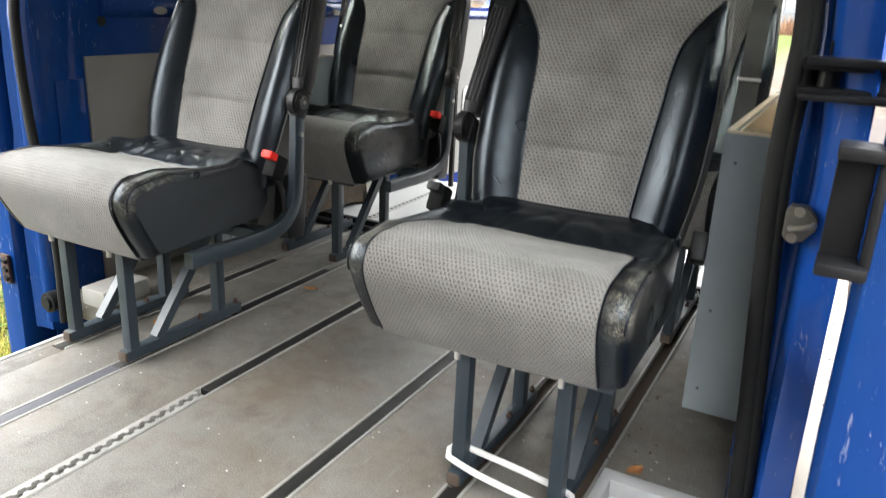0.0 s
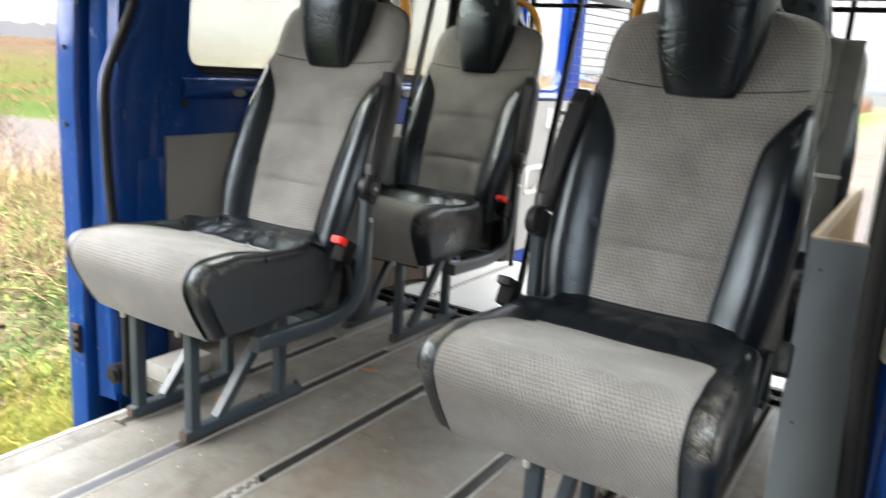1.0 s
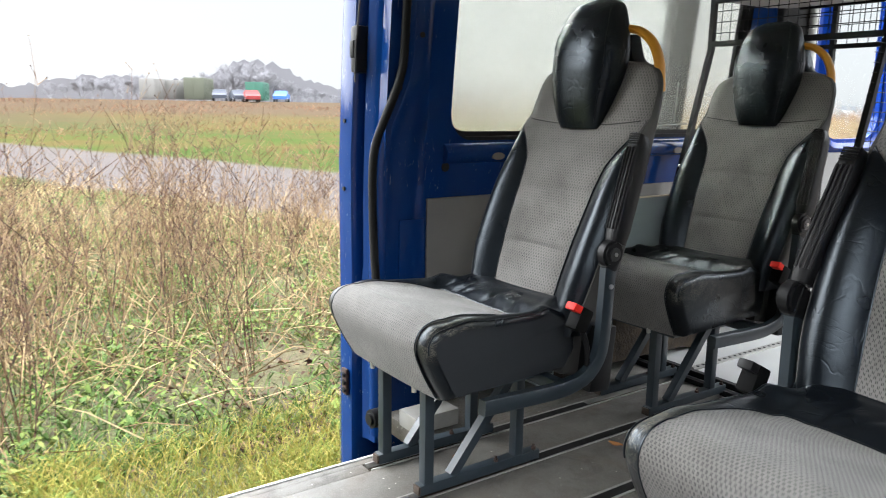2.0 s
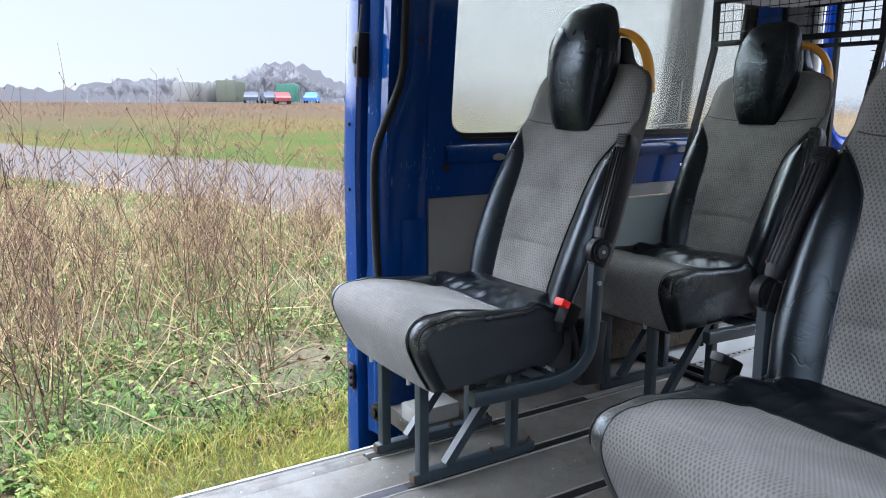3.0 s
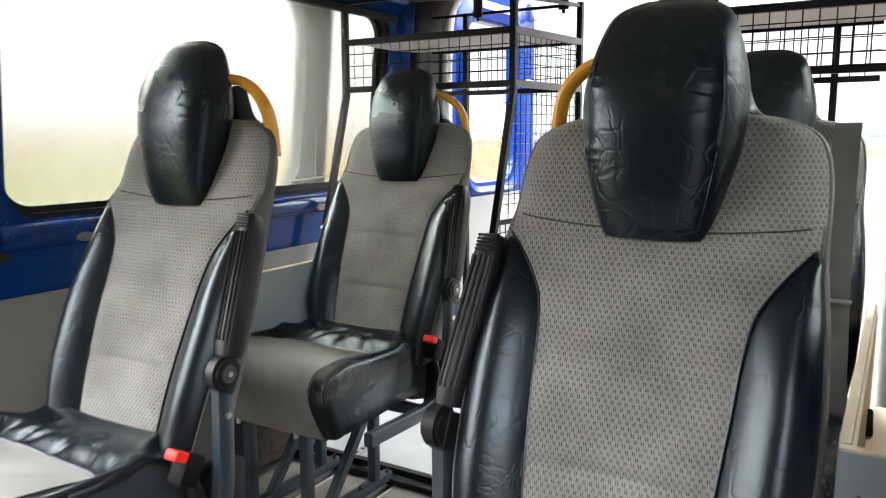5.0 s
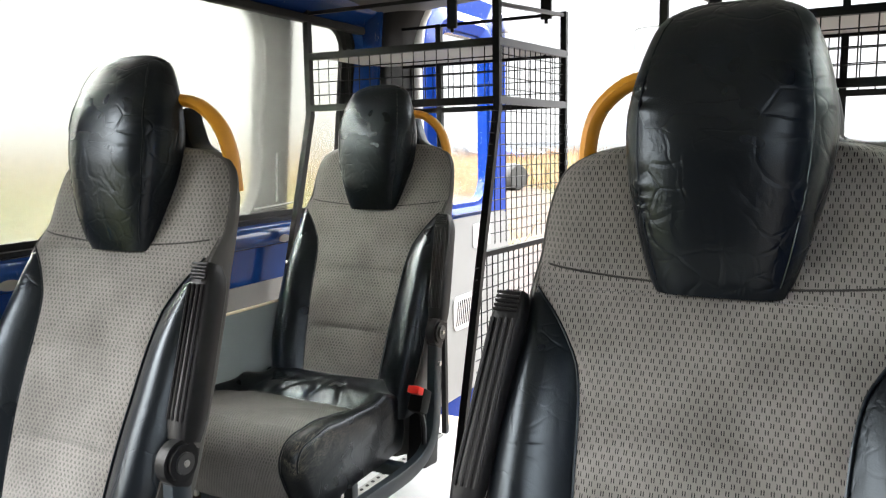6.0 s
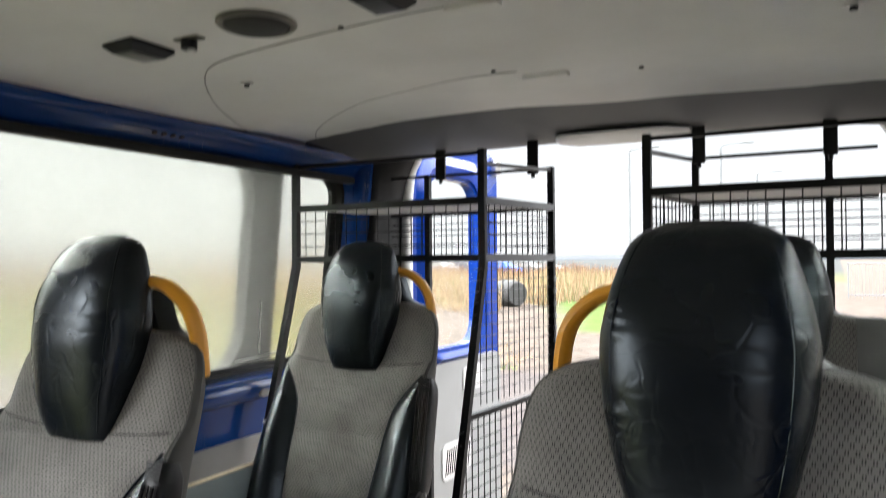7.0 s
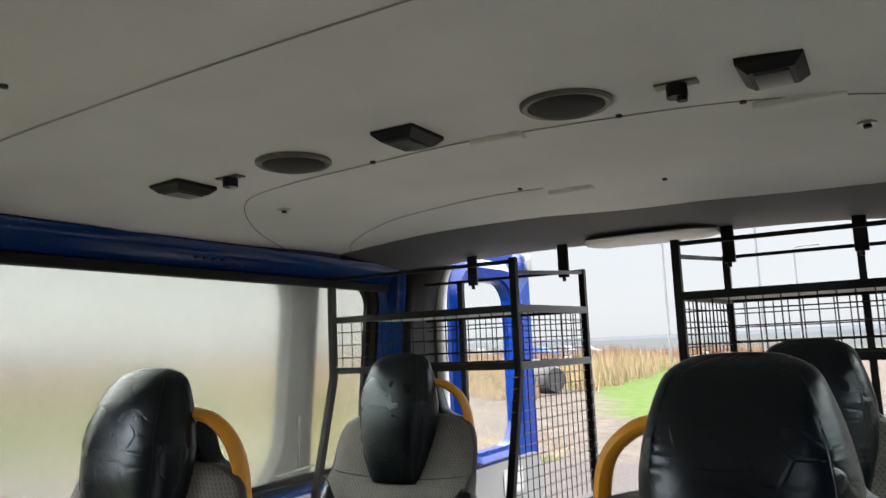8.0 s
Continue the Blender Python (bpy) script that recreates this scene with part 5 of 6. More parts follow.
# ---- ceiling fittings ----
for x in (-1.178, -0.668, -0.135):
    y = 1.985
    root = thing("courtesy_lamp", (x, y, ceiling_z(x, y)), "dark wedge-shaped lamp on the headliner, switched off", "ceiling lamp", "ceiling lamps")
    bm = bmesh.new()
    lo, mi, hi = ([(sx * a, sy * b, z) for sx, sy in ((-1, -1), (1, -1), (1, 1), (-1, 1))] for a, b, z in ((0.038, 0.048, 0.002), (0.038, 0.048, -0.006), (0.026, 0.036, -0.017)))
    loft(bm, [lo, mi, hi])
    part("housing", bm, PLASTIC, root)
    bm = box(bmesh.new(), (0, 0.0, -0.018), (0.040, 0.060, 0.003), 0.001)
    part("lens", bm, LAMPGREY, root, "smoked lens")
for x in (-0.912, -0.407):
    y = 1.995
    root = thing("ceiling_speaker", (x, y, ceiling_z(x, y)), "round grey loudspeaker grille let into the headliner", "speaker", "ceiling speakers")
    bm = bmesh.new()
    n = 40
    rings = [[(r * math.cos(2 * math.pi * i / n), r * math.sin(2 * math.pi * i / n), z) for i in range(n)] for r, z in ((0.066, 0.002), (0.066, -0.004), (0.062, -0.007), (0.055, -0.006), (0.053, 0.0))]
    loft(bm, rings, caps=False)
    part("rim", bm, TARNISH, root, "thin dull metal rim")
    bm = bmesh.new()
    rings = [[(r * math.cos(2 * math.pi * i / n), r * math.sin(2 * math.pi * i / n), z) for i in range(n)] for r, z in ((0.054, -0.002), (0.050, -0.008), (0.04, -0.013), (0.02, -0.016), (0.004, -0.017))]
    loft(bm, rings)
    part("grille", bm, MESHGREY, root)
for x in (-1.068, -0.254):
    y = 1.998
    root = thing("power_socket", (x, y, ceiling_z(x, y)), "small black socket on a metal plate in the headliner", "socket", "ceiling sockets")
    bm = box(bmesh.new(), (0, 0, -0.002), (0.056, 0.022, 0.003), 0.001)
    part("plate", bm, TARNISH, root)
    bm = disc(bmesh.new(), (0, 0, -0.011), 0.014, 0.018, "z", 16)
    part("body", bm, PLASTIC, root)
    bm = disc(bmesh.new(), (0.006, 0.0, -0.022), 0.007, 0.008, "z", 10)
    part("plug", bm, PLASTIC if x > -0.5 else STEEL, root)
for x, y in ((-1.195, 2.284), (-0.041, 2.314)):
    root = thing("fixing_cup", (x, y, ceiling_z(x, y)), "small chrome cup on the headliner", "fixing", "fixing cups")
    bm = disc(bmesh.new(), (0, 0, -0.002), 0.014, 0.004, "z", 18)
    part("flange", bm, STEEL, root)
    bm = disc(bmesh.new(), (0, 0, -0.006), 0.006, 0.006, "z", 12)
    part("stud", bm, PLASTIC, root)
for x, y in ((-0.93, 1.50), (-0.80, 2.075), (-0.36, 2.09), (-0.70, 2.48), (-0.42, 2.60), (-0.55, 2.10), (-0.19, 2.12)):
    bm = disc(bmesh.new(), (x, y, ceiling_z(x, y) - 0.002), 0.005, 0.004, "z", 10)
    part("button", bm, DARKTRIM, ceiling)


# ---- doors ----
def sliding_door(side):
    """A sliding side door pushed back along the outside of the body."""
    px = (lambda x: x) if side < 0 else mirror_x
    label = "blue sliding door pushed open along the van's side"
    root = tagged(new("sliding_door"), label, "door", "sliding doors")
    x0, lip = (-1.735, 0.040) if side < 0 else (-1.795, 0.122)
    y0, y1 = (1.465, 2.98) if side < 0 else (1.10, 2.70)

    def bend(z):
        return 0.10 * max(0.0, z - 0.78) - 0.02 * max(0.0, 0.35 - z)

    bm = bmesh.new()
    panel_with_hole(bm, (y0, y1, -0.32, 1.56), rounded_rect(y0 + 0.20, y1 - 0.13, 0.76, 1.51, 0.19), lambda y, z, d: (px(x0 + bend(z) - d), y, z), 0.045)
    part("door_panel", bm, BLUE, root)
    if side < 0:
        # black lining added on the inner face to darken the band round the glass
        bm = bmesh.new()
        panel_with_hole(bm, (y0 + 0.12, y1 - 0.006, 0.70, 1.55), rounded_rect(y0 + 0.207, y1 - 0.137, 0.767, 1.503, 0.185), lambda y, z, d: (px(x0 + bend(z) + 0.006 - d), y, z), 0.049)
        part("inner_seal", bm, RUBBER, root, "added black lining that darkens the door edge")
    bm = bmesh.new()
    pts = rounded_rect(y0 + 0.185, y1 - 0.115, 0.745, 1.525, 0.18)
    loft(bm, [[(px(x0 + bend(z) - d), y, z) for y, z in pts] for d in (0.046, 0.050)])
    pane = part("door_glass", bm, CLEAR, root, "clear door glass")
    pane.visible_shadow = False
    # folded front edge with latch
    bm = bmesh.new()
    rings = []
    for z in (-0.32, 0.0, 0.4, 0.75, 1.0, 1.25, 1.46):
        o = bend(z)
        rings.append([(px(x0 + o + dx), y0 + dy, z) for dx, dy in ((lip - 0.002, 0.050), (lip, 0.010), (lip - 0.010, -0.004), (-0.03, -0.010), (-0.046, -0.004), (-0.052, 0.02), (-0.052, 0.05))])
    loft(bm, rings)
    part("front_edge", bm, BLUE, root)
    for z in (0.30, 0.66, 0.86):
        bm = disc(bmesh.new(), (px(x0 + bend(z) - 0.005), y0 - 0.009, z), 0.006, 0.006, "y", 12)
        part("plug", bm, RUBBER, root)
    return root


door_left = sliding_door(-1)
bm = box(bmesh.new(), (-1.738, 1.452, 0.055), (0.034, 0.010, 0.085), 0.004)
lt = part("latch", bm, RUSTY, door_left, "dirty steel latch in the door edge")
for z in (0.03, 0.055, 0.08):
    part("latch_claw", box(bmesh.new(), (-1.733, 1.446, z), (0.018, 0.012, 0.012), 0.003, (0, 20, 0)), PLASTIC, lt)
bm = box(bmesh.new(), (-1.665, 1.475, 1.06), (0.035, 0.05, 0.13), 0.010)
box(bm, (-1.660, 1.455, 1.06), (0.022, 0.03, 0.05), 0.008)
part("roller_arm", bm, PLASTIC, door_left, "black roller arm at the door edge")
bm = tube(bmesh.new(), smooth_line([(-1.64, 1.46, 1.20), (-1.642, 1.452, 1.12), (-1.645, 1.447, 1.06), (-1.655, 1.45, 0.97)], 10), 0.003, 6)
part("cable", bm, HEADTRIM, door_left, "pale cable at the door edge")

door_right = sliding_door(1)
bm = bmesh.new()
for (cx, cy, cz), sz in (((0.268, 1.100, 0.706), (0.048, 0.05, 0.014)), ((0.268, 1.100, 0.588), (0.048, 0.05, 0.014)), ((0.288, 1.112, 0.647), (0.010, 0.05, 0.12)), ((0.268, 1.122, 0.647), (0.046, 0.008, 0.115))):
    box(bm, (cx + 0.012, cy, cz), sz, 0.004)
part("latch_housing", bm, PLASTIC, door_right, "dark recessed latch housing")
# roller carriage in the body side behind the right pillar
bm = box(bmesh.new(), (0.255, 1.455, 0.767), (0.13, 0.07, 0.016), 0.005)
box(bm, (0.255, 1.455, 0.730), (0.135, 0.07, 0.014), 0.005)
box(bm, (0.258, 1.49, 0.749), (0.11, 0.05, 0.030), 0.004)
box(bm, (0.252, 1.41, 0.772), (0.11, 0.04, 0.012), 0.005)
box(bm, (0.252, 1.41, 0.726), (0.12, 0.04, 0.010), 0.005)
disc(bm, (0.225, 1.44, 0.748), 0.014, 0.026, "z", 16)
disc(bm, (0.285, 1.44, 0.748), 0.014, 0.026, "z", 16)
box(bm, (0.24, 1.47, 0.788), (0.045, 0.03, 0.022), 0.006)
tagged(solid("roller_track", bm, PLASTIC, "black roller carriage of the sliding door", "door track"))


def rear_door():
    root = tagged(new("rear_door"), "bright blue rear door swung open, with white inner lining", "door")
    ang = radians(1.5)

    def at(y, z, d):
        return (-1.455 + (y - 3.42) * math.sin(ang) - d, y, z)

    bm = bmesh.new()
    o, i_ = rounded_rect(3.42, 4.185, -0.10, 1.63, 0.14), rounded_rect(3.545, 3.98, 0.79, 1.46, 0.11)
    loft(bm, [[at(y, z, d) for y, z in q] for q, d in ((o, 0.006), (o, 0.039), ([(a + (0.006 if a < 3.8 else -0.006), b + (0.006 if b < 1 else -0.006)) for a, b in o], 0.045), (i_, 0.045), (i_, 0.0), ([(a + (0.006 if a < 3.8 else -0.006), b + (0.006 if b < 1 else -0.006)) for a, b in o], 0.0), (o, 0.006))], caps=False)
    bmesh.ops.remove_doubles(bm, verts=bm.verts[:], dist=0.0005)
    part("door_frame", bm, DOORBLUE, root)
    # raised pressing round the glass
    bm = bmesh.new()
    o, i_ = rounded_rect(3.475, 4.08, 0.73, 1.55, 0.16), rounded_rect(3.535, 3.992, 0.775, 1.472, 0.12)
    loft(bm, [[at(y, z, 0.0) for y, z in o], [at(y, z, -0.022) for y, z in [((a[0] + b[0]) / 2, (a[1] + b[1]) / 2) for a, b in zip(o, i_)]], [at(y, z, -0.010) for y, z in i_], [at(y, z, 0.01) for y, z in i_]], caps=False)
    part("window_surround", bm, DOORBLUE, root)
    bm = bmesh.new()
    pts = rounded_rect(3.535, 3.992, 0.775, 1.472, 0.12)
    loft(bm, [[at(y, z, d) for y, z in pts] for d in (0.020, 0.024)])
    pane = part("door_glass", bm, CLEAR, root)
    pane.visible_shadow = False
    bm = bmesh.new()
    pts = rounded_rect(3.475, 4.165, 0.0, 0.735, 0.06)
    loft(bm, [[at(y, z, -d) for y, z in pts] for d in (0.001, 0.012, 0.016)])
    LINING = surface("grey-white door lining plastic", (0.15, 0.149, 0.146), (0.19, 0.188, 0.184), 5, (0.45, 0.6), 0, 240, 0.12)
    card = part("door_lining", bm, LINING, root, "white plastic door lining")
    for y in (3.80, 3.90):
        bm = bmesh.new()
        loft(bm, [[at(a, z, -d) for a, z in rounded_rect(y, y + 0.07, 0.60, 0.70, 0.015)] for d in (0.016, 0.021)], caps=True)
        part("pocket", bm, SHELF, card)
    bm = bmesh.new()
    loft(bm, [[at(a, z, -d) for a, z in rounded_rect(3.62, 3.86, 0.28, 0.42, 0.03)] for d in (0.016, 0.022)])
    part("speaker_grille", bm, SHELF, card)
    for k in range(12):
        a = 3.64 + 0.017 * k
        bm = tube(bmesh.new(), [at(a, 0.30, -0.023), at(a + 0.02, 0.40, -0.023)], 0.002, 5)
        part("net_cord", bm, BLACKSTEEL, card)
    bm = box(bmesh.new(), at(4.15, 1.56, -0.01), (0.03, 0.05, 0.08), 0.006)
    part("door_lock", bm, STEEL, root)
    return root


rear_door()


# ---- outdoors ----
GROUND = -0.56


def ground_material():
    m = Nodes("rough ground: grass, gravel and mud")
    o = m.coord()
    sep = m.put("SeparateXYZ", {0: o})
    x, y = sep.outputs[0], sep.outputs[1]
    n1, n2, n3 = m.noise(o, 0.35, 5, 0.65), m.noise(o, 2.2, 5, 0.7), m.noise(o, 24, 4, 0.7)
    n4 = m.noise(o, 0.05, 4, 0.6)
    grass = m.mix(m.ramp(n2, 0.35, 0.65), (0.070, 0.105, 0.030), (0.125, 0.115, 0.065))
    grass = m.mix(m.ramp(n1, 0.50, 0.70), grass, (0.13, 0.105, 0.072))
    grass = m.mix(m.math("MULTIPLY", m.ramp(n3, 0.40, 0.62), 0.8), grass, (0.075, 0.061, 0.046))
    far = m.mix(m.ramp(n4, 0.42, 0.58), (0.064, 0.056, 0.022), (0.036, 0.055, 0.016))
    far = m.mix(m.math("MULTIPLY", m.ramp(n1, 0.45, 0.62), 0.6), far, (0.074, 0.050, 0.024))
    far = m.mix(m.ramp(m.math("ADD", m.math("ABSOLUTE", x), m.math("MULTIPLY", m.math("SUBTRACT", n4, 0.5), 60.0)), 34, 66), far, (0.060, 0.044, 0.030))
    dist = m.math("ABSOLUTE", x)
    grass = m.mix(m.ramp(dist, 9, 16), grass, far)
    gravel = m.mix(m.ramp(n3, 0.3, 0.7), (0.110, 0.092, 0.078), (0.056, 0.046, 0.040))
    gravel = m.mix(m.ramp(n2, 0.4, 0.7), gravel, (0.122, 0.103, 0.088))
    wob = m.math("MULTIPLY", m.math("SUBTRACT", n1, 0.5), 2.0)
    # gravel behind the van and a track running past on the left
    behind = m.math("MULTIPLY", m.ramp(m.math("ADD", y, wob), 3.2, 3.8), m.ramp(y, 64.0, 58.0))
    behind = m.math("MULTIPLY", behind, m.ramp(m.math("ADD", m.math("ADD", x, m.math("MULTIPLY", y, 0.45)), wob), -3.9, -2.7))
    road = m.math("MULTIPLY", m.ramp(m.math("ADD", x, m.math("MULTIPLY", wob, 0.5)), -3.6, -3.0), m.math("MULTIPLY", m.ramp(y, 3.2, 3.8), m.ramp(y, 44, 41)))
    behind = m.math("MAXIMUM", behind, road)
    right = m.ramp(m.math("ADD", x, m.math("MULTIPLY", wob, 0.3)), 0.2, 0.7)
    d = m.math("ADD", m.math("MULTIPLY", x, -0.33), m.math("MULTIPLY", y, 0.94))
    track = m.math("MULTIPLY", m.ramp(m.math("ADD", d, m.math("MULTIPLY", wob, 0.5)), 6.9, 7.4), m.ramp(m.math("ADD", d, m.math("MULTIPLY", wob, 0.5)), 12.7, 12.2))
    gravel = m.mix(track, gravel, m.mix(m.ramp(n3, 0.3, 0.7), (0.098, 0.086, 0.082), (0.066, 0.058, 0.055)))
    lawn = m.math("MULTIPLY", m.ramp(m.math("ADD", m.math("ADD", y, m.math("MULTIPLY", x, 2.4)), m.math("MULTIPLY", wob, 2.5)), 3.0, 6.5), m.ramp(m.math("ADD", y, wob), 63, 58))
    lawn = m.math("MULTIPLY", lawn, m.math("MULTIPLY", m.ramp(m.math("ADD", y, wob), 17.5, 19.0), m.ramp(x, -1.5, -3.0)))
    lawn = m.math("MULTIPLY", lawn, m.ramp(dist, 44, 34))
    f = m.math("MULTIPLY", m.math("MAXIMUM", m.math("MAXIMUM", behind, right), track), m.math("SUBTRACT", 1.0, lawn))
    grass = m.mix(lawn, grass, m.mix(m.ramp(n2, 0.3, 0.7), (0.056, 0.085, 0.026), (0.085, 0.105, 0.04)))
    # distant ground fades to grey, the mist mixed into its colour
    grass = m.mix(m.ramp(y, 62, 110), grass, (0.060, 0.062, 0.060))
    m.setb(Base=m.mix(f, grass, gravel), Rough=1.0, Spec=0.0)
    m.bump(m.math("ADD", n3, n2), 0.8, 0.05)
    return m.mat


bm = bmesh.new()
steps = [-3000, -1200, -500, -250, -140, -90, -60, -40, -28, -20, -14, -10, -7.5, -5.5, -4, -3, -2, -1, 0, 1, 2, 3, 4, 6, 8, 11, 15, 20, 28, 40, 60, 90, 140, 250, 500, 1200, 3000]

def ground_z(x, y):
    """The field climbs a little towards its far edge."""
    z = GROUND + 1.7 * smoothstep((-x - 30) / 75)
    return z + (0.05 * noise.noise((x * 0.6, y * 0.6, 0)) if abs(x) < 40 and abs(y) < 40 else 0)


gv = [[bm.verts.new((x, y, ground_z(x, y))) for y in steps] for x in steps]
for i in range(len(steps) - 1):
    for j in range(len(steps) - 1):
        bm.faces.new((gv[i][j], gv[i + 1][j], gv[i + 1][j + 1], gv[i][j + 1]))
solid("ground", bm, ground_material(), "rough ground of grass, mud and pale gravel", "ground", "structure")


def blade_material(name, tones):
    m = Nodes(name)
    r = m.put("NewGeometry").outputs["Random Per Island"]
    c = tones[0]
    for i, t in enumerate(tones[1:]):
        c = m.mix(m.math("GREATER_THAN", r, (i + 1) / len(tones)), c, t)
    m.setb(Base=c, Rough=0.8, Spec=0.1)
    return m.mat


STRAW = blade_material("dead straw", [(0.25, 0.175, 0.09), (0.35, 0.265, 0.15), (0.18, 0.12, 0.065), (0.28, 0.20, 0.11), (0.13, 0.088, 0.052)])
STALK = blade_material("dead weed stalks", [(0.070, 0.040, 0.029), (0.11, 0.066, 0.040), (0.19, 0.130, 0.075), (0.048, 0.032, 0.026), (0.15, 0.10, 0.058)])
GREEN = blade_material("green weeds", [(0.080, 0.140, 0.038), (0.115, 0.175, 0.046), (0.055, 0.102, 0.030), (0.165, 0.185, 0.058), (0.095, 0.13, 0.058)])
WEEDGREEN = blade_material("pale green weed leaves", [(0.095, 0.140, 0.034), (0.135, 0.175, 0.045), (0.068, 0.110, 0.030), (0.165, 0.180, 0.055), (0.10, 0.125, 0.048)])
YGRASS = blade_material("yellow-green grass", [(0.30, 0.265, 0.06), (0.21, 0.24, 0.05), (0.37, 0.295, 0.09), (0.16, 0.20, 0.045)])
SCRUB = blade_material("rusty scrub", [(0.13, 0.060, 0.036), (0.155, 0.085, 0.048), (0.085, 0.045, 0.033), (0.17, 0.108, 0.060)])
TALLGRASS = blade_material("tall golden dead grass", [(0.20, 0.140, 0.078), (0.25, 0.185, 0.108), (0.15, 0.092, 0.055), (0.27, 0.205, 0.125), (0.12, 0.115, 0.055)])
# twigs kept pale grey: the far mist is put into their colour
TWIG = blade_material("mist-grey bare twigs", [(0.205, 0.200, 0.212), (0.220, 0.215, 0.226), (0.190, 0.186, 0.198)])


def blades(rows):
    """Thin folded blades; rows of (base, tip, bend, width)."""
    verts, faces = [], []
    for base, tip, bend, w in rows:
        base, tip, bend = Vector(base), Vector(tip), Vector(bend)
        d = tip - base
        s = d.cross(Vector((random.uniform(-1, 1), random.uniform(-1, 1), 0.3))).normalized() * w
        k = len(verts)
        m1 = base + d * 0.5 + bend
        verts += [base - s, base + s, m1 - s * 0.8, m1 + s * 0.8, tip]
        faces += [(k, k + 1, k + 3, k + 2), (k + 2, k + 3, k + 4)]
    return verts, faces


def stuff(name, verts, faces, mat, label, category):
    me = bpy.data.meshes.new(name)
    me.from_pydata([tuple(v) for v in verts], [], faces)
    me.materials.append(mat)
    return tagged(new(name, me), label, category, "", "stuff")


def field_spots(n, x0, x1, y0, y1, r, bias=1.6):
    out = []
    while len(out) < n:
        x = x0 + (x1 - x0) * r.random() ** bias
        y = y0 + (y1 - y0) * r.random()
        d = -0.33 * x + 0.94 * y
        if 7.0 < d < 12.6 or (y > 3.6 and x > -4.5):
            continue
        out.append((x, y))
    return out


def patch(x, y, f, seed):
    """Uneven growth: a value between 0 and 1 that drifts over the field."""
    return min(1.0, max(0.0, 0.5 + 1.4 * noise.noise((x * f, y * f, seed))))


r1 = random.Random(11)
rows = []
for x, y in field_spots(30000, -2.7, -13, -1.5, 12, r1):
    if r1.random() > 0.25 + patch(x, y, 0.9, 1.0):
        continue
    h = 0.03 + 0.09 * r1.random()
    a = r1.random() * 6.28
    rows.append(((x, y, GROUND), (x + 0.09 * math.cos(a), y + 0.09 * math.sin(a), GROUND + h), (0, 0, 0.025), 0.0045))
stuff("grass", *blades(rows), GREEN, "short green grass and weeds", "grass")
rows = []
for x, y in field_spots(27000, -1.9, -2.85, 0.6, 4.2, r1, 1.0):
    if r1.random() > 0.3 + patch(x, y, 1.3, 5.0):
        continue
    h = 0.05 + 0.12 * r1.random()
    a, lean = r1.random() * 6.28, 0.04 + 0.12 * r1.random()
    rows.append(((x, y, GROUND), (x + lean * math.cos(a), y + lean * math.sin(a), GROUND + h), (0, 0, 0.04), 0.0015))
stuff("grass", *blades(rows), YGRASS, "soft yellow-green grass beside the van", "grass")
rows = []
for x, y in field_spots(7500, -3.4, -14, -1.5, 13, r1, 1.0):
    if r1.random() > 0.15 + patch(x, y, 0.7, 9.0):
        continue
    h = 0.04 + 0.50 * r1.random() ** 2.2
    a = r1.random() * 6.28
    lean = 0.1 + 0.55 * r1.random()
    rows.append(((x, y, GROUND), (x + lean * math.cos(a), y + lean * math.sin(a), GROUND + h), (0, 0, 0.05 + 0.1 * r1.random()), 0.0022 + 0.0025 * r1.random()))
for x, y in field_spots(520, -2.7, -7, -0.8, 7, r1):
    a = r1.random() * 6.28
    l = 0.12 + 0.45 * r1.random() ** 1.5
    z = GROUND + 0.03 + 0.12 * r1.random()
    rows.append(((x, y, z), (x + l * math.cos(a), y + l * math.sin(a), z + r1.uniform(-0.02, 0.2)), (0, 0, 0.06 * r1.random()), 0.0016 + 0.0026 * r1.random()))
stuff("dead_grass", *blades(rows), STRAW, "tangled dead straw-coloured grass", "grass")

rows = []
for x, y in field_spots(1100, -4.1, -10, -0.8, 9, r1, 1.0):
    if r1.random() > patch(x, y, 0.8, 14.0):
        continue
    h = 0.15 + 0.5 * r1.random() ** 1.7
    a, lean = r1.random() * 6.28, 0.25 * r1.random()
    rows.append(((x, y, GROUND), (x + lean * math.cos(a), y + lean * math.sin(a), GROUND + h), (r1.uniform(-0.03, 0.03), r1.uniform(-0.03, 0.03), 0), 0.0025 + 0.002 * r1.random()))
stuff("dead_stalks", *blades(rows), STALK, "thicket of thin dead brown stalks", "stalks")

# broad-leaved green weeds, in patches, and brown leaf litter
def leaves(n, x0, size, lift, f, seed, base, each):
    verts, faces = [], []
    for x, y in field_spots(n, x0, -9, -0.8, 8, r1):
        if r1.random() > 1.5 * patch(x, y, f, seed) - base:
            continue
        for k in range(each):
            px_, py_ = x + r1.gauss(0, 0.05), y + r1.gauss(0, 0.05)
            a, l = r1.random() * 6.28, size * (0.35 + 1.3 * r1.random() ** 2)
            c, s = math.cos(a), math.sin(a)
            z = GROUND + 0.02 + lift * r1.random()
            tip, side_ = r1.uniform(-0.5, 0.6) * l, r1.uniform(0.18, 0.42)
            b = len(verts)
            for u, v, dz in ((0, 0, 0), (0.45, -side_, 0.25 * l), (1, 0, tip), (0.45, side_, 0.3 * l)):
                verts.append((px_ + l * (u * c - v * s), py_ + l * (u * s + v * c), z + dz))
            faces += [(b, b + 1, b + 2), (b, b + 2, b + 3)]
    return verts, faces


stuff("low_weeds", *leaves(8000, -2.55, 0.036, 0.07, 1.3, 1.0, 0.34, 7), WEEDGREEN, "low broad-leaved green weeds", "weeds")
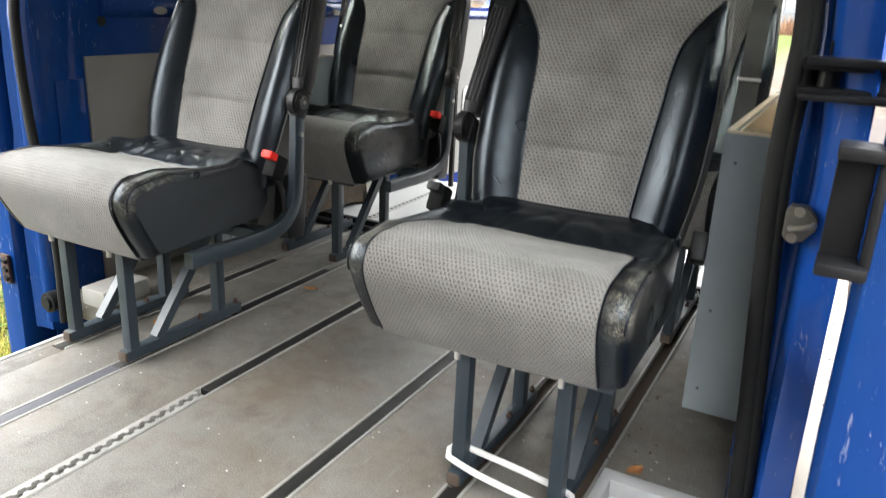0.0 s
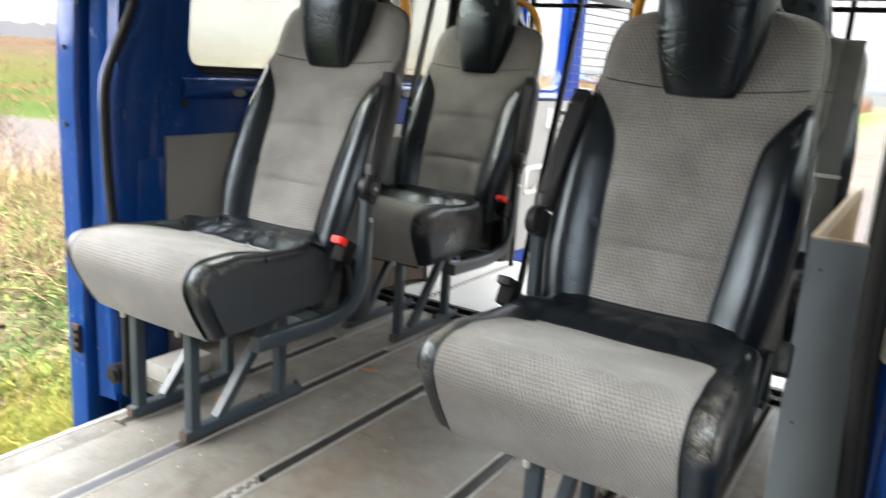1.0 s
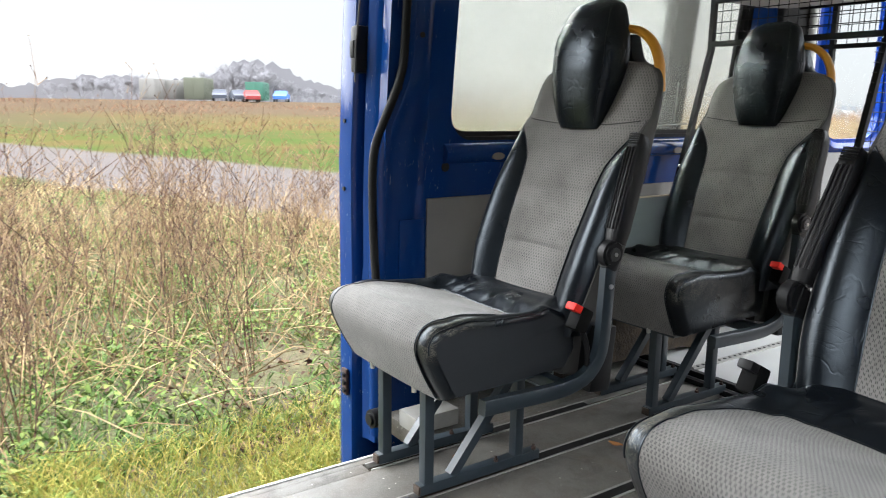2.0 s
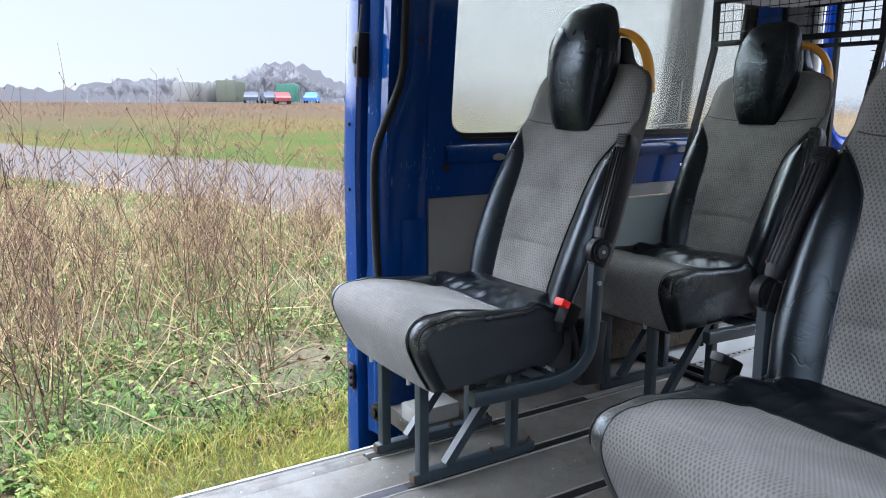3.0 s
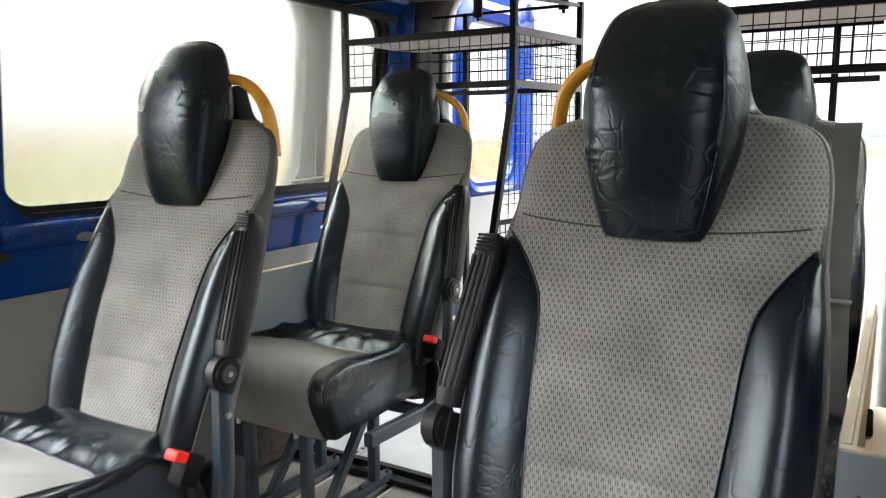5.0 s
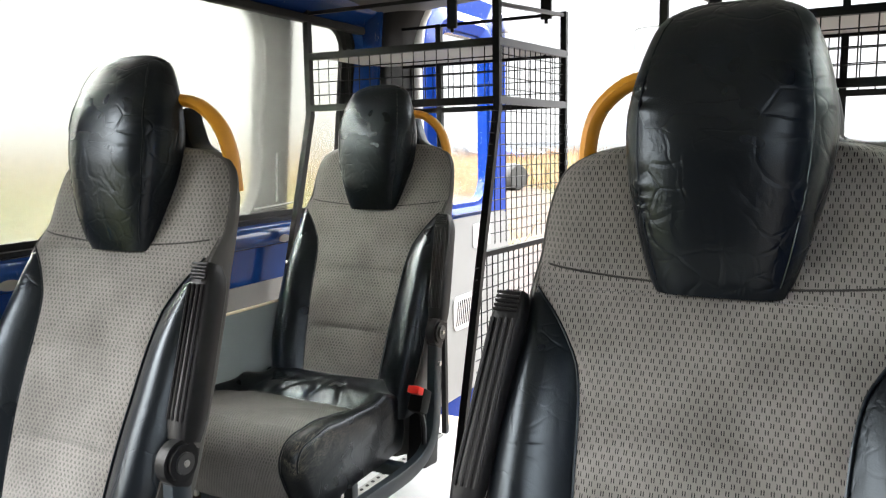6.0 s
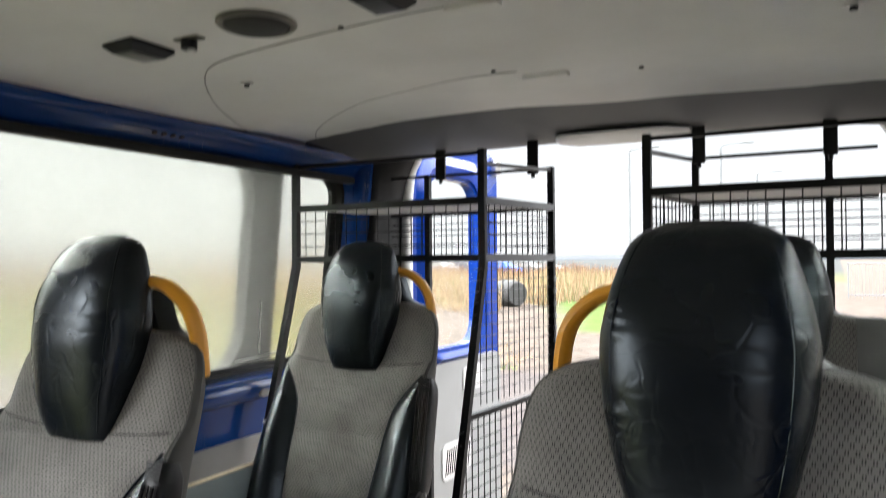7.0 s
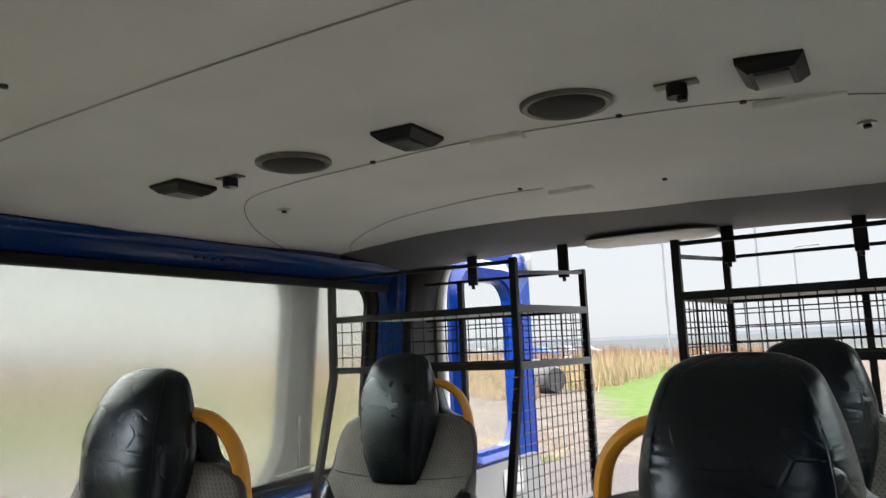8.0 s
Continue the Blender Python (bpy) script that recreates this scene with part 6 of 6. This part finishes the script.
stuff("leaf_litter", *leaves(5000, -2.6, 0.035, 0.03, 0.8, 7.0, 0.15, 5), STALK, "brown leaf litter on the soil", "leaves")
rows = []
for x, y in field_spots(4200, -3.7, -9.5, -0.8, 8, r1, 1.0):
    if r1.random() > 0.2 + patch(x, y, 0.8, 21.0):
        continue
    a, lean, h = r1.random() * 6.28, 0.05 + 0.35 * r1.random(), 0.12 + 0.5 * r1.random()
    rows.append(((x, y, GROUND), (x + lean * math.cos(a), y + lean * math.sin(a), GROUND + h), (0.03 * math.cos(a), 0.03 * math.sin(a), 0.04), 0.002 + 0.002 * r1.random()))
stuff("dead_grass", *blades(rows), STRAW, "standing straw-coloured dead grass", "grass")


def weed_clump(r, height, stems):
    """Dead branching stalks with seed heads."""
    verts, faces = [], []

    def stick(p, q, w):
        d = (q - p).normalized()
        s = d.cross(Vector((0.3, 1, 0.2))).normalized()
        t = d.cross(s)
        k = len(verts)
        for c, ww in ((p, w), (q, w * 0.6)):
            verts.extend([c + s * ww, c - s * ww * 0.5 + t * ww * 0.87, c - s * ww * 0.5 - t * ww * 0.87])
        for j in range(3):
            faces.append((k + j, k + (j + 1) % 3, k + 3 + (j + 1) % 3, k + 3 + j))

    def head(p, q):
        k = len(verts)
        verts.extend([p + Vector((q, 0, 0)), p + Vector((-q, 0, 0)), p + Vector((0, q, 0)), p + Vector((0, -q, 0)), p + Vector((0, 0, q)), p + Vector((0, 0, -q))])
        for a in (0, 1):
            for b in (2, 3):
                for c in (4, 5):
                    faces.append((k + a, k + b, k + c))

    for _ in range(stems):
        p = Vector((r.uniform(-0.12, 0.12), r.uniform(-0.12, 0.12), 0))
        d = Vector((r.uniform(-0.22, 0.22), r.uniform(-0.22, 0.22), 1)).normalized()
        h = height * r.uniform(0.55, 1.1)
        n = 9
        for i in range(n):
            q = p + d * (h / n)
            stick(p, q, 0.0052 * (1 - 0.75 * i / n))
            if i > 1:
                for _ in range(1 if r.random() < 0.75 else 2):
                    a = r.random() * 6.28
                    b = q + Vector((math.cos(a), math.sin(a), r.uniform(0.5, 1.6))).normalized() * r.uniform(0.06, 0.26)
                    stick(q, b, 0.0025)
                    if r.random() < 0.55:
                        c = b + Vector((r.uniform(-1, 1), r.uniform(-1, 1), 0.6)) * 0.05
                        stick(b, c, 0.0018)
                        head(c, 0.0045)
                    head(b, 0.004 + 0.004 * r.random())
            d = (d + Vector((r.uniform(-0.16, 0.16), r.uniform(-0.16, 0.16), 0))).normalized()
            p = q
    return verts, faces


weed_meshes = []
for k in range(7):
    v, f = weed_clump(random.Random(30 + k), (0.75, 1.0, 1.25, 0.6, 0.9, 1.4, 1.1)[k], (4, 5, 4, 6, 7, 3, 5)[k])
    me = bpy.data.meshes.new("weed")
    me.from_pydata([tuple(p) for p in v], [], f)
    me.materials.append(STALK)
    weed_meshes.append(me)
r2 = random.Random(5)
spots = [(x, y) for x, y in field_spots(60, -5.6, -10.0, -0.6, 8, r2, 1.0)]
for k, (x, y) in enumerate(spots):
    ob = tagged(new("weed", weed_meshes[k % 7]), "tall dead branching weed stalk with seed heads", "weed", "dead weeds")
    ob.matrix_world = pose(x, y, GROUND, 0, 0, r2.uniform(0, 360)) @ Matrix.Scale(r2.uniform(0.6, 1.2), 4)

# a dense stand of tall weeds, and single old ones nearer the van
STANDS = [(-5.0, 1.25, 0.55, 14, 1.55), (-4.65, 0.55, 0.35, 5, 1.35), (-5.6, 2.5, 0.5, 6, 1.3), (-3.6, 1.74, 0.06, 2, 1.3), (-3.2, 0.62, 0.10, 3, 1.15), (-4.2, 2.6, 0.5, 4, 1.1), (-2.95, 1.5, 0.08, 1, 0.75)]
for cx, cy, spread, count, tall in STANDS:
    for k in range(count):
        ob = tagged(new("weed", weed_meshes[(1, 4, 6, 2, 5)[k % 5]]), "thick-stemmed dead branching weed with seed heads", "weed", "dead weeds")
        ob.matrix_world = pose(cx + r2.gauss(0, spread), cy + r2.gauss(0, spread), GROUND, r2.uniform(-9, 9), r2.uniform(-9, 9), r2.uniform(0, 360)) @ Matrix.Diagonal((0.85, 0.85, tall * r2.uniform(0.75, 1.1), 1))

# scrub far behind the van and along the far edge of the field
rows = []
r3 = random.Random(8)
for _ in range(15000):
    x, y = -4.0 - 56 * r3.random(), 57 + 14 * r3.random() ** 1.5
    h = (0.35 + 1.1 * r3.random()) * (0.5 + 0.8 * patch(x, y, 0.35, 2.0))
    a = r3.random() * 6.28
    rows.append(((x, y, GROUND), (x + 0.4 * math.cos(a), y + 0.4 * math.sin(a), GROUND + h), (0, 0, 0.1), 0.022))
for _ in range(12000):
    d = 18 + 75 * r3.random() ** 0.8
    a = radians(r3.uniform(48, 96))
    x, y = -d * math.sin(a), d * math.cos(a)
    if 6.5 < -0.33 * x + 0.94 * y < 13 or r3.random() > patch(x, y, 0.09, 3.0):
        continue
    h = 0.1 + 0.45 * r3.random() ** 2
    w = r3.random() * 6.28
    z = ground_z(x, y) - 0.03
    rows.append(((x, y, z), (x + 0.3 * math.cos(w), y + 0.3 * math.sin(w), z + h), (0, 0, 0.05), 0.008 + 0.0001 * d))
stuff("scrub", *blades(rows), SCRUB, "rust-brown winter scrub", "scrub")

# tall pale grass behind the lawn, from its edge back to the scrub
rows = []
for _ in range(26000):
    d = r3.random() ** 1.7
    x, y = -8.6 - 34 * r3.random() ** 1.3, 22.5 + 36 * d
    edge = 22.5 + 0.5 * max(0.0, -9 - x) - 1.6 * noise.noise((x * 0.5, 3.0, 1.0))
    if y < edge or x > -8.8 - 0.10 * (y - 24) + 1.2 * noise.noise((2.0, y * 0.4, 5.0)) or ((x + 10.9) ** 2 + (y - 26.9) ** 2 < 1.4) or (y < 27 and abs(x + 10.2 - 0.37 * (26.9 - y)) < 0.9):
        continue
    h = (0.45 + 0.75 * r3.random()) * (0.55 + 0.7 * patch(x, y, 0.5, 1.5)) * min(1.0, 0.45 + 0.25 * (y - edge))
    w = r3.random() * 6.28
    rows.append(((x, y, GROUND), (x + 0.22 * math.cos(w), y + 0.22 * math.sin(w), GROUND + h), (0, 0, 0.1), 0.016))
stuff("tall_grass", *blades(rows), TALLGRASS, "tall pale golden dead grass", "grass")


def bare_tree(r, h):
    """A leafless tree: tapered trunk, forking limbs, many fine twigs."""
    verts, faces = [], []

    def limb(p, d, length, w, depth):
        n = 3
        for i in range(n):
            q = p + d * (length / n)
            s = d.cross(Vector((0.4, 0.7, 0.2))).normalized()
            t = d.cross(s)
            k = len(verts)
            for c, ww in ((p, w * (1 - 0.25 * i / n)), (q, w * (1 - 0.25 * (i + 1) / n))):
                verts.extend([c + s * ww, c - s * ww * 0.5 + t * ww * 0.87, c - s * ww * 0.5 - t * ww * 0.87])
            for j in range(3):
                faces.append((k + j, k + (j + 1) % 3, k + 3 + (j + 1) % 3, k + 3 + j))
            p = q
            d = (d + Vector((r.uniform(-1, 1), r.uniform(-1, 1), r.uniform(-0.4, 0.6))) * 0.16).normalized()
        if depth:
            for _ in range(4 if depth > 2 else 6):
                e = (d + Vector((r.uniform(-1, 1), r.uniform(-1, 1), r.uniform(-0.3, 0.6))) * 0.75).normalized()
                limb(p if r.random() < 0.6 else p - d * length * 0.35, e, length * r.uniform(0.55, 0.85), max(0.03, w * 0.55), depth - 1)

    limb(Vector((0, 0, 0)), Vector((0, 0, 1)), h * 0.28, h * 0.02, 4)
    return verts, faces


tree_meshes = []
for k in range(4):
    v, f = bare_tree(random.Random(60 + k), 9.0)
    me = bpy.data.meshes.new("tree")
    me.from_pydata([tuple(p) for p in v], [], f)
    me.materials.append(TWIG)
    tree_meshes.append(me)
r4 = random.Random(3)
for k in range(90):
    deg = r4.gauss(69, 3.2) if k % 3 else r4.gauss(78, 3.0)
    d = r4.uniform(240, 290)
    big = 1.1 * math.exp(-((deg - 69.5) / 3.0) ** 2) + 0.55 * math.exp(-((deg - 78) / 4.0) ** 2)
    ob = tagged(new("tree", tree_meshes[k % 4]), "bare winter tree on the skyline, mist in its grey", "tree", "far trees")
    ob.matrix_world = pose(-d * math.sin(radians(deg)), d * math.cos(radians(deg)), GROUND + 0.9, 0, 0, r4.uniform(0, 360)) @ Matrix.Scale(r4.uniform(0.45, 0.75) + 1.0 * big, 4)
# woods in a light grey that carries the mist
HEDGE = surface("far woods in mist grey", (0.120, 0.117, 0.126), (0.136, 0.132, 0.140), 0.05, (0.9, 1.0), 0, 2.0, 0.0)
bm = bmesh.new()
prev = None
for k in range(261):
    deg = 46 + 64 * k / 260
    a = radians(deg)
    d = 300
    h = (6.0 + 2.0 * noise.noise((k * 0.10, 0, 0)) + 1.6 * noise.noise((k * 0.45, 3, 0)) + 0.9 * random.random()) * smoothstep((deg - 46) / 8) + 10.5 * math.exp(-((deg - 69) / 3.8) ** 2) + 4.0 * math.exp(-((deg - 78.5) / 3.5) ** 2)
    x, y = -d * math.sin(a), d * math.cos(a)
    ring = [bm.verts.new((x * s_, y * s_, GROUND + z)) for s_, z in ((1, -1), (1, max(1.5, h)), (1.05, max(1.5, h) * 0.8), (1.05, -1))]
    if prev:
        for j in range(3):
            bm.faces.new((prev[j], ring[j], ring[j + 1], prev[j + 1]))
    prev = ring
solid("backdrop", bm, HEDGE, "belt of far woods, mist put into its colour", "woods", "structure")


def far_at(deg, d):
    """A spot at so many degrees to the left of straight back."""
    return (-d * math.sin(radians(deg)), d * math.cos(radians(deg)))


# containers, a skip and parked vehicles across the field
CREAMBOX = surface("weathered pale container steel", (0.125, 0.12, 0.112), (0.16, 0.154, 0.144), 0.6, (0.6, 0.8), 0.1, 9, 0.1)
OLIVE = surface("olive container steel", (0.06, 0.064, 0.044), (0.078, 0.083, 0.058), 0.6, (0.6, 0.8), 0.1, 9, 0.1)
GREENBOX = surface("green skip steel", (0.02, 0.085, 0.055), (0.03, 0.10, 0.07), 0.6, (0.6, 0.8), 0.1, 9, 0.1)
CARRED = surface("red car paint", (0.16, 0.018, 0.018), (0.19, 0.028, 0.028), 2, (0.6, 0.75), 0, 50, 0.02, spec=0.25)
CARDARK = surface("dark car paint", (0.03, 0.035, 0.05), (0.05, 0.055, 0.07), 2, (0.6, 0.75), 0, 50, 0.02, spec=0.25)
CARBLUE = surface("blue car paint", (0.03, 0.09, 0.30), (0.05, 0.12, 0.36), 2, (0.6, 0.75), 0, 50, 0.02, spec=0.25)


def container(deg, d, size, mat, label, turn):
    x, y = far_at(deg, d)
    root = thing("container", (x, y, ground_z(x, y)), label, "container", "far containers", turn)
    w, l, h = size
    bm = box(bmesh.new(), (0, 0, h / 2 + 0.1), (w, l, h), 0.06)
    body = part("body", bm, mat, root)
    for k in range(int(l / 0.6)):
        bm = box(bmesh.new(), (w / 2 + 0.02, -l / 2 + 0.4 + 0.6 * k, h / 2 + 0.1), (0.08, 0.28, h - 0.3), 0.02)
        part("rib", bm, mat, body)
    for s in (-1, 1):
        bm = box(bmesh.new(), (s * w * 0.24, -l / 2 - 0.03, h / 2 + 0.1), (w * 0.44, 0.06, h - 0.25), 0.02)
        part("door", bm, mat, root)


container(75.5, 105, (2.4, 3.2, 2.5), CREAMBOX, "pale weathered steel container across the field", 40)
container(74.3, 106, (2.4, 3.0, 2.4), CREAMBOX, "pale weathered steel container across the field", 35)
container(72.6, 104, (2.5, 5.5, 2.7), OLIVE, "olive green steel container across the field", 60)
container(68.6, 108, (2.4, 5.0, 2.4), GREENBOX, "dark green skip across the field", 60)


def car(deg, d, mat, label, turn, s=1.0):
    x, y = far_at(deg, d)
    root = thing("car", (x, y, ground_z(x, y)), label, "car", "far cars", turn)
    bm = bmesh.new()
    side = [(-2.1, 0.35), (-2.1, 0.75), (-1.6, 0.9), (-0.9, 0.98), (-0.4, 1.42), (0.9, 1.45), (1.6, 0.98), (2.05, 0.9), (2.1, 0.35)]
    loft(bm, [[(w * (0.86 if z > 1.2 else 1), y_, z) for y_, z in side] for w in (-0.85, -0.8, 0.8, 0.85)])
    part("body", bm, mat, root)
    for s_ in (-1, 1):
        bm = bmesh.new()
        loft(bm, [[(s_ * 0.76 + o, y_, z) for y_, z in ((-0.7, 1.0), (-0.35, 1.36), (0.85, 1.38), (1.3, 1.0))] for o in (-0.01, 0.1)])
        part("window", bm, LAMPGREY, root)
        for y_ in (-1.3, 1.3):
            bm = disc(bmesh.new(), (s_ * 0.78, y_, 0.32), 0.32, 0.2, "x", 18)
            wh = part("wheel", bm, RUBBER, root)
            part("rim", disc(bmesh.new(), (s_ * 0.86, y_, 0.32), 0.19, 0.05, "x", 12), STEEL, wh)


car(71.2, 100, CARDARK, "dark car parked far across the field", 70)
car(69.9, 98, CARDARK, "dark car parked far across the field", 80)
car(69.0, 96, CARRED, "red car parked far across the field", 75)
car(66.9, 104, CARBLUE, "blue car parked far across the field", 60)
for k, deg in enumerate((27.5, 25.6, 24.2, 22.8, 21.0, 19.6)):
    car(deg, 92 + 2 * (k % 3), (CREAMBOX, CARDARK, CREAMBOX, CARBLUE, CREAMBOX, CREAMBOX)[k], "car parked far behind the scrub", 80)

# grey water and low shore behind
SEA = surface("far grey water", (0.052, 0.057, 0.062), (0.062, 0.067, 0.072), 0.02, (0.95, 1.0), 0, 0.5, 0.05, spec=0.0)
bm = bmesh.new()
pr = None
for k in range(41):
    a = radians(-20 + 60 * k / 40)
    ring = [bm.verts.new((-d * math.sin(a), d * math.cos(a), z)) for d, z in ((700, GROUND + 0.3), (2600, GROUND + 6.0), (2650, GROUND - 2), (700, GROUND - 1))]
    if pr:
        for j in range(3):
            bm.faces.new((pr[j], ring[j], ring[j + 1], pr[j + 1]))
    pr = ring
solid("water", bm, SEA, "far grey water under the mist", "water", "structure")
# shore hills: their haze is put into this flat grey
SHORE = surface("far shore in mist grey", (0.068, 0.072, 0.078), (0.078, 0.082, 0.088), 0.004, (0.9, 1.0), 0, 0.05, 0.0)
bm = bmesh.new()
pr = None
for k in range(121):
    a = radians(-20 + 66 * k / 120)
    h = 17.0 + 3.0 * noise.noise((k * 0.06, 1.0, 0)) + 1.0 * noise.noise((k * 0.5, 2.0, 0))
    ring = [bm.verts.new((-d * math.sin(a), d * math.cos(a), GROUND + z)) for d, z in ((2590, 5.0), (2600, h), (2700, h), (2710, -2))]
    if pr:
        for j in range(3):
            bm.faces.new((pr[j], ring[j], ring[j + 1], pr[j + 1]))
    pr = ring
solid("far_shore", bm, SHORE, "low shore across the water, mist put into its grey", "shore", "structure")

# lamp posts, railing and a covered bale
LAMPSTEEL = surface("galvanised lamp post", (0.11, 0.115, 0.12), (0.14, 0.145, 0.15), 1, (0.6, 0.8), 0.0, 20, 0.05)
for deg, d, h in ((7.3, 46, 8.0), (5.0, 62, 8.0), (13.5, 46, 8.0)):
    x, y = far_at(deg, d)
    root = thing("street_lamp", (x, y, GROUND), "tall grey street lamp with a short bent arm", "street lamp", "street lamps")
    part("pole", tube(bmesh.new(), [(0, 0, 0), (0, 0, h * 0.5), (0, 0, h - 0.15)], 0.07, 8), LAMPSTEEL, root)
    part("arm", tube(bmesh.new(), smooth_line([(0, 0, h - 0.2), (0.1, 0, h), (0.6, 0, h + 0.08), (1.2, 0, h + 0.1)], 10), 0.045, 6), LAMPSTEEL, root)
    part("lantern", box(bmesh.new(), (1.45, 0, h + 0.09), (0.6, 0.22, 0.12), 0.04), LAMPSTEEL, root)
root = thing("railing", (1.7, 36.5, GROUND), "grey metal railing beyond the gravel", "railing", turn=4)
for z in (0.15, 1.45):
    part("rail", tube(bmesh.new(), [(-1.5, 0, z), (9, 0, z)], 0.025, 6), LAMPSTEEL, root)
for k in range(85):
    part("bar", tube(bmesh.new(), [(-1.45 + 0.125 * k, 0, 0.0), (-1.45 + 0.125 * k, 0, 1.45)], 0.007 if k % 16 else 0.025, 5), LAMPSTEEL, root)
bm = bmesh.new()
rings = []
for k in range(13):
    y_ = -0.65 + 1.3 * k / 12
    rr_ = 0.62 * (1 - abs(k - 6) ** 6 / 6 ** 6 * 0.15)
    rings.append([(rr_ * math.cos(w) * (1 + 0.03 * math.sin(5 * w + k)), y_, 0.6 + rr_ * math.sin(w)) for w in np.linspace(0, 2 * math.pi, 25)[:-1]])
loft(bm, rings)
bale = solid("bale", bm, DARKTRIM, "round bale wrapped in dark sheeting on the grass", "bale")
bale.matrix_world = pose(-10.87, 26.9, GROUND, 0, 0, 60) @ Matrix.Scale(0.8, 4)

# pale plank on the ground beside the van
plank = thing("plank", (0.385, 3.6, GROUND + 0.002), "pale weathered plank with dark nail holes on the ground", "plank")
PLANKWOOD = surface("weathered pale board", (0.185, 0.158, 0.132), (0.235, 0.205, 0.175), 9, (0.6, 0.8), 0, 140, 0.3)
part("board", box(bmesh.new(), (-0.02, 0, 0.014), (0.10, 2.9, 0.028), 0.004), PLANKWOOD, plank)
part("batten", box(bmesh.new(), (0.066, 0, 0.020), (0.036, 2.9, 0.040), 0.003), PLANKWOOD, plank, "pinkish raw batten along the plank")
for k in range(13):
    for x, z in ((-0.01, 0.0285), (0.066, 0.0405)):
        part("nail_hole", disc(bmesh.new(), (x + 0.006 * math.sin(3 * k), -1.35 + 0.22 * k + (0.1 if x > 0 else 0), z), 0.008, 0.002, "z", 10), RUBBER, plank)
